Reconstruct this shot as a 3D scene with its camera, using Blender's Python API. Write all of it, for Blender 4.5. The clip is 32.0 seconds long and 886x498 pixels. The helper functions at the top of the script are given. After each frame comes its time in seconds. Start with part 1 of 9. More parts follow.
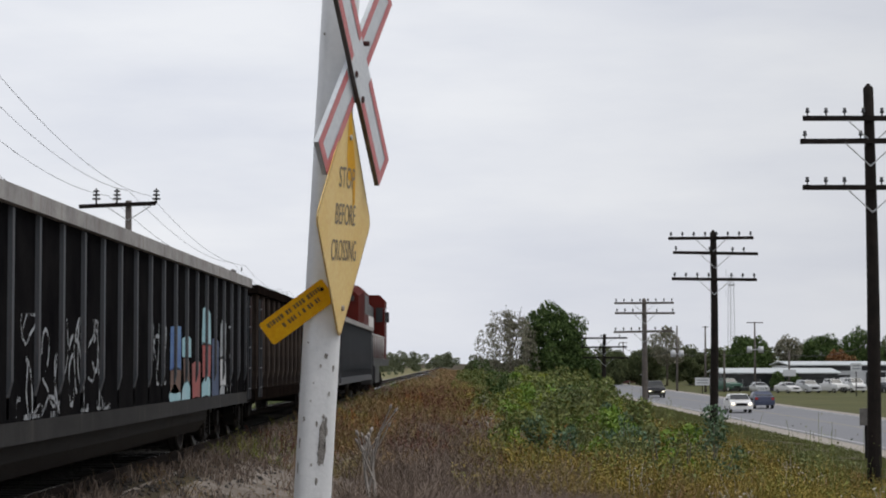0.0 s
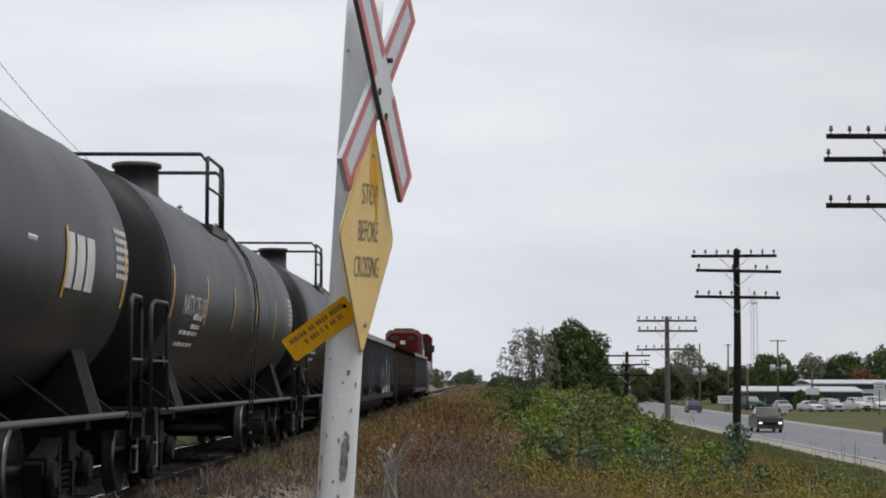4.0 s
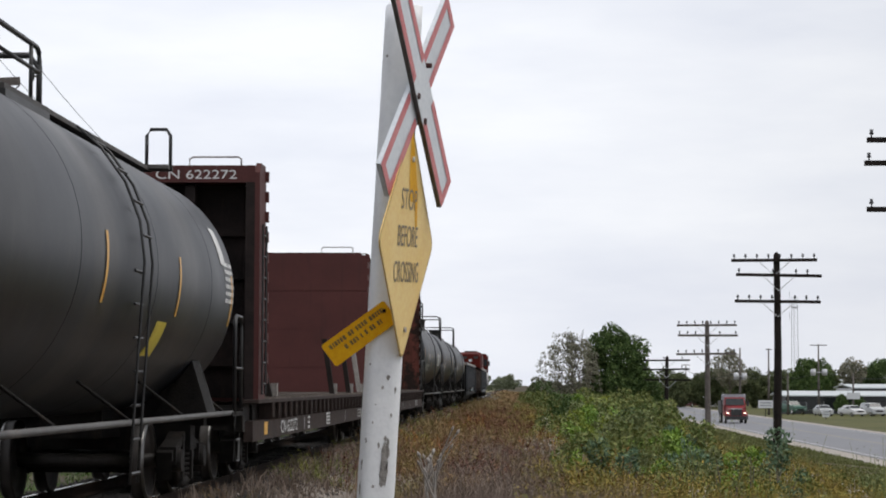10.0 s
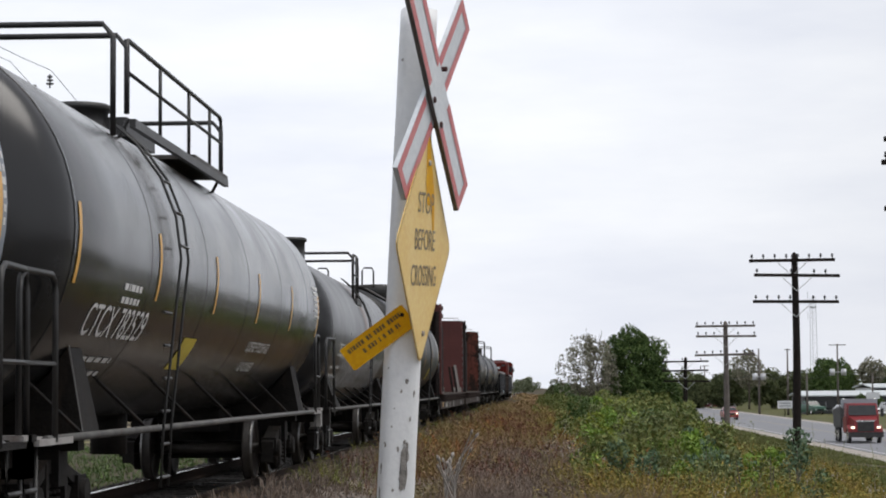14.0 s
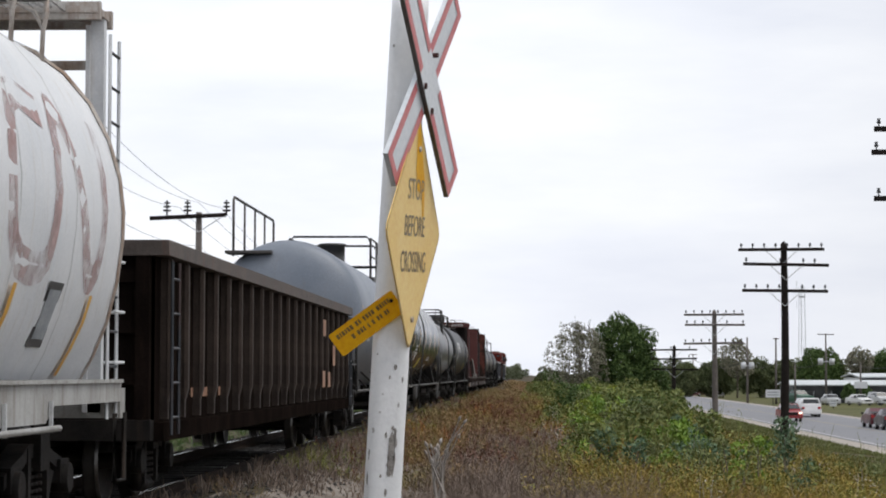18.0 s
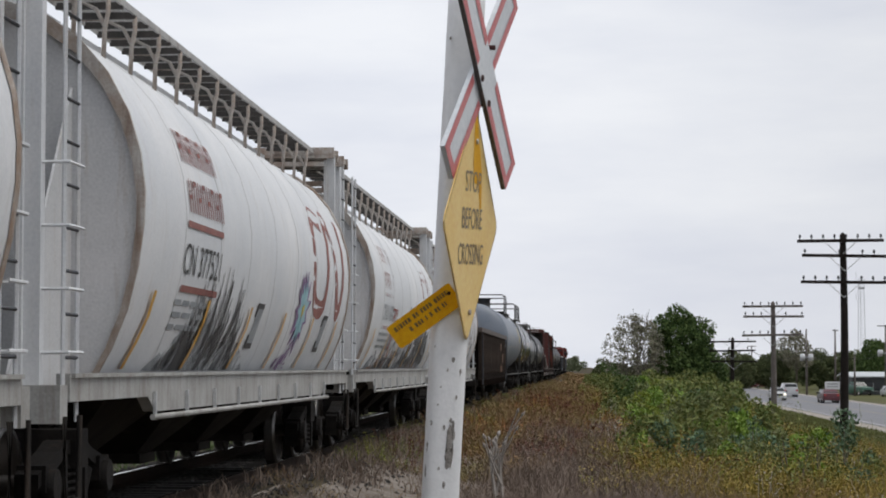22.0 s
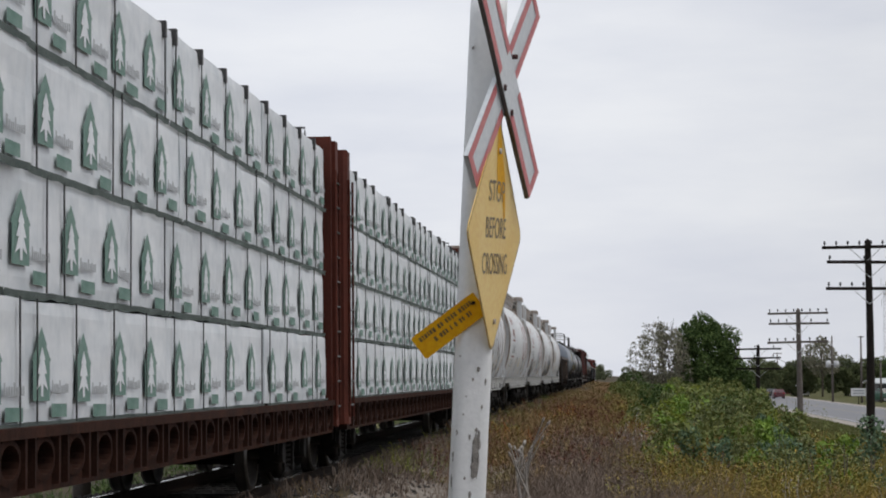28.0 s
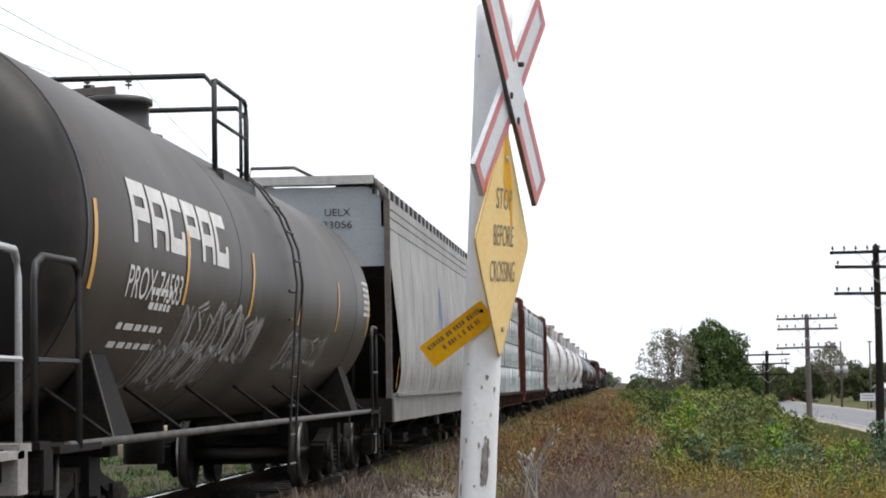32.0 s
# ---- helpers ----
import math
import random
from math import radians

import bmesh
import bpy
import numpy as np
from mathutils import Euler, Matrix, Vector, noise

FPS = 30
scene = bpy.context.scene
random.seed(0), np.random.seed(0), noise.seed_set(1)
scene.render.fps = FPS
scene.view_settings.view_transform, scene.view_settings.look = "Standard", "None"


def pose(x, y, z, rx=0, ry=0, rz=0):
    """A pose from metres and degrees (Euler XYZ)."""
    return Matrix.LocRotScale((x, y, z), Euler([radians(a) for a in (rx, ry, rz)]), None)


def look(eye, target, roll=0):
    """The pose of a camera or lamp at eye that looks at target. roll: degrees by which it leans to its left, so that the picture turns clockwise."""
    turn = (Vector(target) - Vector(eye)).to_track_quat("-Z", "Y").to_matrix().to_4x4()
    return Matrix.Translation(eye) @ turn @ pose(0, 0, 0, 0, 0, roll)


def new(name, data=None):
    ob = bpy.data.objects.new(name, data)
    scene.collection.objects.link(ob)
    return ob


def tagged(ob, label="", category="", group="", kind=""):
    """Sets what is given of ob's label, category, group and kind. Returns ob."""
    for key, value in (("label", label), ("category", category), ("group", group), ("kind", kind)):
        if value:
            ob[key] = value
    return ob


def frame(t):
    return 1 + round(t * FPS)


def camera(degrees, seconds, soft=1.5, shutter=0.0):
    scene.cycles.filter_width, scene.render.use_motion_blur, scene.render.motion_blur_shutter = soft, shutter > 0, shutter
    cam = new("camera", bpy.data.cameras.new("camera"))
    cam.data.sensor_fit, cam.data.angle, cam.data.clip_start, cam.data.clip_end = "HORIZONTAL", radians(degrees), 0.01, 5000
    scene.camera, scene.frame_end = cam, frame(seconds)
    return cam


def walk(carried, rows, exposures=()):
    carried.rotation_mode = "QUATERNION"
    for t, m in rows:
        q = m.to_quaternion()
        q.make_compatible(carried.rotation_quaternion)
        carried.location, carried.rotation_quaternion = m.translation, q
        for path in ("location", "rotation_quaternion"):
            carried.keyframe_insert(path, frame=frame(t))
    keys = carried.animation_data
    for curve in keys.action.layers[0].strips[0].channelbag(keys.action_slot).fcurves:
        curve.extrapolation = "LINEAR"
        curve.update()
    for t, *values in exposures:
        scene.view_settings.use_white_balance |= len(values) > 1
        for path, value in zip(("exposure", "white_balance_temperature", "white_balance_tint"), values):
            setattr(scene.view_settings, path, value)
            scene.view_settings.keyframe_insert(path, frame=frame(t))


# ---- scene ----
cam = camera(23.02, 32.0, soft=1.9)
EYE = (0.0, 0.0, 1.35)
# seconds, yaw, pitch, roll of the hand-held camera
PATH = [(0, 0.46, 2.99, 0.00), (0.5, 0.49, 3.05, -0.21), (1, 0.57, 3.24, -0.12), (1.5, 0.65, 3.34, -0.05), (2, 0.73, 3.25, -0.14), (2.5, 0.85, 3.28, -0.22), (3, 0.87, 3.36, -0.03), (3.5, 0.93, 3.38, -0.17), (5.5, 1.36, 3.65, -0.10), (6, 1.48, 3.63, -0.15), (6.5, 1.64, 3.59, -0.04), (7, 1.68, 3.57, -0.23), (7.5, 1.71, 3.61, -0.12), (8, 1.72, 3.61, -0.10), (8.5, 1.77, 3.60, -0.12), (9, 1.99, 3.61, -0.03), (9.5, 2.04, 3.59, -0.21), (10, 2.09, 3.56, -0.16), (10.5, 2.25, 3.58, -0.23), (11, 2.45, 3.64, -0.13), (11.5, 2.50, 3.69, -0.14), (12, 2.45, 3.64, -0.29), (12.5, 2.52, 3.61, -0.08), (13, 2.60, 3.65, 0.12), (13.5, 2.69, 3.67, 0.33), (14, 2.58, 3.65, 0.37), (14.5, 2.43, 3.54, 0.06), (16.5, 2.39, 3.32, 0.15), (17, 2.39, 3.30, 0.29), (17.5, 2.30, 3.28, 0.21), (18, 2.28, 3.29, -0.09), (18.5, 2.23, 3.18, -0.15), (19, 2.37, 3.15, -0.07), (19.5, 2.69, 2.99, -0.00), (20, 2.89, 2.91, -0.28), (20.5, 3.16, 2.88, -0.13), (21, 3.35, 2.92, -0.30), (21.5, 3.73, 3.00, -0.34), (22, 3.80, 3.09, 0.02), (22.5, 3.85, 3.22, 0.24), (23, 3.83, 3.30, 0.20), (23.5, 3.89, 3.39, 0.34), (24, 3.87, 3.43, 0.33), (24.5, 3.86, 3.48, 0.41), (26.5, 4.41, 3.39, 0.31), (27, 4.43, 3.41, 0.39), (27.5, 4.46, 3.46, 0.32), (28, 4.46, 3.35, 0.47), (28.5, 4.38, 3.26, 0.74), (29, 4.40, 3.24, 0.66), (29.5, 4.42, 3.25, 0.68), (30, 4.50, 3.26, 0.60), (30.5, 4.57, 3.22, 0.61), (31, 4.62, 3.23, 0.54), (31.5, 4.65, 3.40, 0.72), (32, 4.69, 3.57, 0.92)]
walk(cam, [(t, pose(*EYE, 90 + p, r, y)) for t, y, p, r in PATH],
     exposures=[(0, 0.03), (3, 0.0), (6, 0.08), (7, 0.0), (8, 0.16), (9, 0.05), (10, 0.26), (12, 0.34), (14, 0.3), (17, 0.36), (18, 0.36), (19, 0.08), (22, 0.1), (24, 0.04), (27, 0.04), (29, 0.0), (30, 0.05), (31, 0.25), (32, 0.7)])

# ---- world, sun ----
world = bpy.data.worlds.new("overcast_sky")
scene.world = world
world.use_nodes = True
wn, wl = world.node_tree.nodes, world.node_tree.links
sky = wn.new("ShaderNodeTexSky")
sky.sky_type, sky.sun_disc = "NISHITA", False
sky.sun_elevation, sky.sun_rotation = radians(48), radians(150)
sky.air_density, sky.dust_density = 1.0, 3.0
tc = wn.new("ShaderNodeTexCoord")
mp = wn.new("ShaderNodeMapping")
mp.inputs["Scale"].default_value = (1.6, 1.6, 7.0)
cl = wn.new("ShaderNodeTexNoise")
cl.inputs["Scale"].default_value, cl.inputs["Detail"].default_value, cl.inputs["Roughness"].default_value = 2.6, 6.0, 0.55
cr = wn.new("ShaderNodeValToRGB")
cr.color_ramp.elements[0].position, cr.color_ramp.elements[0].color = 0.34, (0.69, 0.715, 0.79, 1)
cr.color_ramp.elements[1].position, cr.color_ramp.elements[1].color = 0.64, (0.825, 0.84, 0.88, 1)
mx = wn.new("ShaderNodeMix")
mx.data_type = "RGBA"
mx.inputs[0].default_value = 0.93
sc = wn.new("ShaderNodeVectorMath")
sc.operation = "SCALE"
sc.inputs[3].default_value = 0.08
wl.new(tc.outputs["Generated"], mp.inputs[0])
wl.new(mp.outputs[0], cl.inputs["Vector"])
wl.new(cl.outputs["Fac"], cr.inputs[0])
wl.new(sky.outputs[0], sc.inputs[0])
wl.new(sc.outputs[0], mx.inputs[6])
wl.new(cr.outputs[0], mx.inputs[7])
# the cloud grows thicker to the east
sx = wn.new("ShaderNodeSeparateXYZ")
wl.new(tc.outputs["Generated"], sx.inputs[0])
fade = wn.new("ShaderNodeMapRange")
fade.interpolation_type = "SMOOTHSTEP"
fade.inputs[1].default_value, fade.inputs[2].default_value, fade.inputs[3].default_value, fade.inputs[4].default_value = -0.1, 0.35, 1.05, 0.82
wl.new(sx.outputs[0], fade.inputs[0])
thick = wn.new("ShaderNodeVectorMath")
thick.operation = "SCALE"
wl.new(mx.outputs[2], thick.inputs[0])
wl.new(fade.outputs[0], thick.inputs[3])
wl.new(thick.outputs[0], wn["Background"].inputs[0])
wn["Background"].inputs[1].default_value = 1.0
sun = new("sun", bpy.data.lights.new("sun", "SUN"))
sun.data.energy, sun.data.angle, sun.data.color = 1.5, radians(40), (1.0, 0.96, 0.9)
sun.matrix_world = look((0, 0, 50), (-26, 4, 0))

# ---- materials ----
def surf(name, base, alt, scale=1.5, rough=0.6, metal=0.0, bump=0.15, streak=None, amount=0.5, fine=40.0, spec=0.5, island=None, rnd=0.0, imix=0.75, edge=(0.36, 0.66)):
    """A worn surface: two colours in large patches, fine grain, upright streaks of a third colour, fine relief."""
    m = bpy.data.materials.new(name)
    m.use_nodes = True
    n, l = m.node_tree.nodes, m.node_tree.links
    b = n["Principled BSDF"]
    b.inputs["Metallic"].default_value = metal
    b.inputs["Specular IOR Level"].default_value = spec
    t = n.new("ShaderNodeTexCoord")
    big = n.new("ShaderNodeTexNoise")
    big.inputs["Scale"].default_value, big.inputs["Detail"].default_value, big.inputs["Roughness"].default_value = scale, 8, 0.65
    l.new(t.outputs["Object"], big.inputs["Vector"])
    ramp = n.new("ShaderNodeValToRGB")
    ramp.color_ramp.elements[0].position, ramp.color_ramp.elements[0].color = edge[0], (*base, 1)
    ramp.color_ramp.elements[1].position, ramp.color_ramp.elements[1].color = edge[1], (*alt, 1)
    l.new(big.outputs["Fac"], ramp.inputs[0])
    col = ramp.outputs[0]
    if streak:
        mp = n.new("ShaderNodeMapping")
        mp.inputs["Scale"].default_value = (4.0, 5.0, 0.35)
        st = n.new("ShaderNodeTexNoise")
        st.inputs["Scale"].default_value, st.inputs["Detail"].default_value, st.inputs["Roughness"].default_value = 1.6, 6, 0.7
        l.new(t.outputs["Object"], mp.inputs[0])
        l.new(mp.outputs[0], st.inputs["Vector"])
        rr = n.new("ShaderNodeMapRange")
        rr.inputs[1].default_value, rr.inputs[2].default_value = 0.62 - 0.25 * amount, 0.8 - 0.1 * amount
        rr.inputs[4].default_value = min(1.0, 0.5 + amount * 0.6)
        l.new(st.outputs["Fac"], rr.inputs[0])
        mix = n.new("ShaderNodeMix")
        mix.data_type = "RGBA"
        l.new(rr.outputs[0], mix.inputs[0])
        l.new(col, mix.inputs[6])
        mix.inputs[7].default_value = (*streak, 1)
        col = mix.outputs[2]
    if island or rnd:
        src = n.new("ShaderNodeNewGeometry").outputs["Random Per Island"] if island else n.new("ShaderNodeObjectInfo").outputs["Random"]
        if island:
            r2 = n.new("ShaderNodeValToRGB")
            els = r2.color_ramp.elements
            while len(els) < len(island):
                els.new(0.5)
            for i, c in enumerate(island):
                els[i].position, els[i].color = i / (len(island) - 1), (*c, 1)
            l.new(src, r2.inputs[0])
            mix = n.new("ShaderNodeMix")
            mix.data_type, mix.blend_type = "RGBA", "MIX"
            mix.inputs[0].default_value = imix
            l.new(col, mix.inputs[6])
            l.new(r2.outputs[0], mix.inputs[7])
            col = mix.outputs[2]
        else:
            hv = n.new("ShaderNodeHueSaturation")
            mr = n.new("ShaderNodeMapRange")
            mr.inputs[3].default_value, mr.inputs[4].default_value = 1 - rnd, 1 + rnd
            l.new(src, mr.inputs[0])
            l.new(mr.outputs[0], hv.inputs["Value"])
            l.new(col, hv.inputs["Color"])
            col = hv.outputs[0]
    fn = n.new("ShaderNodeTexNoise")
    fn.inputs["Scale"].default_value, fn.inputs["Detail"].default_value = fine, 4
    l.new(t.outputs["Object"], fn.inputs["Vector"])
    gr = n.new("ShaderNodeMix")
    gr.data_type, gr.blend_type = "RGBA", "OVERLAY"
    gr.inputs[0].default_value = 0.28
    l.new(col, gr.inputs[6])
    l.new(fn.outputs["Fac"], gr.inputs[7])
    l.new(gr.outputs[2], b.inputs["Base Color"])
    ro = n.new("ShaderNodeMapRange")
    ro.inputs[3].default_value, ro.inputs[4].default_value = max(0.05, rough - 0.12), min(1.0, rough + 0.15)
    l.new(big.outputs["Fac"], ro.inputs[0])
    l.new(ro.outputs[0], b.inputs["Roughness"])
    bp = n.new("ShaderNodeBump")
    bp.inputs["Strength"].default_value, bp.inputs["Distance"].default_value = bump, 0.02
    l.new(fn.outputs["Fac"], bp.inputs["Height"])
    l.new(bp.outputs[0], b.inputs["Normal"])
    return m


def sprayed(m, scale, low, high, flat=1.0):
    """Makes a paint thin and broken: it covers only where a noise is high."""
    n, l = m.node_tree.nodes, m.node_tree.links
    t, mp, nz, mr = n.new("ShaderNodeTexCoord"), n.new("ShaderNodeMapping"), n.new("ShaderNodeTexNoise"), n.new("ShaderNodeMapRange")
    mp.inputs["Scale"].default_value = (1, 1, flat)
    nz.inputs["Scale"].default_value, nz.inputs["Detail"].default_value, nz.inputs["Roughness"].default_value = scale, 5, 0.6
    mr.inputs[1].default_value, mr.inputs[2].default_value = low, high
    l.new(t.outputs["Object"], mp.inputs[0])
    l.new(mp.outputs[0], nz.inputs["Vector"])
    l.new(nz.outputs["Fac"], mr.inputs[0])
    l.new(mr.outputs[0], n["Principled BSDF"].inputs["Alpha"])
    return m


def stained(paint, stains):
    """A copy of a paint with soft stains and darker ends that run round the tank: rows of place along it, half width,
    colour, strength.
    """
    m = paint.copy()
    n, l = m.node_tree.nodes, m.node_tree.links
    gr = [q for q in n if q.type == "MIX" and q.blend_type == "OVERLAY"][0]
    t, sx, nz = n.new("ShaderNodeTexCoord"), n.new("ShaderNodeSeparateXYZ"), n.new("ShaderNodeTexNoise")
    nz.inputs["Scale"].default_value, nz.inputs["Detail"].default_value = 2.2, 6
    l.new(t.outputs["Object"], sx.inputs[0])
    l.new(t.outputs["Object"], nz.inputs["Vector"])
    col = gr.inputs[6].links[0].from_socket
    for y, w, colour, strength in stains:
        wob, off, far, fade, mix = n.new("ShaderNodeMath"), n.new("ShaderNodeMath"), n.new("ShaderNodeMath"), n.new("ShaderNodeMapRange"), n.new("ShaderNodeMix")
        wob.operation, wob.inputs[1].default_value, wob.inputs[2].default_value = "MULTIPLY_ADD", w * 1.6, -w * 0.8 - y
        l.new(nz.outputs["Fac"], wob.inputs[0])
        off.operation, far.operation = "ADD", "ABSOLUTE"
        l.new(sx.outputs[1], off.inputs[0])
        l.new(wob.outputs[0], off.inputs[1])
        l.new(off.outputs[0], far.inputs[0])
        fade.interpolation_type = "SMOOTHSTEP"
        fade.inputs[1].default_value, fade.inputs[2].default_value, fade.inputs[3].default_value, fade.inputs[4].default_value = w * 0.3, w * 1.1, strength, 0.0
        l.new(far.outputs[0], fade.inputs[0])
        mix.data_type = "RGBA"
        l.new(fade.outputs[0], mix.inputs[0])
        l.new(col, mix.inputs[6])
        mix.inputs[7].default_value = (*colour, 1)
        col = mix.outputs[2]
    l.new(col, gr.inputs[6])
    return m


def glow(name, colour, strength):
    m = bpy.data.materials.new(name)
    m.use_nodes = True
    b = m.node_tree.nodes["Principled BSDF"]
    b.inputs["Base Color"].default_value = (*colour, 1)
    b.inputs["Emission Color"].default_value = (*colour, 1)
    b.inputs["Emission Strength"].default_value = strength
    return m


RUST = (0.11, 0.04, 0.022)
black_paint = surf("black_tank_paint", (0.0074, 0.0085, 0.0110), (0.0279, 0.0304, 0.0367), 0.8, 0.4, 0, 0.02, (0.0465, 0.0441, 0.0432), 0.26, spec=0.24)
grey_tank = surf("dusty_grey_tank_paint", (0.045, 0.047, 0.051), (0.068, 0.069, 0.074), 0.9, 0.3, 0, 0.02, (0.05, 0.042, 0.036), 0.12, spec=0.35)
brown_tank = surf("oily_brown_black_tank_paint", (0.028, 0.024, 0.021), (0.062, 0.053, 0.046), 0.7, 0.42, 0, 0.02, (0.1, 0.072, 0.05), 0.34, spec=0.3)
bluegrey_tank = surf("blue_grey_tank_paint", (0.125, 0.15, 0.19), (0.17, 0.192, 0.228), 0.8, 0.42, 0, 0.02, (0.15, 0.14, 0.14), 0.12)
lpg_white = surf("glossy_grey_tank_paint", (0.014, 0.0145, 0.0155), (0.026, 0.0265, 0.028), 0.8, 0.2, 0, 0.012, (0.03, 0.027, 0.024), 0.12, spec=0.55)
dark_steel = surf("sooty_dark_steel", (0.006, 0.0055, 0.0053), (0.017, 0.0146, 0.013), 4, 0.7, 0, 0.4, (0.045, 0.03, 0.022), 0.25, spec=0.15)
black_steel = surf("black_painted_steel", (0.012, 0.012, 0.013), (0.03, 0.03, 0.03), 3, 0.45, 0, 0.15)
worn_wheel = surf("greasy_wheel_steel", (0.016, 0.014, 0.013), (0.04, 0.034, 0.03), 3, 0.5, 0.0, 0.1, spec=0.2)
wheel_bright = surf("polished_wheel_rim_steel", (0.1, 0.097, 0.094), (0.17, 0.166, 0.162), 3, 0.3, 0.9, 0.05)
pipe_grey = surf("dull_grey_pipe_paint", (0.07, 0.07, 0.07), (0.14, 0.137, 0.133), 2, 0.6, 0, 0.1, RUST, 0.25, spec=0.2)
gond_rib = surf("worn_rib_paint", (0.012, 0.0118, 0.012), (0.034, 0.033, 0.033), 2, 0.7, 0, 0.2, (0.1, 0.09, 0.08), 0.3, spec=0.1)
# Dark bulkhead steel; on recess backs and webs the colour carries their shade.
bulk_back = surf("black_brown_with_shade", (0.012, 0.0095, 0.0095), (0.03, 0.022, 0.02), 1.5, 0.7, 0, 0.2, (0.045, 0.03, 0.024), 0.25, spec=0.12)
rail_steel = surf("polished_rail_steel", (0.5, 0.48, 0.46), (0.7, 0.68, 0.66), 2, 0.22, 1.0, 0.05)
rail_rust = surf("rusty_rail_side", (0.016, 0.011, 0.009), (0.03, 0.02, 0.015), 4, 0.85, 0, 0.3, spec=0.1)
gond_black = surf("black_gondola_paint", (0.006, 0.006, 0.007), (0.014, 0.0135, 0.014), 1.2, 0.85, 0, 0.2, (0.03, 0.026, 0.024), 0.12, spec=0.0)
gond_brown = surf("rusty_brown_gondola_paint", (0.006, 0.0048, 0.0043), (0.014, 0.01, 0.0085), 1.3, 0.85, 0, 0.25, (0.03, 0.018, 0.013), 0.25, spec=0.0)
gond_blue = surf("dark_blue_grey_gondola_paint", (0.02, 0.025, 0.032), (0.045, 0.05, 0.058), 1.3, 0.6, 0, 0.2, RUST, 0.3)
rim_grey = surf("weathered_grey_top_rim", (0.2, 0.19, 0.185), (0.36, 0.35, 0.34), 2, 0.7, 0, 0.3, RUST, 0.35)
rim_rust = surf("rust_brown_top_rim", (0.05, 0.04, 0.035), (0.1, 0.08, 0.07), 2, 0.7, 0, 0.3, RUST, 0.35)
bulk_rust = surf("flaking_rust_red_paint", (0.1, 0.033, 0.025), (0.02, 0.0135, 0.011), 1.5, 0.8, 0, 0.4, (0.022, 0.013, 0.01), 0.6, fine=14.0, spec=0.1, edge=(0.46, 0.55))
bulk_maroon = surf("maroon_paint", (0.062, 0.0165, 0.0145), (0.084, 0.025, 0.022), 0.8, 0.65, 0, 0.12, (0.036, 0.013, 0.012), 0.3, spec=0.3)
deck_brown = surf("brown_steel_deck", (0.022, 0.016, 0.0145), (0.05, 0.036, 0.032), 1.8, 0.75, 0, 0.35, (0.09, 0.06, 0.048), 0.38, spec=0.15)
deck_wood = surf("weathered_deck_planks", (0.06, 0.05, 0.043), (0.12, 0.1, 0.085), 2.5, 0.85, 0, 0.5, (0.06, 0.05, 0.043), 0.3, rnd=0.25, spec=0.1)
hop_white = surf("pale_grey_hopper_paint", (0.56, 0.585, 0.615), (0.7, 0.71, 0.725), 0.55, 0.5, 0, 0.05, (0.46, 0.425, 0.38), 0.3)
hop_end = surf("grey_hopper_end_paint", (0.48, 0.495, 0.51), (0.6, 0.6, 0.61), 0.8, 0.55, 0, 0.08, (0.324, 0.264, 0.204), 0.25)
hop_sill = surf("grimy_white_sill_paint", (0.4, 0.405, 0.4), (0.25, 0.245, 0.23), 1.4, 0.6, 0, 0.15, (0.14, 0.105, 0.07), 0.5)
seam_grey = surf("grimy_seam", (0.42, 0.43, 0.44), (0.54, 0.55, 0.56), 3, 0.6, 0, 0.05)
# Slope sheets and bays: shade under the hoppers put into this near-black colour.
hop_bay = surf("shaded_slope_sheet_paint", (0.022, 0.019, 0.016), (0.01, 0.0088, 0.008), 1.2, 0.8, 0, 0.15, (0.06, 0.045, 0.034), 0.3, spec=0.05)
rust_edge = surf("rust_stained_flange", (0.46, 0.45, 0.43), (0.24, 0.16, 0.11), 2.2, 0.7, 0, 0.2, (0.12, 0.065, 0.04), 0.5)
uelx_end = surf("pale_blue_grey_end_paint", (0.25, 0.28, 0.3), (0.32, 0.34, 0.355), 0.8, 0.5, 0, 0.04, (0.3, 0.27, 0.24), 0.15)
adm_grey = surf("streaked_grey_hopper_paint", (0.2300, 0.2334, 0.2277), (0.3910, 0.3910, 0.3830), 1.1, 0.5, 0, 0.06, (0.1150, 0.0920, 0.0713), 0.55)
# Darker copy of the side paint: shade in the colour, dirt in the streaks.
adm_sill = surf("grimy_shaded_grey_sill_paint", (0.12, 0.117, 0.11), (0.27, 0.265, 0.255), 1.4, 0.6, 0, 0.08, (0.05, 0.042, 0.034), 0.5)
grate = surf("galvanised_walkway", (0.36, 0.36, 0.355), (0.48, 0.475, 0.46), 3, 0.6, 0.3, 0.2, RUST, 0.35)
dark_grate = surf("dark_walkway", (0.05, 0.048, 0.045), (0.1, 0.09, 0.085), 3, 0.7, 0.2, 0.2)
red_brown = surf("oxide_red_frame_paint", (0.0675, 0.0190, 0.0132), (0.1080, 0.0299, 0.0198), 1.5, 0.65, 0, 0.15, (0.0378, 0.0161, 0.0121), 0.35, spec=0.15)
sill_brown = surf("grimy_oxide_sill_paint", (0.022, 0.0115, 0.009), (0.06, 0.026, 0.018), 2, 0.75, 0, 0.2, (0.01, 0.007, 0.006), 0.5, spec=0.05)
wrap_white = surf("white_lumber_wrap", (0.594, 0.632, 0.671), (0.759, 0.786, 0.820), 1.7, 0.5, 0, 0.12, (0.550, 0.578, 0.611), 0.25, fine=7.0, rnd=0.06)
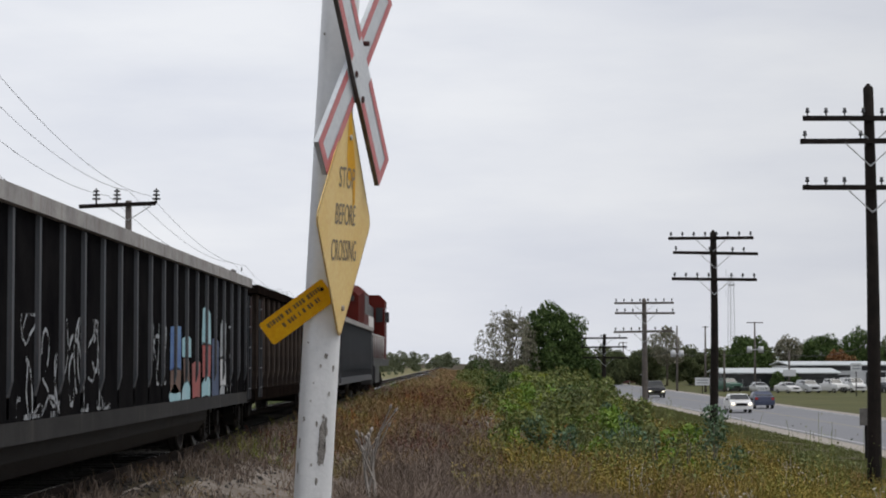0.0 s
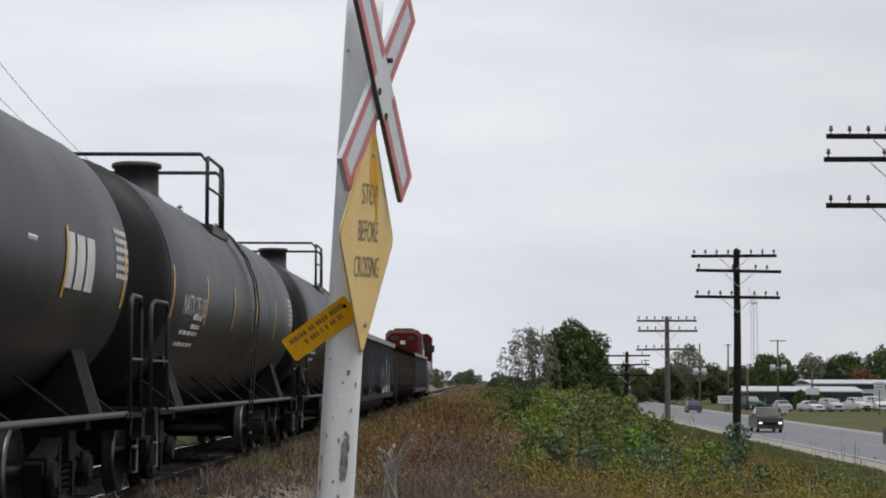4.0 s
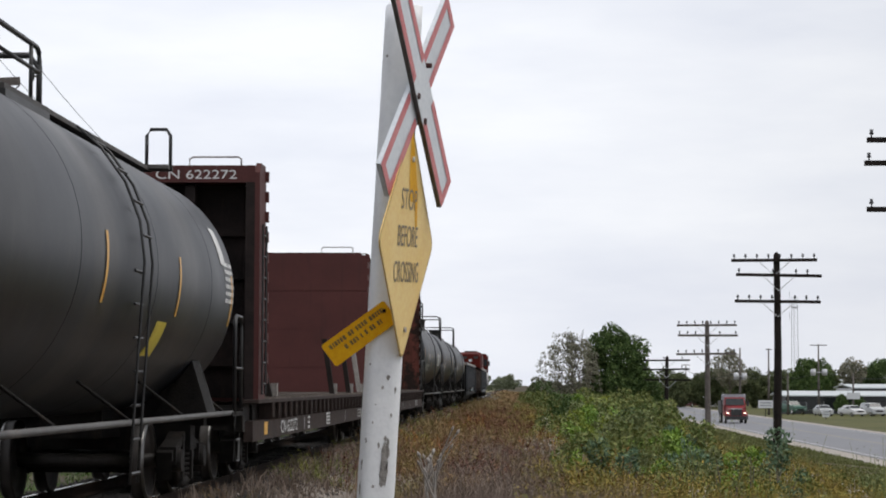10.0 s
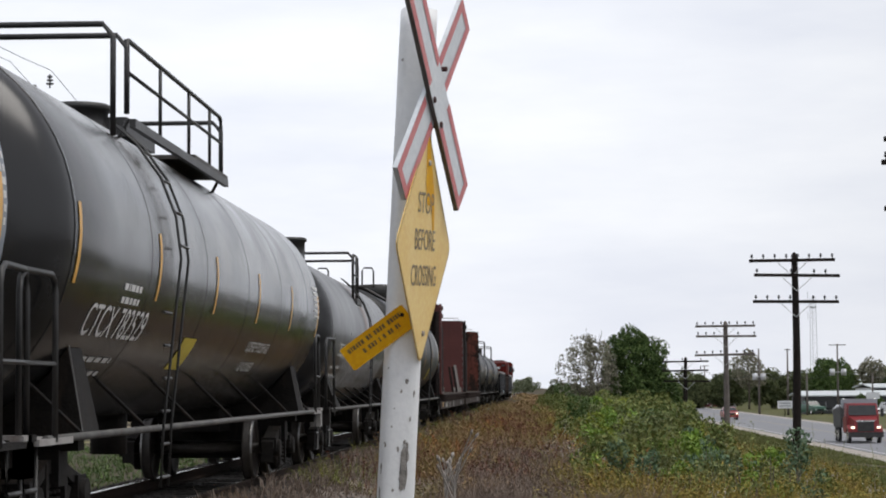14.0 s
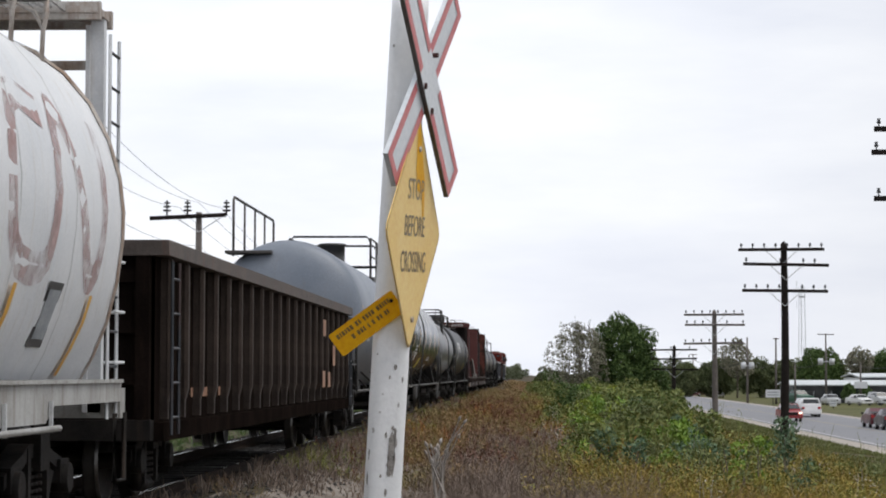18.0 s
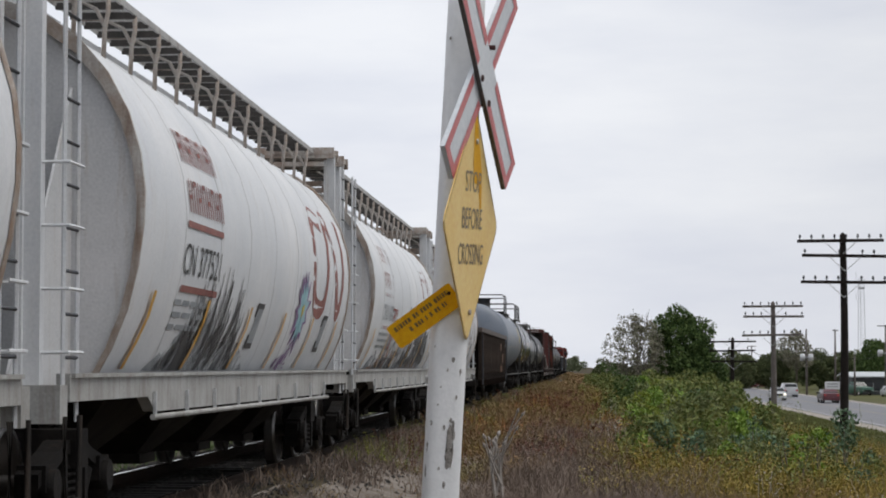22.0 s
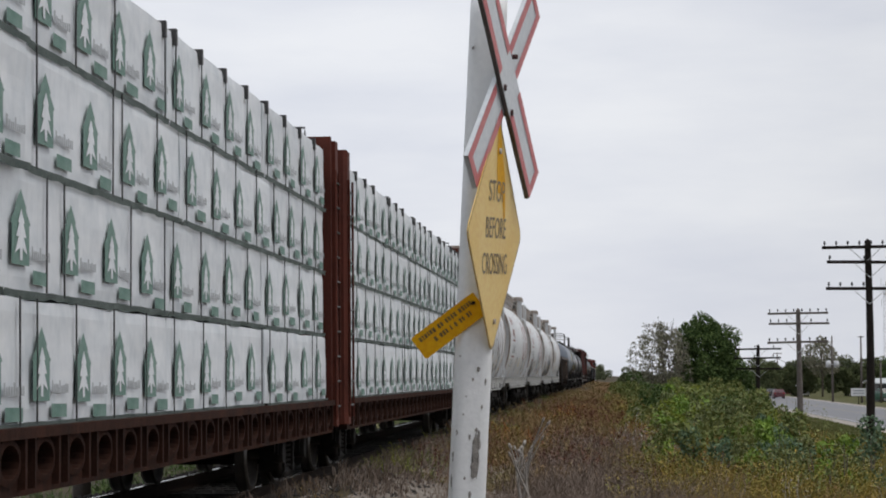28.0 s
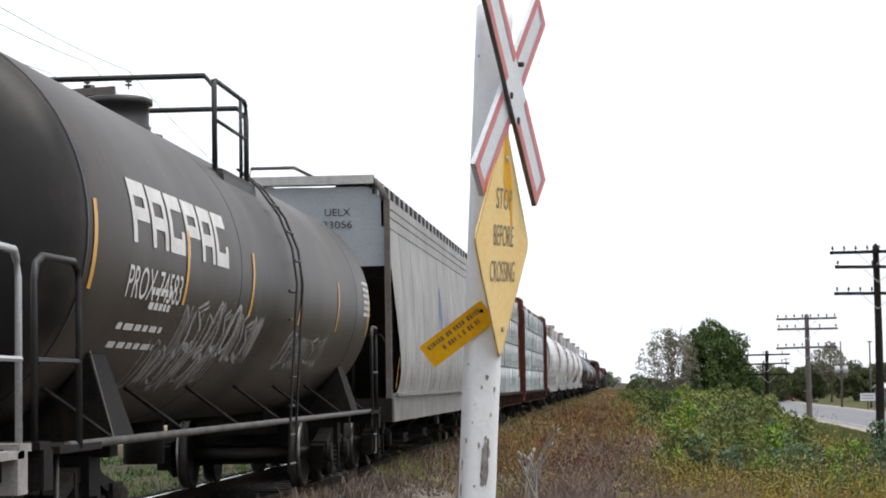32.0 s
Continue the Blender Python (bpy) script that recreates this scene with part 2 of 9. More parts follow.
wrap_dark = surf("dark_wrap_hem", (0.05, 0.075, 0.068), (0.14, 0.175, 0.165), 3, 0.6, 0, 0.3)
print_green = surf("faded_green_print", (0.09, 0.19, 0.155), (0.2, 0.3, 0.265), 3, 0.6, 0, 0.1)
print_faint = surf("faint_grey_print", (0.3, 0.32, 0.34), (0.42, 0.44, 0.46), 4, 0.6, 0, 0.1)
print_grey = surf("grey_print", (0.2, 0.22, 0.24), (0.34, 0.36, 0.38), 4, 0.6, 0, 0.1)
letter_white = surf("white_lettering", (0.55, 0.55, 0.54), (0.7, 0.7, 0.69), 4, 0.6, 0, 0.05)
letter_grey = surf("worn_white_lettering", (0.25, 0.25, 0.25), (0.42, 0.42, 0.41), 4, 0.7, 0, 0.05)
letter_black = surf("black_lettering", (0.02, 0.02, 0.022), (0.05, 0.05, 0.05), 4, 0.6, 0, 0.05)
letter_red = surf("faded_red_brown_lettering", (0.19, 0.055, 0.045), (0.28, 0.11, 0.09), 3, 0.6, 0, 0.05, (0.4, 0.36, 0.34), 0.25)
reflector = surf("yellow_reflector_strip", (0.6, 0.3, 0.03), (0.68, 0.4, 0.07), 3, 0.4, 0, 0.05)
spray_white = surf("white_spray_paint", (0.5, 0.51, 0.52), (0.32, 0.33, 0.35), 5, 0.6, 0, 0.05)
spray_faint = sprayed(surf("faint_white_spray", (0.5, 0.52, 0.55), (0.3, 0.32, 0.35), 5, 0.6, 0, 0.05), 5.0, 0.38, 0.62)
spray_blue = surf("blue_spray_paint", (0.025, 0.07, 0.26), (0.09, 0.2, 0.36), 3, 0.6, 0, 0.05)
spray_teal = surf("pale_teal_spray_paint", (0.2, 0.4, 0.46), (0.34, 0.5, 0.55), 3, 0.6, 0, 0.05)
spray_red = surf("red_spray_paint", (0.3, 0.045, 0.04), (0.22, 0.07, 0.06), 3, 0.6, 0, 0.05)
spray_dark = surf("black_spray_paint", (0.03, 0.03, 0.032), (0.09, 0.085, 0.085), 3, 0.6, 0, 0.05)
faded_pink = sprayed(surf("faded_pinkish_mark", (0.34, 0.2, 0.19), (0.46, 0.34, 0.33), 2, 0.6, 0, 0.05, (0.58, 0.57, 0.58), 0.25), 1.6, 0.36, 0.66)
# Rib shading put into colour: ribs lit pale brown, gond_brown sheets near-black.
gond_rib_brown = surf("lit_brown_rib_paint", (0.03, 0.0235, 0.0205), (0.066, 0.05, 0.042), 1.6, 0.75, 0, 0.25, (0.02, 0.014, 0.012), 0.35, spec=0.15)
haze_grey = sprayed(surf("thin_grey_spray", (0.26, 0.28, 0.3), (0.38, 0.39, 0.4), 2, 0.6, 0, 0.05), 1.7, 0.36, 0.6, 0.6)
haze_black = sprayed(surf("thin_black_spray", (0.04, 0.04, 0.042), (0.13, 0.125, 0.125), 3, 0.6, 0, 0.05), 1.9, 0.44, 0.6, 0.5)
haze_orange = sprayed(surf("thin_orange_spray", (0.3, 0.13, 0.06), (0.36, 0.22, 0.16), 2, 0.6, 0, 0.05), 2.1, 0.46, 0.64, 0.6)
dirt_run = sprayed(surf("brown_dirt_runs", (0.05, 0.04, 0.03), (0.11, 0.09, 0.07), 3, 0.8, 0, 0.05), 4.0, 0.4, 0.62, 0.35)
spray_purple = surf("purple_spray_paint", (0.2, 0.11, 0.24), (0.3, 0.2, 0.34), 3, 0.7, 0, 0.05)
patch_rust = surf("rusty_brown_spray_paint", (0.09, 0.045, 0.03), (0.14, 0.08, 0.055), 3, 0.7, 0, 0.05)
spray_navy = surf("navy_spray_paint", (0.02, 0.035, 0.09), (0.05, 0.08, 0.15), 3, 0.7, 0, 0.05)
patch_orange = surf("orange_brown_primer", (0.2, 0.09, 0.05), (0.33, 0.2, 0.13), 6, 0.7, 0, 0.05)
patch_tan = surf("tan_primer_patch", (0.32, 0.26, 0.2), (0.42, 0.36, 0.3), 3, 0.7, 0, 0.05)
patch_yellow = surf("yellow_placard_paint", (0.62, 0.5, 0.05), (0.55, 0.42, 0.04), 4, 0.5, 0, 0.05)
loco_red = surf("orange_red_locomotive_paint", (0.093, 0.00992, 0.0062), (0.062, 0.00806, 0.00558), 1, 0.6, 0, 0.08, (0.031, 0.00992, 0.00868), 0.3, spec=0.12)
loco_black = surf("black_locomotive_paint", (0.016, 0.016, 0.017), (0.035, 0.034, 0.034), 1, 0.5, 0, 0.1)
glass_dark = surf("dark_window_glass", (0.015, 0.018, 0.02), (0.025, 0.028, 0.03), 2, 0.08, 0, 0.0)
post_white = surf("peeling_white_post_paint", (0.8, 0.81, 0.82), (0.72, 0.73, 0.74), 3, 0.55, 0, 0.12, (0.5, 0.49, 0.48), 0.1)
rust_bolt = surf("rusty_bolt_head", (0.03, 0.01, 0.009), (0.07, 0.02, 0.018), 9, 0.8, 0, 0.3)
bare_wood = surf("bare_grey_wood", (0.2, 0.185, 0.17), (0.3, 0.28, 0.26), 9, 0.9, 0, 0.6)
sign_white = surf("white_reflective_sheet", (0.62, 0.65, 0.68), (0.55, 0.58, 0.61), 3, 0.35, 0, 0.03)
sign_red = surf("faded_red_sign_border", (0.5, 0.11, 0.12), (0.56, 0.2, 0.2), 4, 0.45, 0, 0.03)
sign_back = surf("dark_grey_sign_back", (0.1, 0.095, 0.09), (0.17, 0.16, 0.15), 4, 0.5, 0.5, 0.1)
sign_cream = surf("sun_bleached_yellow_sheet", (0.74, 0.5, 0.15), (0.78, 0.58, 0.24), 2, 0.5, 0, 0.05)
sign_yellow = surf("bright_yellow_sheet", (0.74, 0.39, 0.004), (0.66, 0.33, 0.006), 3, 0.5, 0, 0.03, spec=0.15)
notice_ink = surf("dark_notice_ink", (0.12, 0.075, 0.012), (0.2, 0.12, 0.015), 20, 0.6, 0, 0.03)
sign_ink = surf("faded_black_ink", (0.16, 0.13, 0.09), (0.25, 0.2, 0.13), 14, 0.6, 0, 0.03)
pole_wood = surf("dark_creosoted_pole_wood", (0.009, 0.007, 0.006), (0.02, 0.015, 0.013), 3, 0.85, 0, 0.5, (0.032, 0.026, 0.022), 0.3, spec=0.2)
pole_grey = surf("weathered_grey_pole_wood", (0.085, 0.073, 0.066), (0.14, 0.122, 0.112), 3, 0.85, 0, 0.5)
insulator = surf("brown_glass_insulator", (0.03, 0.03, 0.035), (0.07, 0.075, 0.08), 5, 0.2, 0, 0.0)
wire_mat = surf("weathered_wire", (0.03, 0.03, 0.032), (0.06, 0.06, 0.06), 5, 0.6, 0.3, 0.0)
# Ballast and ties are darkened to hold the under-train shade in their colours.
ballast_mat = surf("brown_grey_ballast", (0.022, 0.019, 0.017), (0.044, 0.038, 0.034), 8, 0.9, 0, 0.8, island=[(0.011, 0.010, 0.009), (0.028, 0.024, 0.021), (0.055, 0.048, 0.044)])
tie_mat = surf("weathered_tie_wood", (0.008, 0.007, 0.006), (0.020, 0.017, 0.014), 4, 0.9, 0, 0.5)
# Soil kept dark so gaps between weeds hold their shade in the colour.
ground_mat = surf("dry_grass_and_shaded_soil", (0.04, 0.033, 0.022), (0.075, 0.062, 0.037), 0.25, 0.95, 0, 0.8, None, 0, fine=9, spec=0.1)
grass_mat = surf("mown_verge_turf", (0.0615, 0.0697, 0.0262), (0.1066, 0.0984, 0.0426), 0.12, 0.95, 0, 0.7, None, 0, fine=6, spec=0.1)
asphalt = surf("pale_worn_asphalt", (0.14, 0.142, 0.156), (0.175, 0.178, 0.192), 0.3, 0.8, 0, 0.3, None, 0, fine=20)
dirt_mat = surf("grey_brown_dirt", (0.132, 0.110, 0.092), (0.253, 0.226, 0.198), 1.6, 0.95, 0, 0.9, None, 0, fine=26, spec=0.1)
# Near-black bed: dark ballast with the shade below the cars put into colour.
bed_mat = surf("shade_dark_ballast_bed", (0.011, 0.009, 0.009), (0.025, 0.022, 0.020), 3, 0.95, 0, 0.9, None, 0, fine=30, spec=0.1)
gravel_mat = surf("gravel_shoulder", (0.26, 0.23, 0.2), (0.34, 0.31, 0.27), 1.5, 0.95, 0, 0.6)
meadow_mat = surf("dry_olive_meadow", (0.13, 0.125, 0.06), (0.19, 0.17, 0.09), 0.15, 0.95, 0, 0.5, None, 0, fine=6, spec=0.1)
field_mat = surf("pale_stubble", (0.24, 0.2, 0.14), (0.3, 0.26, 0.18), 0.2, 0.95, 0, 0.4, None, 0, fine=5, spec=0.1)
line_yellow = surf("yellow_road_line", (0.24, 0.21, 0.13), (0.2, 0.185, 0.14), 3, 0.7, 0, 0.1)
line_white = surf("white_road_line", (0.5, 0.5, 0.5), (0.4, 0.4, 0.4), 3, 0.7, 0, 0.1)
dead_weed = surf("dead_brown_weeds", (0.113, 0.0843, 0.0652), (0.236, 0.191, 0.158), 0.8, 0.9, 0, 0, island=[(0.0674, 0.0483, 0.0382), (0.18, 0.135, 0.106), (0.326, 0.264, 0.224), (0.135, 0.101, 0.0898)], spec=0.1, imix=0.55)
sumac_weed = surf("red_orange_leaves", (0.3, 0.08, 0.03), (0.32, 0.17, 0.04), 0.8, 0.8, 0, 0, island=[(0.22, 0.05, 0.03), (0.36, 0.14, 0.04), (0.3, 0.2, 0.05)], spec=0.05, imix=0.5)
gold_weed = surf("yellowing_weeds", (0.1739, 0.1228, 0.0335), (0.0791, 0.0911, 0.0298), 0.6, 0.85, 0, 0, island=[(0.0558, 0.0632, 0.0205), (0.1972, 0.1423, 0.0353), (0.1190, 0.1070, 0.0335), (0.0949, 0.0632, 0.0316), (0.0670, 0.0791, 0.0270)], spec=0.05, imix=0.4)
red_weed = surf("russet_weeds", (0.26, 0.13, 0.0803), (0.171, 0.165, 0.0602), 0.45, 0.85, 0, 0, island=[(0.231, 0.1, 0.0652), (0.291, 0.21, 0.1), (0.15, 0.145, 0.0552), (0.201, 0.145, 0.106), (0.1, 0.0853, 0.0652)], spec=0.05, imix=0.4)
green_weed = surf("green_weeds", (0.0833, 0.132, 0.0353), (0.255, 0.236, 0.0588), 0.7, 0.8, 0, 0, island=[(0.049, 0.0833, 0.0245), (0.157, 0.196, 0.049), (0.274, 0.245, 0.0686), (0.098, 0.147, 0.049)], spec=0.05, imix=0.45)
leaf_bright = surf("bright_green_leaves", (0.133, 0.23, 0.0303), (0.182, 0.266, 0.0484), 1.5, 0.6, 0, 0, island=[(0.0605, 0.121, 0.0169), (0.145, 0.242, 0.0339), (0.242, 0.327, 0.0605)], spec=0.2)
leaf_dull = surf("dull_green_leaves", (0.0802, 0.121, 0.0401), (0.18, 0.19, 0.0602), 0.9, 0.6, 0, 0, island=[(0.0401, 0.0702, 0.0221), (0.121, 0.166, 0.0501), (0.261, 0.281, 0.1), (0.18, 0.161, 0.0501)], spec=0.1, imix=0.6)
leaf_grey_green = surf("grey_green_leaves", (0.0986, 0.129, 0.0519), (0.208, 0.218, 0.0933), 0.9, 0.6, 0, 0, island=[(0.0519, 0.0779, 0.0312), (0.156, 0.187, 0.0727), (0.29, 0.301, 0.145)], spec=0.08, imix=0.6)
leaf_blue = surf("blue_green_leaves", (0.06, 0.11, 0.065), (0.12, 0.18, 0.1), 0.9, 0.6, 0, 0, island=[(0.03, 0.06, 0.035), (0.1, 0.155, 0.09), (0.19, 0.25, 0.15)], spec=0.1, imix=0.6)
leaf_lime = surf("yellow_green_leaves", (0.17, 0.22, 0.04), (0.26, 0.28, 0.05), 1.2, 0.6, 0, 0, island=[(0.08, 0.12, 0.02), (0.2, 0.25, 0.04), (0.34, 0.35, 0.07)], spec=0.1, imix=0.6)
leaf_ochre = surf("ochre_leaves", (0.26, 0.19, 0.05), (0.32, 0.24, 0.06), 1.2, 0.7, 0, 0, island=[(0.12, 0.085, 0.03), (0.27, 0.19, 0.045), (0.4, 0.3, 0.07)], spec=0.05, imix=0.6)
gold_head = surf("goldenrod_flowers", (0.3, 0.225, 0.055), (0.22, 0.165, 0.05), 1.0, 0.85, 0, 0, island=[(0.15, 0.12, 0.04), (0.28, 0.21, 0.05), (0.36, 0.27, 0.065), (0.2, 0.13, 0.05)], spec=0.05, imix=0.6)
seed_head = surf("dark_red_brown_seed_heads", (0.09, 0.035, 0.028), (0.14, 0.06, 0.04), 1.0, 0.85, 0, 0, island=[(0.05, 0.022, 0.02), (0.1, 0.04, 0.03), (0.17, 0.075, 0.05)], spec=0.05, imix=0.6)
pale_head = surf("pale_fluffy_seed_heads", (0.36, 0.33, 0.29), (0.46, 0.43, 0.39), 1.0, 0.9, 0, 0, spec=0.05)
verge_blade = surf("short_verge_grass", (0.1035, 0.1251, 0.0333), (0.1332, 0.1332, 0.0441), 0.3, 0.9, 0, 0, island=[(0.0594, 0.0774, 0.0207), (0.0963, 0.1107, 0.0306), (0.1332, 0.1215, 0.0441)])
leaf_dark = surf("dark_green_tree_leaves", (0.05, 0.082, 0.028), (0.08, 0.12, 0.038), 0.6, 0.65, 0, 0, island=[(0.024, 0.048, 0.015), (0.062, 0.105, 0.032), (0.14, 0.195, 0.06)], spec=0.12)
leaf_grey = surf("thin_grey_green_leaves", (0.159, 0.159, 0.116), (0.225, 0.225, 0.159), 0.6, 0.7, 0, 0, island=[(0.103, 0.112, 0.075), (0.188, 0.178, 0.131), (0.282, 0.262, 0.197)], spec=0.1)
leaf_far = surf("far_wood_leaves", (0.065, 0.085, 0.042), (0.115, 0.12, 0.058), 0.06, 0.8, 0, 0, island=[(0.045, 0.065, 0.032), (0.085, 0.108, 0.05), (0.14, 0.15, 0.068)], spec=0.1, imix=0.6)
# Paler far leaves: the haze of distance is mixed into their colours.
leaf_haze = surf("haze_tinted_far_leaves", (0.11, 0.13, 0.08), (0.15, 0.165, 0.1), 0.06, 0.8, 0, 0, island=[(0.08, 0.1, 0.06), (0.13, 0.15, 0.09), (0.18, 0.19, 0.12)], spec=0.05, imix=0.6)
leaf_autumn = surf("autumn_orange_leaves", (0.22, 0.09, 0.03), (0.16, 0.1, 0.04), 0.5, 0.8, 0, 0, island=[(0.13, 0.06, 0.025), (0.26, 0.1, 0.03), (0.12, 0.1, 0.035)])
bark = surf("grey_brown_bark", (0.09, 0.075, 0.062), (0.15, 0.13, 0.11), 4, 0.9, 0, 0.6)
wall_white = surf("white_metal_cladding", (0.6, 0.62, 0.64), (0.52, 0.53, 0.55), 0.4, 0.55, 0, 0.1)
wall_grey = surf("grey_metal_cladding", (0.24, 0.27, 0.3), (0.31, 0.33, 0.36), 0.4, 0.6, 0, 0.1)
roof_pale = surf("pale_metal_roof", (0.5, 0.53, 0.54), (0.42, 0.45, 0.46), 0.4, 0.5, 0.2, 0.1)
dark_wall = surf("dark_storefront", (0.022, 0.025, 0.028), (0.045, 0.047, 0.05), 0.6, 0.6, 0, 0.1)
galv = surf("galvanised_steel", (0.42, 0.43, 0.45), (0.52, 0.53, 0.55), 3, 0.5, 0.4, 0.1)
rubber = surf("tyre_rubber", (0.015, 0.015, 0.015), (0.03, 0.03, 0.03), 5, 0.85, 0, 0.2)
chrome = surf("bright_trim", (0.5, 0.5, 0.5), (0.65, 0.65, 0.65), 3, 0.25, 0.9, 0.0)
headlight = glow("lit_headlight", (1.0, 0.88, 0.68), 2.2)
taillight = surf("red_tail_lamp", (0.4, 0.02, 0.02), (0.3, 0.02, 0.02), 3, 0.3, 0, 0)


def car_paint(name, c):
    return surf(name, c, tuple(min(1, v * 1.12) for v in c), 0.6, 0.3, 0.0, 0.0)


# ---- mesh helpers ----
class Geo:
    """Collects the vertices and faces of one mesh."""
    def __init__(self):
        self.v, self.f, self.s = [], [], []

    def add(self, verts, faces, smooth=False):
        o = len(self.v)
        self.v.extend(tuple(p) for p in verts)
        self.f.extend(tuple(i + o for i in q) for q in faces)
        self.s.extend([smooth] * len(faces))
        return self

    def box(self, x0, x1, y0, y1, z0, z1, m=None, bev=0.0):
        c = [(x, y, z) for z in (z0, z1) for y in (y0, y1) for x in (x0, x1)]
        if m is not None:
            c = [m @ Vector(p) for p in c]
        return self.add(c, [(0, 2, 3, 1), (4, 5, 7, 6), (0, 1, 5, 4), (2, 6, 7, 3), (0, 4, 6, 2), (1, 3, 7, 5)])

    def loft(self, rings, closed=True, caps=True, smooth=False):
        n = len(rings[0])
        vs = [p for r in rings for p in r]
        fs = []
        for i in range(len(rings) - 1):
            for j in range(n if closed else n - 1):
                a, b = i * n + j, i * n + (j + 1) % n
                fs.append((a, b, b + n, a + n))
        self.add(vs, fs, smooth)
        if caps and closed:
            o = len(self.v) - len(vs)
            self.f += [tuple(o + j for j in range(n))[::-1], tuple(o + len(vs) - n + j for j in range(n))]
            self.s += [False, False]
        return self

    def tube(self, pts, r, n=6):
        pts = [Vector(p) for p in pts]
        rings = []
        for i, p in enumerate(pts):
            d = (pts[min(i + 1, len(pts) - 1)] - pts[max(i - 1, 0)]).normalized()
            u = d.orthogonal().normalized() if abs(d.z) > 0.95 else d.cross(Vector((0, 0, 1))).normalized()
            w = d.cross(u)
            rr = r[i] if isinstance(r, (list, tuple)) else r
            rings.append([p + u * (rr * math.cos(k * 2 * math.pi / n)) + w * (rr * math.sin(k * 2 * math.pi / n)) for k in range(n)])
        return self.loft(rings, True, True, n > 5)

    def disc(self, c, axis, r, t, n=20):
        c, a = Vector(c), Vector(axis).normalized()
        return self.tube([c - a * t / 2, c + a * t / 2], r, n)

    def lathe(self, prof, n=40, axis="y"):
        """prof: rows of (place along the axis, radius)."""
        rings = []
        for y, r in prof:
            rings.append([(r * math.cos(k * 2 * math.pi / n), y, r * math.sin(k * 2 * math.pi / n)) for k in range(n)])
        return self.loft(rings, True, True, True)

    def mesh(self, name):
        me = bpy.data.meshes.new(name)
        me.from_pydata(self.v, [], self.f)
        me.polygons.foreach_set("use_smooth", self.s)
        me.update()
        return me


def part(name, geo, material, parent, label="", at=None):
    """Links a geometry (or a ready mesh) as one mesh object under a thing or a part."""
    me = geo.mesh(name) if isinstance(geo, Geo) else geo
    if not me.materials:
        me.materials.append(material)
    ob = new(name, me)
    if parent is not None:
        ob.parent = parent
    if at is not None:
        ob.matrix_basis = at
    if label:
        ob["label"] = label
    return ob


def thing(name, label, category, at=None, group="", kind=""):
    ob = new(name)
    ob.empty_display_size = 0.3
    if at is not None:
        ob.matrix_basis = at
    return tagged(ob, label, category, group, kind)


def text_mesh(body, size, cuts=0, width=None):
    """Flat lettering as triangles in u, v; cut into bands so that it can follow a curve."""
    cu = bpy.data.curves.new("lettering", "FONT")
    cu.body, cu.size, cu.align_x = body, size, "CENTER"
    ob = new("lettering", cu)
    dg = bpy.context.evaluated_depsgraph_get()
    me = bpy.data.meshes.new_from_object(ob.evaluated_get(dg))
    bpy.data.objects.remove(ob)
    bpy.data.curves.remove(cu)
    bm = bmesh.new()
    bm.from_mesh(me)
    bpy.data.meshes.remove(me)
    for k in range(cuts):
        g = bm.verts[:] + bm.edges[:] + bm.faces[:]
        bmesh.ops.bisect_plane(bm, geom=g, plane_co=(0, size * (k + 0.5) / cuts * 0.75, 0), plane_no=(0, 1, 0))
    us = [v.co.x for v in bm.verts]
    s = width / (max(us) - min(us)) if width else 1.0
    vs = [(v.co.x * s, v.co.y) for v in bm.verts]
    bm.verts.index_update()
    fs = [tuple(v.index for v in f.verts) for f in bm.faces]
    bm.free()
    return vs, fs


def ribbon(pts, w):
    """A flat band along points in u, v."""
    vs, fs = [], []
    for i, p in enumerate(pts):
        a, b = pts[max(i - 1, 0)], pts[min(i + 1, len(pts) - 1)]
        dx, dy = b[0] - a[0], b[1] - a[1]
        l = math.hypot(dx, dy) or 1
        vs += [(p[0] - dy / l * w / 2, p[1] + dx / l * w / 2), (p[0] + dy / l * w / 2, p[1] - dx / l * w / 2)]
    for i in range(len(pts) - 1):
        fs.append((2 * i, 2 * i + 1, 2 * i + 3, 2 * i + 2))
    return vs, fs


def rect(u0, u1, v0, v1, nv=4):
    vs = [(u, v0 + (v1 - v0) * k / nv) for k in range(nv + 1) for u in (u0, u1)]
    return vs, [(2 * k, 2 * k + 1, 2 * k + 3, 2 * k + 2) for k in range(nv)]


def laid(geo, vf, wrap, u=0.0, v=0.0, slant=0.0):
    """Lays flat shapes in u, v on a side by wrap(u, v)."""
    vs, fs = vf
    geo.add([wrap(u + a + slant * b, v + b) for a, b in vs], fs)
    return geo


def squiggles(rng, count, u0, u1, v0, v1, w, size=0.5):
    """Loops and strokes of sprayed writing that cannot be read."""
    out = []
    for _ in range(count):
        cu, cv = rng.uniform(u0, u1), rng.uniform(v0, v1)
        a, n, pts = rng.uniform(0, 6.28), rng.randint(6, 13), []
        u, v = cu, cv
        turn = rng.uniform(-0.5, 0.5)
        for _ in range(n):
            pts.append((min(max(u, u0), u1), min(max(v, v0), v1)))
            a += turn + rng.uniform(-0.45, 0.45)
            u += math.cos(a) * size * 0.22
            v += math.sin(a) * size * 0.22
        out.append(ribbon(pts, w * rng.uniform(0.7, 1.3)))
    return out


def plane_side(x):
    return lambda u, v: (x, u, v)


def round_side(r, zc, off=0.006):
    def f(u, v):
        a = (v - zc) / r
        return ((r + off) * math.cos(a), u, zc + (r + off) * math.sin(a))
    return f


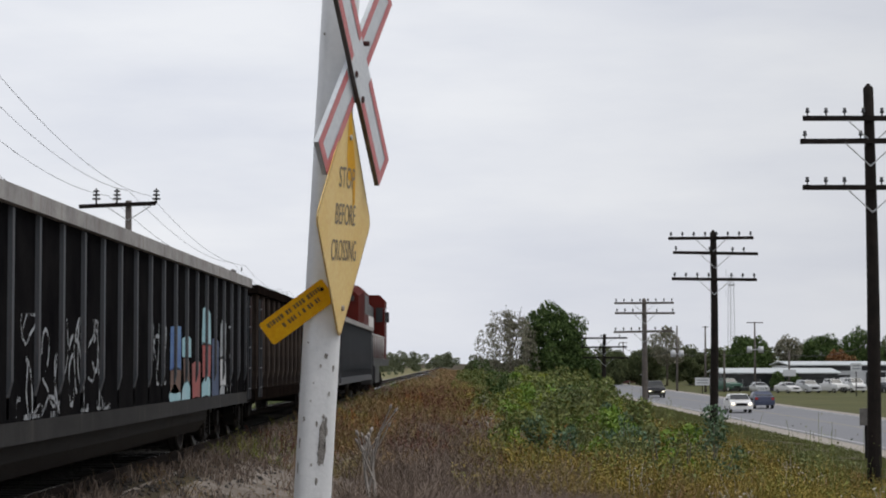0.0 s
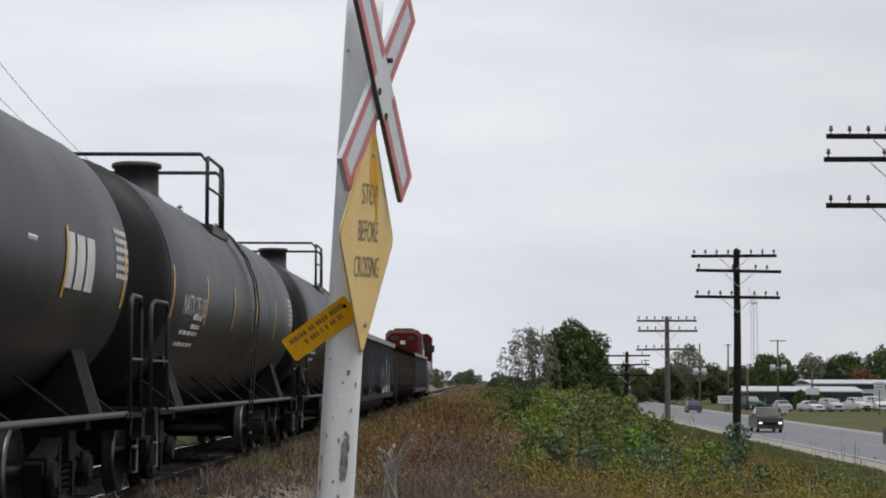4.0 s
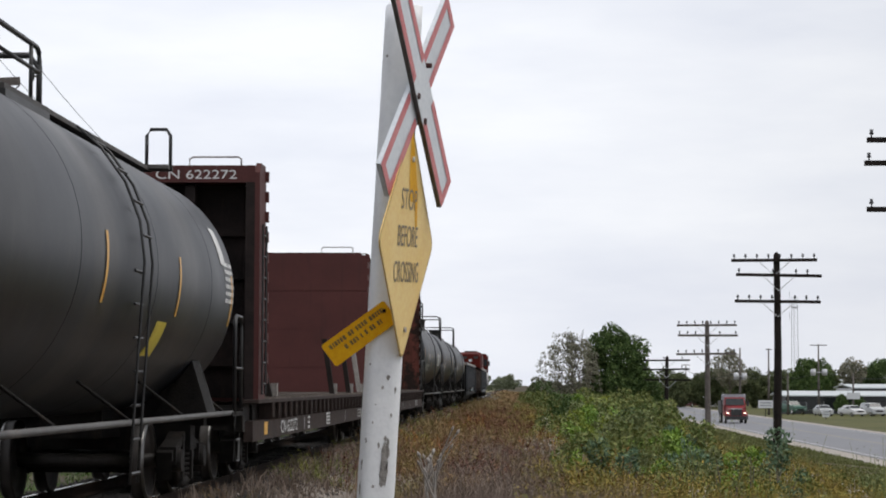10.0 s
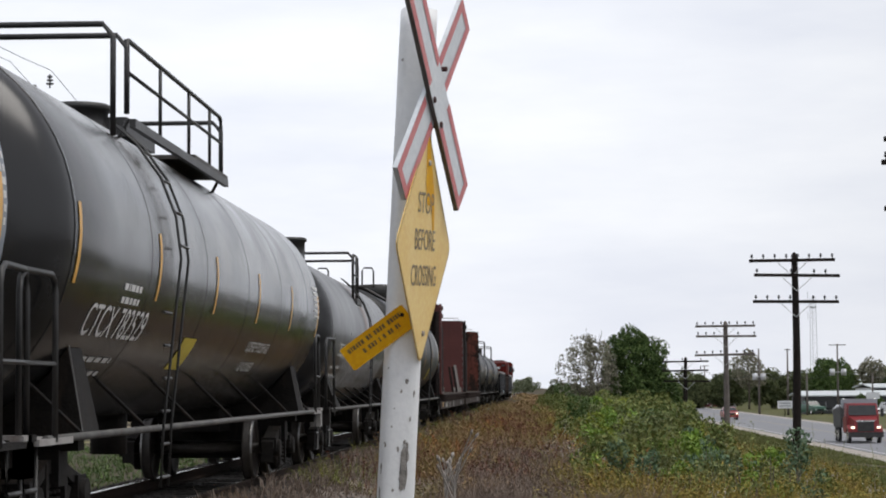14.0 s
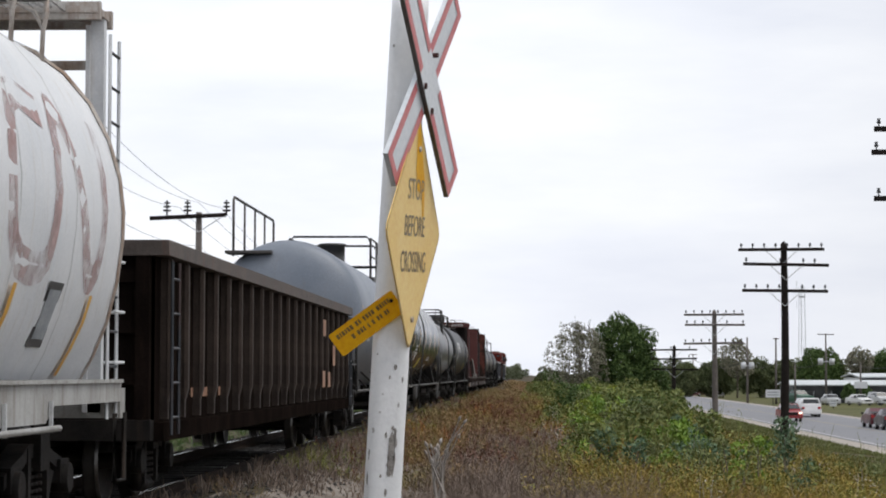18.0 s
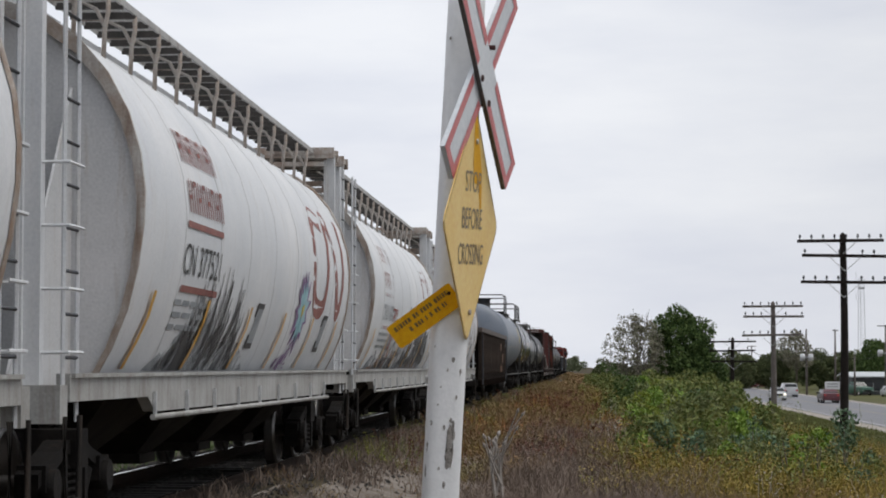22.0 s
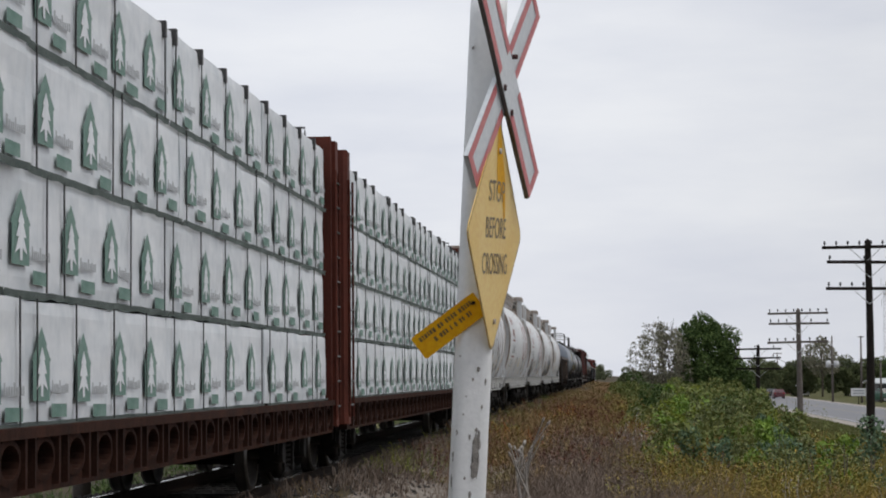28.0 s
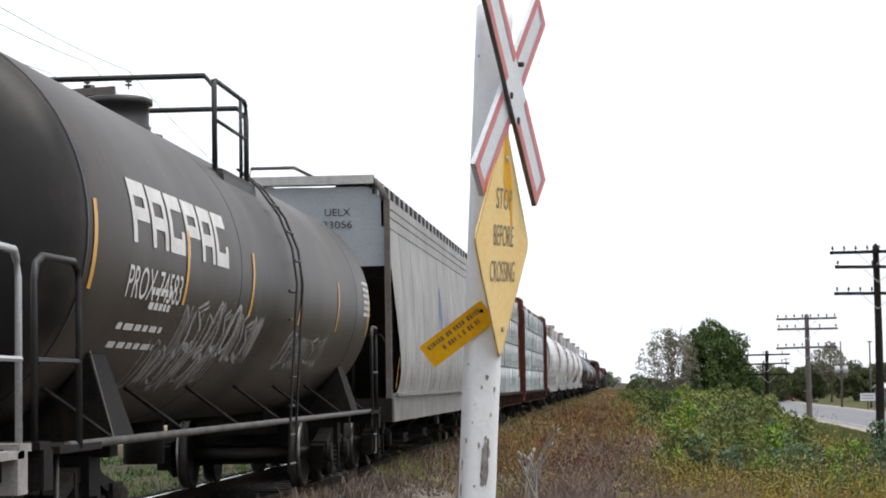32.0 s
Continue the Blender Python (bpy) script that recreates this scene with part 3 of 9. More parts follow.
def prof_side(prof, off=0.012):
    zs = [p[1] for p in prof]
    xs = [p[0] for p in prof]
    return lambda u, v: (float(np.interp(v, zs, xs)) + off, u, v)

# ---- rolling stock ----
TRACK_X = -5.16
rng = random.Random(7)


def shared(build):
    store = {}

    def get(*key):
        if key not in store:
            store[key] = build(*key)
        return store[key]
    return get


@shared
def wheelset_mesh():
    g = Geo()
    for s in (-1, 1):
        prof = [(0.0, 0.09), (0.02, 0.14), (0.03, 0.3), (0.045, 0.38), (0.075, 0.4), (0.075, 0.45), (-0.05, 0.46), (-0.07, 0.48), (-0.075, 0.4), (-0.03, 0.37), (-0.03, 0.14), (-0.06, 0.1)]
        rings = [[(s * (0.76 + a), r * math.cos(k * math.pi / 12), r * math.sin(k * math.pi / 12)) for k in range(24)] for a, r in prof]
        g.loft(rings, True, True, True)
    g.tube([(-1.05, 0, 0), (1.05, 0, 0)], 0.085, 10)
    return g.mesh("wheelset")


@shared
def side_frame_mesh():
    g = Geo()
    t = 0.09
    out = [(-1.15, 0.36), (-1.15, 0.56), (-0.95, 0.62), (-0.55, 0.7), (-0.3, 0.78), (0.3, 0.78), (0.55, 0.7), (0.95, 0.62), (1.15, 0.56), (1.15, 0.36), (0.75, 0.36), (0.62, 0.5), (0.42, 0.24), (0.3, 0.16), (-0.3, 0.16), (-0.42, 0.24), (-0.62, 0.5), (-0.75, 0.36)]
    top, bot = out[:10], out[10:][::-1]
    for a, b in zip(top, top[1:]):
        g.add([(x, y, z) for x in (-t, t) for y, z in (a, b, (b[0], b[1] - 0.11), (a[0], a[1] - 0.11))], [(0, 1, 2, 3), (4, 7, 6, 5), (0, 4, 5, 1), (3, 2, 6, 7), (0, 3, 7, 4), (1, 5, 6, 2)])
    for y0, z0, y1, z1 in ((-0.66, 0.52, -0.36, 0.2), (0.66, 0.52, 0.36, 0.2), (-0.38, 0.19, 0.38, 0.19)):
        g.tube([(0, y0, z0), (0, y1, z1)], 0.075, 6)
    for y in (-0.89, 0.89):
        g.tube([(0, y, 0.46), (0.17, y, 0.46)], 0.13, 12)
        g.box(-0.1, 0.12, y - 0.17, y + 0.17, 0.42, 0.62)
    for y in (-0.16, 0.0, 0.16):
        for k in range(6):
            g.disc((0.02, y, 0.27 + 0.06 * k), (0, 0, 1), 0.07, 0.03, 8)
    for y in (-0.34, 0.34):
        g.box(-0.1, 0.1, y - 0.05, y + 0.05, 0.2, 0.75)
    return g.mesh("side_frame")


@shared
def truck_mesh():
    g = Geo()
    g.box(-1.2, 1.2, -0.17, 0.17, 0.56, 0.86)
    g.tube([(0, 0, 0.84), (0, 0, 0.98)], 0.24, 12)
    for y in (-0.45, 0.45):
        g.box(-0.95, 0.95, y - 0.06, y + 0.06, 0.3, 0.44)
        for x in (-0.76, 0.76):
            g.box(x - 0.09, x + 0.09, y - 0.08 + 0.06 * (1 if y < 0 else -1), y + 0.08, 0.28, 0.6)
    g.tube([(-0.3, -0.9, 0.72), (-0.3, 0.9, 0.72)], 0.03)
    return g.mesh("truck")


@shared
def wheel_rim_mesh():
    g = Geo()
    rings = [[(0.76 + a, r * math.cos(k * math.pi / 12), r * math.sin(k * math.pi / 12)) for k in range(24)] for a, r in ((0.079, 0.415), (0.082, 0.448), (0.05, 0.462))]
    g.loft(rings, True, False, True)
    return g.mesh("wheel_rim")


def add_truck(car, y):
    tr = part("truck", truck_mesh(), dark_steel, car, "sooty cast-steel truck", pose(0, y, 0))
    for x in (-1.05, 1.05):
        part("side_frame", side_frame_mesh(), dark_steel, tr, "", pose(x, 0, 0, 0, 0, 0 if x > 0 else 180))
    for dy in (-0.89, 0.89):
        part("wheelset", wheelset_mesh(), worn_wheel, tr, "steel wheelset with bright rims", pose(0, dy, 0.46))
        for rz in (0, 180):
            part("wheel_rim", wheel_rim_mesh(), wheel_bright, tr, "bright wheel rim", pose(0, dy, 0.46, 0, 0, rz))


@shared
def coupler_mesh():
    g = Geo()
    g.box(-0.12, 0.12, -0.35, 0.5, 0.72, 0.98)
    g.box(-0.17, 0.05, 0.45, 0.78, 0.7, 1.0)
    g.box(0.02, 0.2, 0.5, 0.68, 0.74, 0.96)
    g.tube([(0.2, 0.2, 0.75), (0.25, 0.5, 0.5), (0.2, 0.75, 0.45)], 0.03)
    return g.mesh("coupler")


def add_couplers(car, half):
    for s in (1, -1):
        part("coupler", coupler_mesh(), dark_steel, car, "", pose(0, s * (half - 0.1), 0, 0, 0, 0 if s > 0 else 180))


@shared
def ladder_mesh(h, w):
    g = Geo()
    for y in (-w / 2, w / 2):
        g.tube([(0, y, 0), (0, y, h)], 0.018, 5)
    return g.mesh("ladder")


@shared
def rung_mesh(w):
    return Geo().tube([(0, -w / 2, 0), (0, w / 2, 0)], 0.014, 5).mesh("rung")


def add_ladder(name, h, n, w, mat, car, at):
    lad = part(name, ladder_mesh(h, w), mat, car, "", at)
    for k in range(n):
        part("rung", rung_mesh(w), mat, lad, "", pose(0, 0, h * (k + 0.5) / n))


def railcar(name, label, category, yc, group="cars of the freight train"):
    ob = thing(name, label, category, pose(TRACK_X, yc, 0), group)
    CARS.append((ob, yc))
    return ob


CARS = []


def bars(g, wrap, u, v, rows, w, h, gap, r):
    """Small writing that cannot be read, as plain bars."""
    for k in range(rows):
        x = u
        while x < u + w:
            l = r.uniform(0.08, 0.3) * w / 1.2
            laid(g, rect(x, min(x + l, u + w), 0, h, 1), wrap, 0, v - k * gap)
            x += l + 0.05 * w


def block_word(parent, wrap, u, v, n, w, h, stroke):
    """A company's word mark, as plain blocks with a slot or a notch, each a part of its own."""
    for k in range(n):
        a, b = u + k * w, u + k * w + w * 0.88
        g = Geo()
        laid(g, rect(a, a + stroke, 0, h), wrap, 0, v)
        laid(g, rect(a + stroke, b, h - stroke, h, 1), wrap, 0, v)
        if k % 3 == 0:
            laid(g, rect(b - stroke, b, h * 0.36, h - stroke, 2), wrap, 0, v)
            laid(g, rect(a + stroke, b - stroke, h * 0.36, h * 0.36 + stroke * 0.8, 1), wrap, 0, v)
        elif k % 3 == 1:
            laid(g, rect(b - stroke, b, 0, h - stroke, 3), wrap, 0, v)
            laid(g, rect(a + stroke, b - stroke, h * 0.3, h * 0.3 + stroke * 0.8, 1), wrap, 0, v)
        else:
            laid(g, rect(a + stroke, b, 0, stroke, 1), wrap, 0, v)
            laid(g, rect(b - stroke, b, stroke, h * 0.4, 2), wrap, 0, v)
        part("word_mark", g, letter_white, parent, "white block of a word mark")


def scrawl(r, u0, u1, v0, v1, w):
    """Sprayed letters that cannot be read: tall looping strokes side by side over a trailing line."""
    out, u, h = [], u0, v1 - v0
    while u < u1:
        lw = r.uniform(0.22, 0.5)
        kind = r.randint(0, 3)
        top, bot, sl = v1 - r.uniform(0, 0.25) * h, v0 + r.uniform(0, 0.2) * h, r.uniform(0.05, 0.2)
        if kind == 0:
            pts = [(u, bot), (u + sl, top), (u + lw * 0.6, top - 0.1 * h), (u + lw * 0.5, bot), (u + lw, top)]
        elif kind == 1:
            n = 12
            pts = [(u + lw / 2 + lw * 0.45 * math.cos(k * 0.57) + sl * math.sin(k * 0.57), (top + bot) / 2 + (top - bot) / 2 * math.sin(k * 0.57)) for k in range(n)]
        elif kind == 2:
            pts = [(u + lw, top), (u + sl, top - 0.12 * h), (u + lw * 0.9, (top + bot) / 2), (u + lw * 0.8, bot), (u, bot + 0.1 * h)]
        else:
            pts = [(u, top), (u + sl * 0.5, bot), (u + lw * 0.5, bot + 0.05 * h), (u + lw * 0.6, top), (u + lw, top - 0.08 * h), (u + lw, bot)]
        out.append(loop_ribbon(pts, w * r.uniform(0.7, 1.4), 3))
        if r.random() < 0.6:
            d = r.uniform(0.04, 0.09)
            out.append(loop_ribbon([(a + d, b - d * 0.6) for a, b in pts], w * 0.6, 3))
        u += lw * r.uniform(0.6, 1.0)
    return out


def blot(r, u0, u1, v0, v1):
    """A ragged patch: columns of uneven height from a common foot."""
    n = max(10, int((u1 - u0) / 0.12))
    h, vs, fs, m = 0.5, [], [], 7
    for i in range(n + 1):
        f = i / n
        h = min(1.0, max(0.25, h + r.uniform(-0.16, 0.16)))
        top = v0 + (v1 - v0) * h * min(1.0, 5 * f, 5 * (1 - f))
        vs += [(u0 + (u1 - u0) * f + 0.3 * (top - v0) * k / m, v0 + (top - v0) * k / m) for k in range(m + 1)]
    for i in range(n):
        fs += [(i * (m + 1) + k, (i + 1) * (m + 1) + k, (i + 1) * (m + 1) + k + 1, i * (m + 1) + k + 1) for k in range(m)]
    return vs, fs


def strokes(r, n, u0, u1, v0, v1, w, lean=0.35, m=5):
    """Brushed-out paint: slanting uneven strokes rising from the sill."""
    out = []
    for _ in range(n):
        u = r.uniform(u0, u1)
        f = math.sin(math.pi * min(1, max(0, (u - u0) / (u1 - u0)))) ** 0.4
        a = v0 + r.random() ** 1.6 * 0.5 * (v1 - v0)
        b = a + (v1 - a) * f * r.uniform(0.25, 1.0)
        q = r.uniform(0.4, 1.2) * w
        c = b - r.uniform(0, 0.1)
        rows = [(u + lean * (z - a) + q * 0.3 * f + e * q * (1 - 0.4 * f), z) for f in [k / m for k in range(m + 1)] for z in [a + (c - a) * f] for e in (0, 1)]
        out.append((rows, [(2 * k, 2 * k + 1, 2 * k + 3, 2 * k + 2) for k in range(m)]))
    return out


def tank_car(label, yc, length, r, zc, paint, mark="", mark_v=0.0, seed=1, dome=0.0, ladder_y=0.0, rail_len=2.2, style="", number_u=-0.3, stains=()):
    rg = random.Random(seed)
    car = railcar("tank_car", label, "tank car", yc)
    L = length / 2
    hd = 0.55 if style != "lpg" else 0.6
    prof = [(-L + hd * (1 - math.sin(a)), r * math.cos(a)) for a in [math.pi / 2 * k / 7 for k in range(7, -1, -1)]]
    prof = [(y, max(q, 0.01)) for y, q in prof]
    cyl = [(-L + hd + (2 * L - 2 * hd) * k / 10, r) for k in range(1, 10)]
    full = prof + cyl + [(-y, q) for y, q in prof[::-1]]
    g = Geo()
    g.lathe(full, 56)
    g.v = [(x, y, z + zc) for x, y, z in g.v]
    # near-black tone over both rounded ends, fading into the shell
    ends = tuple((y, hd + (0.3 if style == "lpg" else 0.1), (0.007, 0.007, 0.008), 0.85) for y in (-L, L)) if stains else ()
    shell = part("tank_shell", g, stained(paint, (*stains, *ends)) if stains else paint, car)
    for y in [-L + hd + (2 * L - 2 * hd) * k / 11 for k in range(0, 12, 2)]:
        if all(abs(y - q[0]) > q[1] * 1.3 for q in stains):
            part("weld_band", band_mesh(r, zc, 0.022, 0.002), paint, shell, "", pose(0, y, 0))
    if style == "band":
        part("paint_band", band_mesh(r, zc, 0.5, 0.004), black_paint, shell, "black painted band", pose(0, -L + hd + 0.5, 0))
    # underframe
    for s in (1, -1):
        part("stub_sill", Geo().box(-0.35, 0.35, min(s * (L - 3.2), s * (L + 0.75)), max(s * (L - 3.2), s * (L + 0.75)), 0.72, 1.05), dark_steel, car)
        part("end_beam", Geo().box(-1.4, 1.4, min(s * (L + 0.3), s * (L + 0.5)), max(s * (L + 0.3), s * (L + 0.5)), 0.8, 1.0), dark_steel, car)
        part("bolster", Geo().box(-1.35, 1.35, s * (L - 1.9) - 0.12, s * (L - 1.9) + 0.12, 0.85, 1.1), dark_steel, car)
    for s in (1, -1):
        g = Geo()
        pts = []
        for k in range(-8, 9):
            a = -math.pi / 2 + k * 0.1
            pts.append((r * 1.006 * math.cos(a), r * 1.006 * math.sin(a) + zc))
        g.loft([[(x, s * (L - 1.9) + dy, z) for x, z in pts] + [(x * 0.99, s * (L - 1.9) + dy, 0.95) for x, z in pts[::-1]] for dy in (-0.18, 0.18)], True, True)
        part("saddle", g, dark_steel, car)
        g = Geo()
        g.box(-1.5, 1.5, s * (L + 0.62) - 0.12, s * (L + 0.62) + 0.14, 0.98, 1.03)
        g.box(0.8, 1.5, s * (L - 0.15) - 0.4, s * (L - 0.15) + 0.75, 0.94, 0.99)
        g.box(-1.5, -0.8, s * (L - 0.15) - 0.4, s * (L - 0.15) + 0.75, 0.94, 0.99)
        g.box(1.32, 1.5, s * (L + 0.55) - 0.1, s * (L + 0.55) + 0.12, 0.72, 0.98)
        part("end_platform", g, rim_grey if style in ("lpg", "tail") else dark_steel, car)
        for x in (-1.49, 1.49):
            g = Geo()
            g.tube([(x, s * (L - 0.3), 0.96), (x, s * (L - 0.3), 2.08), (x, s * (L - 0.26), 2.17), (x, s * (L - 0.16), 2.22), (x * 0.98, s * (L + 0.52), 2.22), (x * 0.97, s * (L + 0.62), 2.17), (x * 0.97, s * (L + 0.67), 2.06), (x * 0.97, s * (L + 0.67), 1.0)], 0.026)
            g.tube([(x, s * (L - 0.3), 1.55), (x * 0.98, s * (L + 0.67), 1.55)], 0.018, 5)
            part("end_handrail", g, galv if style == "tail" else black_steel, car)
        for x in (-1.44, 1.44):
            g = Geo()
            g.tube([(x, s * (L + 0.5), 0.95), (x, s * (L + 0.5), 0.35), (x, s * (L + 0.12), 0.35), (x, s * (L + 0.12), 0.95)], 0.02)
            g.tube([(x, s * (L + 0.5), 0.62), (x, s * (L + 0.12), 0.62)], 0.02)
            part("step", g, black_steel, car)
        part("brake_wheel" if s < 0 else "hand_valve", wheel_ring_mesh(), black_steel, car, "", pose(-0.7, s * (L + 0.58), 1.55))
    for sx in (1, -1):
        g = Geo()
        g.tube([(sx * 1.46, -L + 0.1, 0.98), (sx * 1.46, L - 0.1, 0.98)], 0.032, 8)
        part("side_pipe", g, pipe_grey, car, "pale pipe rail along the tank's foot")
    n = 7
    for k in range(n):
        y = -L + 1.2 + (2 * L - 2.4) * k / (n - 1)
        for rz in (0, 180):
            part("pipe_bracket", bracket_mesh(r, zc), dark_steel, car, "", pose(0, y, 0, 0, 0, rz))
    # bolster wings between the side pipe and the shell
    for s in (1, -1):
        for sx in (1, -1):
            yb = s * (L - 1.9)
            a0 = -0.62
            tip = (sx * (r + 0.005) * math.cos(a0), zc + (r + 0.005) * math.sin(a0))
            g = Geo()
            for dy in (-0.34, 0.34):
                g.add([(sx * 1.44, yb + dy + d, 0.96) for d in (-0.012, 0.012)] + [(tip[0], yb + dy * 0.75 + d, tip[1]) for d in (-0.012, 0.012)] + [(sx * 0.75, yb + dy * 0.75 + d, z) for z in (0.95, 0.98) for d in (-0.012, 0.012)],
                      [(0, 2, 4), (1, 5, 3), (0, 1, 3, 2), (2, 3, 5, 4)])
            g.add([(sx * 1.44, yb - 0.34, 0.96), (sx * 1.44, yb + 0.34, 0.96), (tip[0], yb + 0.255, tip[1]), (tip[0], yb - 0.255, tip[1])], [(0, 1, 2, 3)])
            wing = part("bolster_wing", g, dark_steel, car, "dark bolster wing plate")
            part("wing_flange", Geo().add([(sx * 1.445, yb + s * 0.345, 0.94), (sx * 1.445, yb + s * 0.315, 0.94), (tip[0] + sx * 0.008, yb + s * 0.225, tip[1] + 0.02), (tip[0] + sx * 0.008, yb + s * 0.25, tip[1] + 0.02)], [(0, 1, 2, 3)]), pipe_grey, wing, "pale worn flange")
    # top fittings
    zt = zc + r
    g = Geo()
    q = {"lpg": 0.2, "prox": 0.18}.get(style, 0.0)
    g.lathe([(-0.04, 0.33), (0.0, 0.35), (0.1, 0.35), (0.11, 0.33), (0.5 - q, 0.33), (0.51 - q, 0.37), (0.57 - q, 0.37), (0.59 - q, 0.32)], 28)
    g.v = [(x, y2 + dome - (0.55 if rail_len > 2 else 0.3), zt - 0.04 + y) for x, y, y2 in g.v]
    part("valve_housing", g, black_steel, car, "round black valve housing")
    g = Geo()
    g.lathe([(0.0, 0.3), (0.16, 0.3), (0.18, 0.1), (0.26, 0.09)], 20)
    g.v = [(x - 0.1, y2 + dome + 0.75, zt - 0.03 + y) for x, y, y2 in g.v]
    part("manway", g, black_steel, car)
    x0 = {"procor": 0.6, "grey28": 1.22}.get(style, 1.05)
    hi, lo = {"prox": (0.52, -0.4), "grey28": (0.26, -0.66), "lpg": (0.65, -0.1), "procor": (0.5, -0.05)}.get(style, (0.65, -0.35))
    b = dome + rail_len / 2 if style in ("procor", "placard", "lpg") else ladder_y + (0.15 if style == "grey28" else -0.3)
    a = b - (rail_len if style in ("procor", "placard", "lpg") else 1.15 if style == "grey28" else 1.9)
    for sx in (1, -1):
        part("top_platform", Geo().box(min(sx * (x0 - 0.5), sx * (x0 + 0.08)), max(sx * (x0 - 0.5), sx * (x0 + 0.08)), a if rail_len < 6 else b - 2.6, b + 0.06, zt + lo - 0.05, zt + lo), dark_grate, car)
        part("platform_beam", Geo().box(min(sx * (x0 + 0.03), sx * (x0 + 0.09)), max(sx * (x0 + 0.03), sx * (x0 + 0.09)), a, b + 0.06, zt + lo - 0.14, zt + lo - 0.05), black_steel, car)
        for y in (a + 0.1, b - 0.1):
            part("platform_bracket", Geo().tube([(sx * x0, y, zt + lo - 0.03), (sx * x0 * 0.82, y, zt + lo - 0.4)], 0.022, 5), black_steel, car)
        part("side_rail", Geo().tube([(sx * x0, a, zt + hi - 0.03), (sx * x0, a + 0.08, zt + hi), (sx * x0, b - 0.12, zt + hi), (sx * x0, b - 0.03, zt + hi - 0.04), (sx * x0, b, zt + hi - 0.12), (sx * x0, b, zt + lo)], 0.026), black_steel, car)
        part("mid_rail", Geo().tube([(sx * x0, a, zt + (hi + lo) / 2 + 0.05), (sx * x0, b, zt + (hi + lo) / 2 + 0.05)], 0.02), black_steel, car)
        for y in [a] + ([a + (b - a) * q for q in (0.3, 0.6, 0.85)] if rail_len > 3 else [b - 0.35]):
            part("rail_post", Geo().tube([(sx * x0, y, zt + lo), (sx * x0, y, zt + hi)], 0.03 if y == a else 0.022), black_steel, car)
    for y in (a, b) + ((a - 0.7,) if style == "lpg" else ()):
        z = zt + hi + (0.04 if y < b else -0.06)
        part("cross_rail", Geo().tube([(-x0, y, zt + lo), (-x0, y, z - 0.12), (-x0 + 0.1, y, z), (x0 - 0.1, y, z), (x0, y, z - 0.12), (x0, y, zt + lo - (0.3 if y < a else 0.0))], 0.032), black_steel, car)
    if style == "lpg":
        part("fittings_guard", Geo().box(-0.55, 0.55, dome - 0.6, dome + 1.2, zt - 0.02, zt + 0.2), black_steel, car)
    if style == "placard":
        for x, a, b in ((-1.15, -L + 0.35, -L + 7.6),):
            part("top_handrail", Geo().tube([(x, a, zt - 0.35), (x, a, zt + 0.85), (x, a + 0.12, zt + 0.92), (x, b - 0.12, zt + 0.92), (x, b, zt + 0.85), (x, b, zt - 0.35)], 0.03), dark_grate, car)
            for k in range(1, 4):
                part("rail_post", Geo().tube([(x, a + (b - a) * k / 4, zt - 0.3), (x, a + (b - a) * k / 4, zt + 0.92)], 0.026), dark_grate, car)
        part("end_platform", Geo().box(-1.3, -0.3, -L + 0.1, -L + 0.8, zt - 0.3, zt - 0.24), dark_grate, car)
    if style == "procor":
        part("top_walkway", Geo().box(0.1, 0.5, -L + 0.9, L - 0.9, zt + 0.0, zt + 0.05), dark_grate, car)
        for y in (-L + 1.0, L - 1.0):
            part("end_walkway", Geo().box(-0.75, 0.75, y - 0.2, y + 0.2, zt + 0.02, zt + 0.07), dark_grate, car)
            for x in (-0.6, 0.6):
                part("end_loop", Geo().tube([(x - 0.15, y, zt), (x - 0.15, y, zt + 0.45), (x - 0.1, y, zt + 0.53), (x + 0.1, y, zt + 0.53), (x + 0.15, y, zt + 0.45), (x + 0.15, y, zt)], 0.025), black_steel, car)
        g = Geo()
        g.lathe([(0.0, 0.3), (0.2, 0.3), (0.22, 0.5), (0.6, 0.5), (0.64, 0.46)], 24)
        g.v = [(x, y2 + dome - 1.6, zt - 0.05 + y) for x, y, y2 in g.v]
        part("manway_housing", g, black_steel, car, "raised round black housing")
    # side ladders that follow the shell
    for sx in (1, -1):
        g = Geo()
        for dy in (-0.22, 0.22):
            pts = [(sx * 1.47, ladder_y + dy, 0.4), (sx * 1.5, ladder_y + dy, 1.0)]
            pts += [(sx * (r + 0.09) * math.cos(a), ladder_y + dy, zc + (r + 0.09) * math.sin(a)) for a in [0.0, 0.25, 0.5, 0.75, 0.95]]
            g.tube(pts, 0.015, 6)
        for k in range(11):
            z = 0.5 + k * 0.32
            x = 1.48 if z < 1.2 else (1.5 if z < zc else (r + 0.09) * math.cos(min(1.0, (z - zc) / r)))
            zz = z if z < zc else zc + (r + 0.09) * math.sin(min(1.0, (z - zc) / r))
            g.tube([(sx * x, ladder_y - 0.22, zz), (sx * x, ladder_y + 0.22, zz)], 0.016, 5)
        part("side_ladder", g, black_steel, car)
    part("lower_valve", Geo().tube([(0, 0, zc - r - 0.45), (0, 0, zc - r + 0.05)], 0.22, 12), dark_steel, car)
    wrap = round_side(r, zc)
    ref = ref_mesh(r, zc)
    for k in range(6 if style != "grey28" else 0):
        part("reflector_strip", ref, reflector, car, "yellow reflector strip" if k == 0 else "", pose(0, -L + 0.75 + (2 * L - 1.5) * k / 5, 0))
    g = Geo()
    if mark:
        laid(g, text_mesh(mark, 0.36 if style != "lpg" else 0.42, 4, (0.2 if style != "lpg" else 0.24) * len(mark)), wrap, number_u, zc + mark_v)
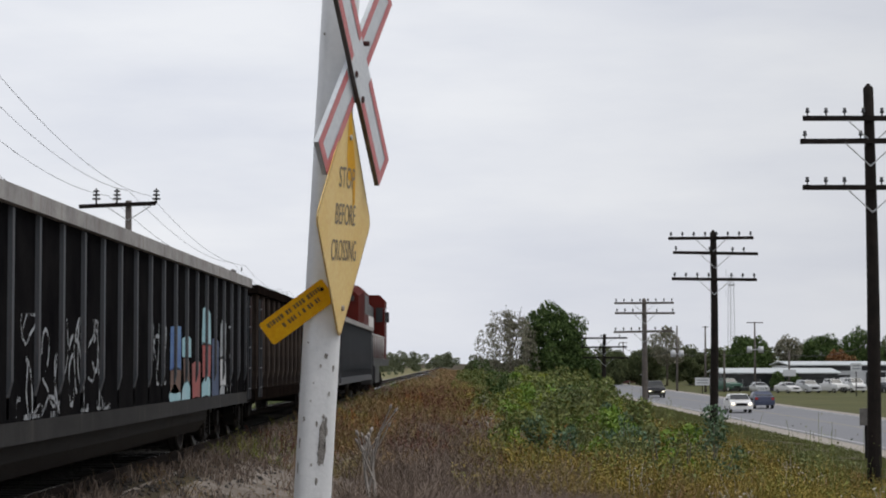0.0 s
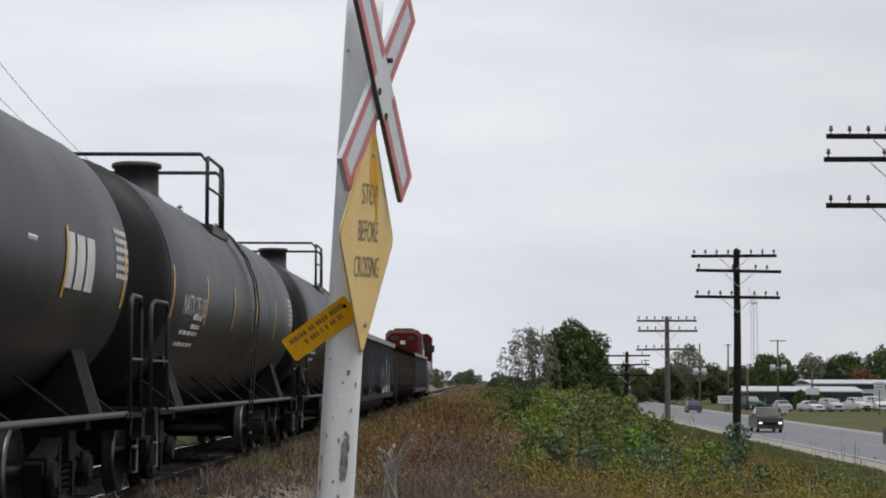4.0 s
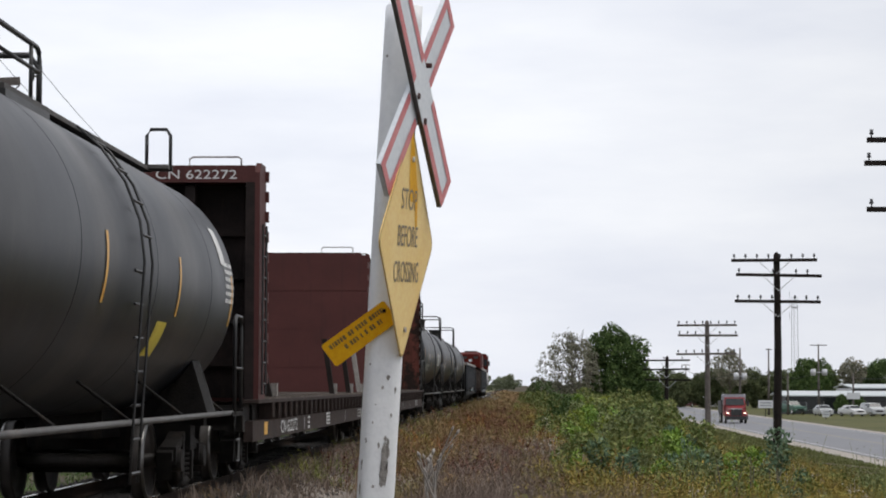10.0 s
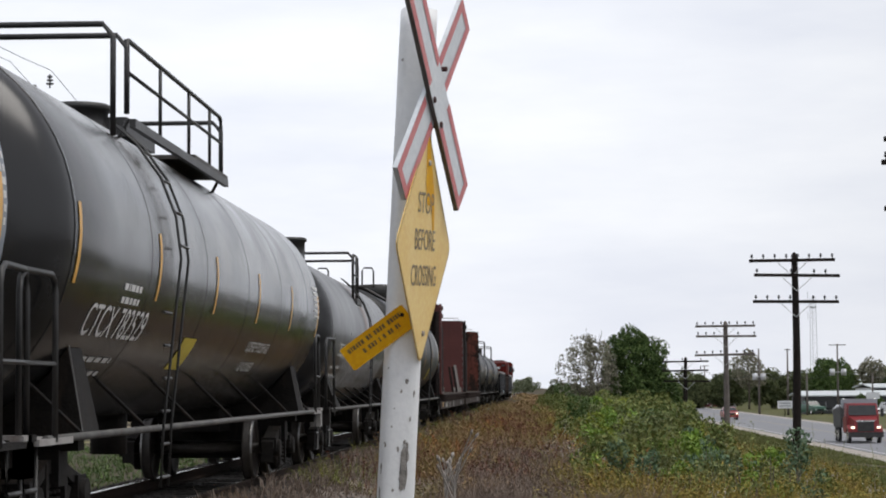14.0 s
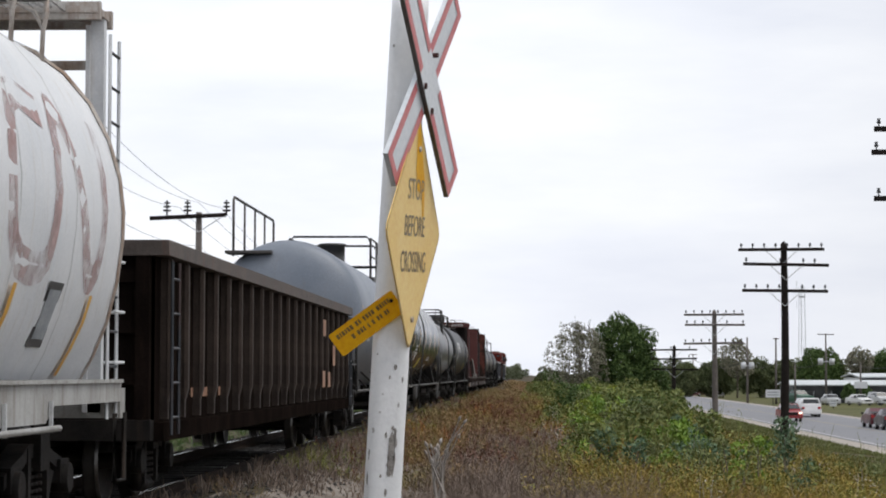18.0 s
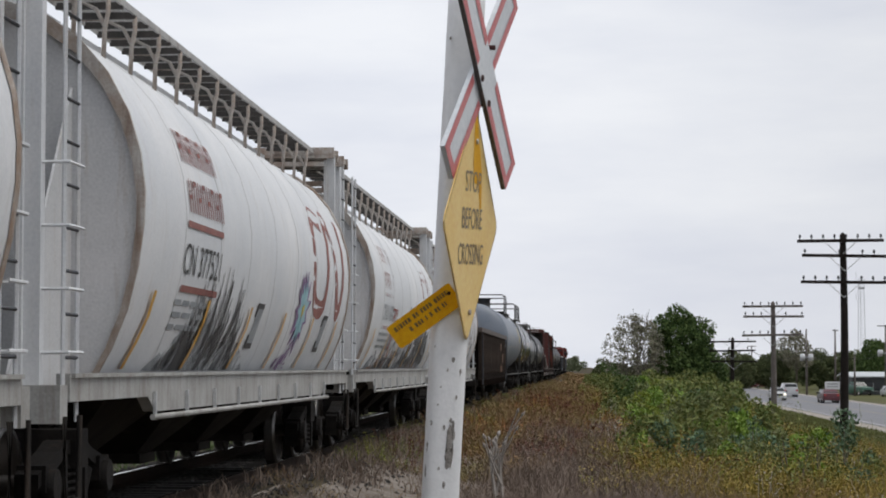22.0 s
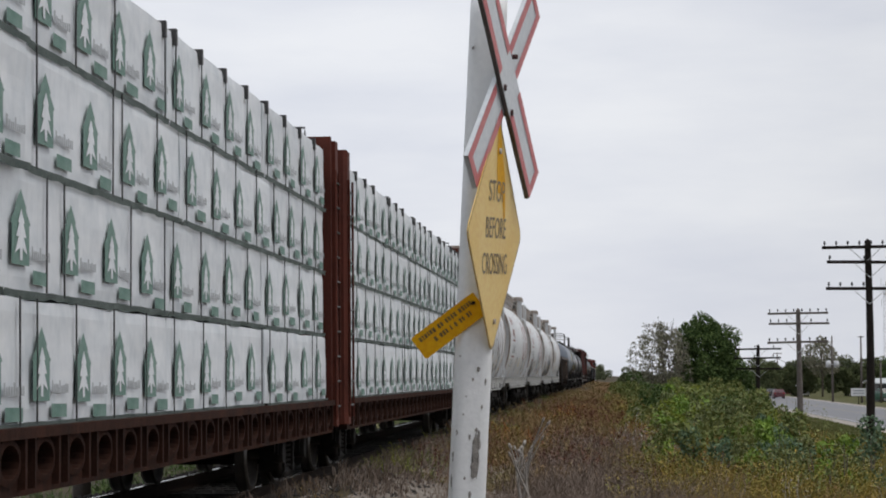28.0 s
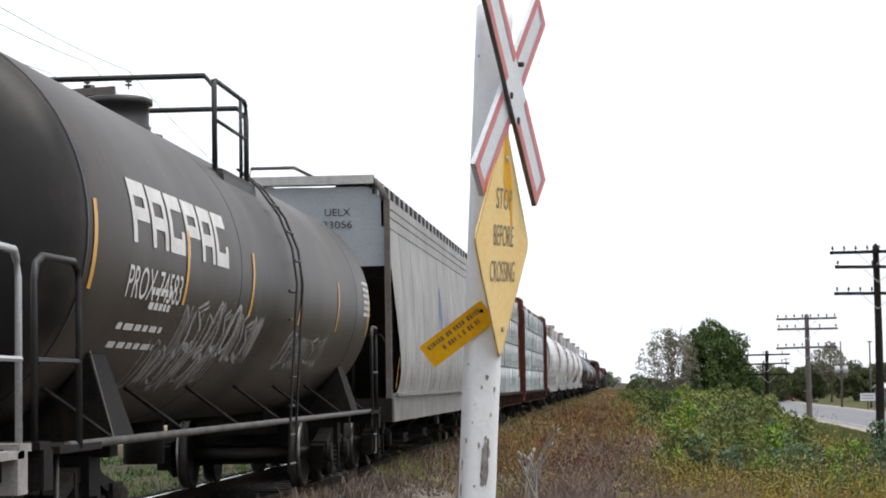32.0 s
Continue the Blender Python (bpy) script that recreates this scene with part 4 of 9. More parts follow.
        bars(g, wrap, number_u - 0.9, zc + mark_v - 0.26, 2, 1.6, 0.055, 0.16, rg)
    bars(g, wrap, L - 1.3, zc + 0.3, 6, 0.7, 0.05, 0.09, rg)
    bars(g, wrap, -L + 2.8, zc - 0.4, 2, 0.8, 0.06, 0.12, rg)
    part("stencil_text", g, letter_white, car, "white stencilled marks")["kind"] = "stuff"
    if style == "procor" or style == "prox":
        block_word(car, wrap, -7.05, zc - 0.03, 6, 0.68 if style == "prox" else 0.64, 0.5, 0.13)
    if style == "grey28" or style == "prox":
        g = Geo()
        for u0, u1, v0, v1, w in ((-5.3, 0.4, -1.1, -0.42, 0.05), (-0.2, 5.0, -1.0, -0.4, 0.04), (-5.5, 4.9, -1.2, -1.0, 0.03)) if style == "grey28" else ((-5.6, -2.6, -1.3, -0.75, 0.03), (-4.8, -1.0, -0.95, -0.35, 0.035), (1.2, 4.2, -1.0, -0.5, 0.025)):
            for q in scrawl(rg, u0, u1, zc + v0, zc + v1, w):
                laid(g, q, wrap)
        part("graffiti", g, spray_white if style == "grey28" else letter_grey, car, "white sprayed scrawl")["kind"] = "stuff"
    if style == "procor":
        part("placard", laid(Geo(), rect(-0.3, 0.3, -0.2, 0.2), wrap, 5.5, zc - 0.72), patch_yellow, car, "faded yellow placard")
        part("data_plate", laid(Geo(), rect(-0.2, 0.2, -0.24, 0.24), wrap, L - 1.35, zc + 0.55), letter_white, car, "white data plate")
    if style == "adm":
        g = Geo()
        laid(g, ([(-0.1, -0.9), (0.25, 0.0), (0.1, 1.0), (-0.12, 0.0)], [(0, 1, 2, 3)]), wrap, 3.1, zc)
        for k in range(3):
            laid(g, rect(4.6 + k * 0.5, 5.0 + k * 0.5, -0.25, 0.25), wrap, 0, zc - 0.1)
        part("company_mark", g, letter_white, car, "white company mark")
    if style == "lpg":
        g = Geo()
        laid(g, text_mesh("LIQUEFIED PETROLEUM GAS", 0.2, 3, 2.1), wrap, 2.95, zc - 0.82)
        laid(g, text_mesh("NON-ODORIZED", 0.2, 3, 1.25), wrap, 2.85, zc - 1.12)
        part("warning_words", g, letter_white, car, "white warning words")
        g = Geo()
        laid(g, rect(-0.4, 0.4, -0.2, 0.2), wrap, -2.6, zc - 0.95)
        part("placard", g, patch_yellow, car, "faded yellow placard")
    if style == "placard":
        g = Geo()
        laid(g, rect(-0.35, 0.35, -0.4, 0.4, 6), wrap, L - 3.4, zc + 0.35)
        part("placard", g, patch_yellow, car, "yellow placard")
        g = Geo()
        for k in range(7):
            laid(g, rect(-0.4, 0.4, 0, 0.06, 1), wrap, L - 1.2, zc - 0.2 + k * 0.11)
        for q in squiggles(rg, 10, L - 3.0, L - 1.4, zc - 0.6, zc - 0.3, 0.16, 0.4):
            laid(g, q, wrap)
        part("test_stencils", g, letter_grey, car)
    for s in (1, -1):
        add_truck(car, s * (L - 1.9))
    add_couplers(car, L + 0.75)
    return car


@shared
def band_mesh(r, zc, w, off):
    g = Geo()
    n = 56
    ring = lambda y, q: [(q * math.cos(k * 2 * math.pi / n), y, zc + q * math.sin(k * 2 * math.pi / n)) for k in range(n)]
    g.loft([ring(-w, r - 0.004), ring(-w * 0.8, r + off), ring(w * 0.8, r + off), ring(w, r - 0.004)], True, False, True)
    return g.mesh("weld_band")


@shared
def bracket_mesh(r, zc):
    g = Geo()
    a = -0.85
    g.tube([(r * math.cos(a), 0, zc + r * math.sin(a)), (1.46, 0.28, 0.98)], 0.02, 5)
    return g.mesh("pipe_bracket")


@shared
def ref_mesh(r, zc):
    g = Geo()
    laid(g, rect(-0.05, 0.05, -0.32, 0.32, 6), round_side(r, zc, 0.008), 0, zc - 0.12)
    return g.mesh("reflector_strip")


@shared
def wheel_ring_mesh():
    g = Geo()
    n = 18
    g.tube([(0.28 * math.cos(k * 2 * math.pi / n), 0, 0.28 * math.sin(k * 2 * math.pi / n)) for k in range(n + 1)], 0.02, 5)
    for k in range(4):
        a = k * math.pi / 4
        g.tube([(-0.27 * math.cos(a), 0, -0.27 * math.sin(a)), (0.27 * math.cos(a), 0, 0.27 * math.sin(a))], 0.014, 4)
    g.box(-0.05, 0.05, -0.3, 0.02, -0.05, 0.05)
    return g.mesh("brake_wheel")


@shared
def rib_mesh(z0, z1):
    g = Geo()
    g.box(1.48, 1.585, -0.045, 0.045, z0 + 0.1, z1)
    g.add([(1.58, -0.06, z0 + 0.25), (1.58, 0.06, z0 + 0.25), (1.62, 0.045, z0 + 0.4), (1.62, -0.045, z0 + 0.4), (1.62, -0.045, z1 - 0.02), (1.62, 0.045, z1 - 0.02), (1.58, -0.06, z1), (1.58, 0.06, z1)],
          [(0, 1, 2, 3), (3, 2, 5, 4), (4, 5, 7, 6), (0, 3, 4, 6), (1, 7, 5, 2)])
    me = g.mesh("rib")
    return me


def gondola(label, y0, y1, paint, top, n, rim, graffiti="", seed=3):
    rg = random.Random(seed)
    car = railcar("gondola_car", label, "gondola car", (y0 + y1) / 2)
    L, zb = (y1 - y0) / 2, 0.85
    inner = 1.585 if paint is gond_black else 1.505
    for s in (1, -1):
        g = Geo()
        g.box(min(s * 1.44, s * inner), max(s * 1.44, s * inner), -L, L, zb, top)
        part("side_sheet", g, paint, car)
        g = Geo()
        g.box(min(s * 1.48, s * 1.66), max(s * 1.48, s * 1.66), -L, L, top, top + 0.15)
        part("top_rim", g, rim, car, "dented grey top rim")
        g = Geo()
        g.box(min(s * 1.4, s * 1.6), max(s * 1.4, s * 1.6), -L, L, zb - 0.16, zb + 0.02)
        part("side_sill", g, paint if paint is not gond_black else gond_rib, car)
        for k in range(n):
            y = -L + 0.35 + (2 * L - 0.7) * k / (n - 1)
            part("rib", rib_mesh(zb - 0.05, top), gond_rib if paint is gond_black else gond_rib_brown if paint is gond_brown else paint, car, "", pose(0, y, 0, 0, 0, 0 if s > 0 else 180))
        g = Geo()
        g.box(-1.5, 1.5, min(s * L, s * (L - 0.1)), max(s * L, s * (L - 0.1)), zb, top)
        wall = part("end_wall", g, paint, car)
        for z in (1.3, 1.8, 2.3):
            part("end_beam", Geo().box(-1.46, 1.46, min(s * L, s * (L + 0.09)), max(s * L, s * (L + 0.09)), z - 0.06, z + 0.06), paint, wall)
        for x in (-1.4, -0.5, 0.5, 1.4):
            part("end_rib", Geo().box(x - 0.07, x + 0.07, min(s * L, s * (L + 0.12)), max(s * L, s * (L + 0.12)), zb, top), paint, wall)
        g = Geo()
        g.box(-1.66, 1.66, min(s * L, s * (L + 0.14)), max(s * L, s * (L + 0.14)), top, top + 0.15)
        part("end_rim", g, rim, car)
        for sx in (1, -1):
            add_ladder("ladder", 1.7, 5, 0.42, paint, car, pose(sx * 1.66, s * (L - 0.3), 0.75))
    g = Geo()
    g.box(-1.45, 1.45, -L, L, zb - 0.05, zb + 0.05)
    part("floor", g, dark_steel, car)
    g = Geo()
    g.box(-0.4, 0.4, -L, L, 0.62, 0.8)
    for k in range(8):
        y = -L + 1 + (2 * L - 2) * k / 7
        g.box(-1.4, 1.4, y - 0.08, y + 0.08, 0.66, 0.8)
    part("centre_sill", g, dark_steel, car)
    if graffiti == "big":
        for s in (1, -1):
            tub = [(0.3, 0.8), (1.36, 0.8), (1.33, 0.5), (1.2, 0.33), (0.95, 0.27), (0.3, 0.27)]
            ends = [(-L + 3.3, 0.0), (-L + 3.6, 1.0), (L - 3.6, 1.0), (L - 3.3, 0.0)]
            part("bathtub_floor", Geo().loft([[(s * x, y, 0.8 + (z - 0.8) * max(q, 0.1)) for x, z in tub] for y, q in ends]), dark_steel, car, "black rounded tub hung below the floor")
    wrap = lambda u, v: (1.628, u, v)
    flat = lambda u, v: (inner + 0.004, u, v)
    if graffiti == "big":
        for lo, hi, z0, z1, cnt in ((-6.9, -2.2, 0.9, 1.75, 15), (0.9, 2.0, 1.1, 1.8, 4), (8.8, 9.6, 0.8, 1.9, 4)):
            g = Geo()
            for q in squiggles(rg, cnt * 2, lo, hi, z0, z1, 0.04, 0.42):
                laid(g, q, flat)
            part("graffiti", g, spray_faint, car, "faint white sprayed scrawl")
        for u0, u1, z0, z1, mat in ((2.35, 3.4, 1.25, 1.78, spray_blue), (2.4, 3.4, 0.98, 1.24, patch_rust), (2.3, 3.4, 0.87, 0.97, spray_teal), (3.55, 4.4, 1.42, 1.66, spray_teal), (3.55, 4.4, 0.87, 1.05, spray_teal), (3.7, 4.3, 1.1, 1.38, patch_rust),
                                    (4.6, 5.5, 0.87, 1.32, spray_red), (5.7, 6.7, 1.6, 2.05, spray_teal), (5.7, 6.7, 1.15, 1.58, spray_red), (5.7, 6.7, 0.87, 1.1, spray_teal), (6.9, 7.8, 0.87, 1.65, spray_navy),
                                    (7.95, 8.7, 1.4, 1.95, print_grey), (7.95, 8.7, 1.0, 1.38, spray_white), (7.95, 8.6, 0.87, 0.98, print_grey)):
            j = lambda: rg.uniform(-0.06, 0.06)
            g = Geo()
            laid(g, ([(u0 + j(), z0), ((u0 + u1) / 2, z0 + j() * 0.5), (u1 + j(), z0), (u1 + j(), z1 + j()), ((u0 + u1) / 2 + j(), z1 + 0.08 + j()), (u0 + j(), z1 + j())], [(0, 1, 2, 3, 4, 5)]), flat)
            part("graffiti_panel", g, mat, car, "sprayed colour panel between the ribs")
    else:
        g = Geo()
        if graffiti == "patch":
            for u0, u1, z0, z1 in ((5.25, 5.75, 2.0, 2.28), (7.05, 7.55, 1.5, 1.86), (5.15, 5.65, 1.12, 1.4), (6.15, 6.6, 1.12, 1.38)):
                q = Geo()
                laid(q, rect(u0, u1, z0, z1, 2), lambda u, v: (1.624, u, v))
                laid(q, rect(u0, u1, z0, z1, 2), flat)
                part("primer_patch", q, patch_orange, car, "orange-brown primer patch")
        for _ in range(4):
            c = rg.uniform(-L + 1, L - 6)
            laid(g, rect(c, c + rg.uniform(0.3, 0.8), 1.1, 1.2, 1), flat)
        part("paint_patch", g, patch_orange if graffiti == "patch" else gond_rib, car, "scraped paint patch")
    for s in (1, -1):
        add_truck(car, s * (L - 1.9))
        part("end_sill", Geo().box(-1.5, 1.5, min(s * L, s * (L + 0.2)), max(s * L, s * (L + 0.2)), 0.7, 0.9), dark_steel, car)
    add_couplers(car, L + 0.25)
    return car


@shared
def stake_pocket_mesh():
    g = Geo()
    g.box(1.37, 1.57, -0.1, -0.075, 0.84, 1.085)
    g.box(1.37, 1.57, 0.075, 0.1, 0.84, 1.085)
    g.box(1.555, 1.58, -0.12, -0.055, 0.86, 1.085)
    g.box(1.555, 1.58, 0.055, 0.12, 0.86, 1.085)
    return g.mesh("stake_pocket")


@shared
def plank_mesh(w):
    g = Geo()
    g.box(-1.46, 1.46, -w / 2 + 0.008, w / 2 - 0.008, 1.1, 1.16)
    return g.mesh("deck_plank")


def bulkhead_flat(label, front, rear, paint, stakes, number, seed, top):
    """front: inner face of the leading bulkhead; rear: outer face of the trailing one."""
    rg = random.Random(seed)
    yc = (front + rear) / 2
    car = railcar("bulkhead_flat_car", label, "flat car", yc)
    a, b, hw = rear - yc, front - yc, 1.46
    e0, e1 = a - 0.75, b + 1.45
    for s in (1, -1):
        g = Geo()
        g.box(min(s * 1.37, s * 1.49), max(s * 1.37, s * 1.49), e0, e1, 0.56, 0.84)
        g.box(min(s * 1.3, s * 1.57), max(s * 1.3, s * 1.57), e0, e1, 1.085, 1.13)
        sill = part("side_sill", g, deck_brown, car)
        # the web is near-black for the shade inside the pockets
        part("sill_web", Geo().box(min(s * 1.3, s * 1.36), max(s * 1.3, s * 1.36), e0, e1, 0.84, 1.08), bulk_back, sill, "recessed web coloured dark for the shade in the stake pockets")
        n = 26
        for k in range(n):
            part("stake_pocket", stake_pocket_mesh(), deck_brown, car, "", pose(0, a + 1.0 + (b - a - 1.3) * k / (n - 1), 0, 0, 0, 0 if s > 0 else 180))
    g = Geo()
    g.box(-0.4, 0.4, e0, e1, 0.55, 1.05)
    for k in range(9):
        y = a + (b - a) * k / 8
        g.box(-1.4, 1.4, y - 0.08, y + 0.08, 0.7, 1.05)
    part("centre_sill", g, dark_steel, car)
    n = int((b - a - 0.9) / 0.3)
    for k in range(n):
        part("deck_plank", plank_mesh(0.3), deck_wood, car, "", pose(0, a + 0.95 + 0.3 * k, rg.uniform(-0.006, 0.006)))
    for y, s in ((b, 1), (a + 0.85, -1)):
        g = Geo()
        c = 0.18
        ring = lambda yy: [(-hw, yy, 1.1), (hw, yy, 1.1), (hw, yy, top - c), (hw - c, yy, top), (-hw + c, yy, top), (-hw, yy, top - c)]
        g.loft([ring(y), ring(y + s * 0.07)], True, True)
        sheet = part("bulkhead_sheet", g, paint, car, "flaking steel sheet" if paint is bulk_rust else "dull maroon steel sheet")
        for k in range(3):
            z = 1.75 + k * 0.92
            part("seam", Geo().box(-hw + 0.03, hw - 0.03, min(y, y - s * 0.008), max(y, y - s * 0.004), z - 0.008, z + 0.008), paint, sheet)
        y2, y3 = y + s * 0.07, y + s * 0.75
        # added sheet that holds the recess's shade in its colour
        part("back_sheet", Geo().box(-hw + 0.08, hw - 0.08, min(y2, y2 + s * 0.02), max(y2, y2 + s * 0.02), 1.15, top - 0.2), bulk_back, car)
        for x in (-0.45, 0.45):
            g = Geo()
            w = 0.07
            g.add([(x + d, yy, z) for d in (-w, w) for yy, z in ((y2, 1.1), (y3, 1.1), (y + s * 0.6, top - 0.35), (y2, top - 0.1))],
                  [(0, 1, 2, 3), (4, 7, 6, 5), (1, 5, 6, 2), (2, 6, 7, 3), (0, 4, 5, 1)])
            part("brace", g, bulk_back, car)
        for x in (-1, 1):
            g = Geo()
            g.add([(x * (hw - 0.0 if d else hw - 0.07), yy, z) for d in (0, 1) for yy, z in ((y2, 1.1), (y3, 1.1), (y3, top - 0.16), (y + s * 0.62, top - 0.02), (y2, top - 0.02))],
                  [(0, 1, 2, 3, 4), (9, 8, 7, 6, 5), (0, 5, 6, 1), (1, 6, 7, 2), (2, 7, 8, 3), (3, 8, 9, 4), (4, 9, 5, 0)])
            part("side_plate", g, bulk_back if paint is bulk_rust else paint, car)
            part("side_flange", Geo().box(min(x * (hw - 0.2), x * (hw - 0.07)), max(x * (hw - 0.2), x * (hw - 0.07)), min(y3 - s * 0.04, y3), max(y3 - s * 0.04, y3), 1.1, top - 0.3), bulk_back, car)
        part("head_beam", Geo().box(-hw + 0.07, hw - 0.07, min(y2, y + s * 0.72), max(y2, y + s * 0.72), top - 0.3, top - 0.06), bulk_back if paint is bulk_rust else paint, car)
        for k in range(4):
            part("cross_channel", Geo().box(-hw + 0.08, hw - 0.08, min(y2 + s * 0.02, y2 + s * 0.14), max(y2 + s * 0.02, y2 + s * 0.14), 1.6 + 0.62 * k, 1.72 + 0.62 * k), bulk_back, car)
        for sx in (1, -1):
            for k in range(11):
                z = 1.35 + 0.29 * k
                part("edge_lug", Geo().box(sx * hw if sx > 0 else sx * hw - 0.045, sx * hw + 0.045 if sx > 0 else sx * hw, min(y, y + s * 0.1), max(y, y + s * 0.1), z, z + 0.15), paint if paint is bulk_maroon else gond_brown, car)
            add_ladder("ladder", 2.4, 8, 0.4, black_steel, car, pose(sx * 1.5, y + s * 0.45, 1.2))
        g = Geo()
        g.tube([(0.35, y + s * 0.03, top), (0.35, y + s * 0.03, top + 0.1), (0.4, y + s * 0.03, top + 0.13), (1.05, y + s * 0.03, top + 0.13), (1.1, y + s * 0.03, top + 0.1), (1.1, y + s * 0.03, top)], 0.015)
        part("top_grab", g, rim_grey, car)
    if number:
        g = Geo()
        y = a + 0.85 - 0.72 - 0.006
        vs, fs = text_mesh("CN " + number, 0.18, 0, 1.15)
        g.add([(0.55 + u, y, top - 0.25 + v) for u, v in vs], fs)
        part("end_number", g, letter_white, car, "white stencilled number")
        g = Geo()
        laid(g, text_mesh("CN " + number, 0.27, 0, 2.4), plane_side(1.495), -6.85, 0.61)
        bars(g, plane_side(1.495), -3.9, 0.76, 3, 0.35, 0.045, 0.08, rg)
        bars(g, plane_side(1.495), -0.4, 0.78, 4, 0.75, 0.035, 0.06, rg)
        part("side_number", g, letter_white, car, "worn white number")
        part("reflector_strip", laid(Geo(), rect(-0.2, 0.2, -0.09, 0.09, 1), plane_side(1.496), a + 0.75, 0.72), reflector, car, "yellow reflector patch")
    for k, (y, sx, lean, h) in enumerate(stakes):
        g = Geo()
        g.add([(sx * 1.4 + dx + lx, y + dy, z) for z, lx in ((0.9, 0), (1.1 + h, -sx * lean)) for dx, dy in ((-0.05, -0.06), (0.05, -0.06), (0.05, 0.06), (-0.05, 0.06))],
              [(0, 1, 5, 4), (1, 2, 6, 5), (2, 3, 7, 6), (3, 0, 4, 7), (4, 5, 6, 7)])
        stake = part("wooden_stake", g, bare_wood if k in (3, 5) else pole_wood, car, "rough leaning timber stake")
        part("wedge", Geo().add([(sx * 1.4 + dx, y + dy, z) for z, q in ((1.165, 0.035), (1.36, 0.06)) for dx, dy in ((-0.05, 0.065), (0.05, 0.065), (0.05, 0.075 + q * 2), (-0.05, 0.075 + q * 2))], [(0, 1, 5, 4), (1, 2, 6, 5), (2, 3, 7, 6), (3, 0, 4, 7), (4, 5, 6, 7), (3, 2, 1, 0)]), bare_wood, stake, "pale split timber wedge")
    if not stakes:
        for k in range(6):
            x, y = rg.uniform(-1.0, 1.0), rg.uniform(a + 3, b - 4)
            part("loose_timber", Geo().box(-0.06, 0.06, -1.6, 1.6, 0, 0.07), bare_wood, car, "loose timber dunnage", pose(x, y, 1.165 + 0.001 * k, 0, 0, rg.uniform(-14, 14)))
    g = Geo()
    bars(g, plane_side(1.495), b - 3.4, 0.76, 3, 1.3, 0.04, 0.07, rg)
    for k in range(4):
        laid(g, rect(0, 0.08, -0.1, 0.1, 1), plane_side(1.497), a + 6.2 + k * 4.2, 0.7)
    part("sill_marks", g, letter_grey, car)
    part("brake_wheel", wheel_ring_mesh(), black_steel, car, "", pose(-0.8, e0 - 0.05, 1.8))
    for s, e in ((1, e1), (-1, e0)):
        add_truck(car, e - s * 1.8)
    for s, e in ((1, e1), (-1, e0)):
        part("coupler", coupler_mesh(), dark_steel, car, "", pose(0, e - s * 0.1, 0, 0, 0, 0 if s > 0 else 180))
    return car


HOP = [(1.22, 1.28), (1.34, 1.5), (1.46, 1.8), (1.545, 2.15), (1.59, 2.5), (1.595, 2.75), (1.56, 3.05), (1.46, 3.38), (1.29, 3.7), (1.06, 3.97), (0.78, 4.17), (0.42, 4.29), (0.0, 4.33)]


@shared
def board_bracket_mesh():
    g = Geo()
    g.tube([(0.98, 0, 4.0), (0.99, 0, 4.28), (1.02, 0, 4.42), (1.02, 0, 4.56)], 0.024, 6)
    g.tube([(0.99, 0, 4.3), (0.9, 0.06, 4.46), (0.72, 0.1, 4.55), (0.46, 0.1, 4.56)], 0.018, 6)
    return g.mesh("board_bracket")


@shared
def board_mesh(L):
    g = Geo()
    for s in (1, -1):
        for x in (0.42, 1.02):
            g.box(s * x - 0.012, s * x + 0.012, -L, L, 4.57, 4.63)
        for x in (0.5, 0.58, 0.66, 0.74, 0.82, 0.9):
            g.box(s * x - 0.007, s * x + 0.007, -L, L, 4.6, 4.625)
        for k in range(int(2 * L / 0.1)):
            y = -L + 0.1 * k
            g.box(min(s * 0.42, s * 1.02), max(s * 0.42, s * 1.02), y, y + 0.01, 4.602, 4.622)
    return g.mesh("running_board")


@shared
def board_beam_mesh():
    return Geo().box(0.42, 1.03, -0.025, 0.025, 4.54, 4.6).mesh("board_beam")


@shared
def hopper_bay_mesh():
    g = Geo()
    g.add([(x, y, z) for x, y, z in ((-1.4, -1.7, 1.25), (1.4, -1.7, 1.25), (1.4, 1.7, 1.25), (-1.4, 1.7, 1.25), (-0.55, -0.35, 0.45), (0.55, -0.35, 0.45), (0.55, 0.35, 0.45), (-0.55, 0.35, 0.45))],
          [(0, 1, 5, 4), (1, 2, 6, 5), (2, 3, 7, 6), (3, 0, 4, 7), (4, 5, 6, 7)])
    g.box(-0.6, 0.6, -0.4, 0.4, 0.36, 0.46)
    return g.mesh("hopper_bay")


def loop_ribbon(pts, w, n=10):
    """A smooth band through corner points."""
    out = []
    for i in range(len(pts) - 1):
        for k in range(n):
            f = k / n
            out.append((pts[i][0] * (1 - f) + pts[i + 1][0] * f, pts[i][1] * (1 - f) + pts[i + 1][1] * f))
    return ribbon(out + [pts[-1]], w)


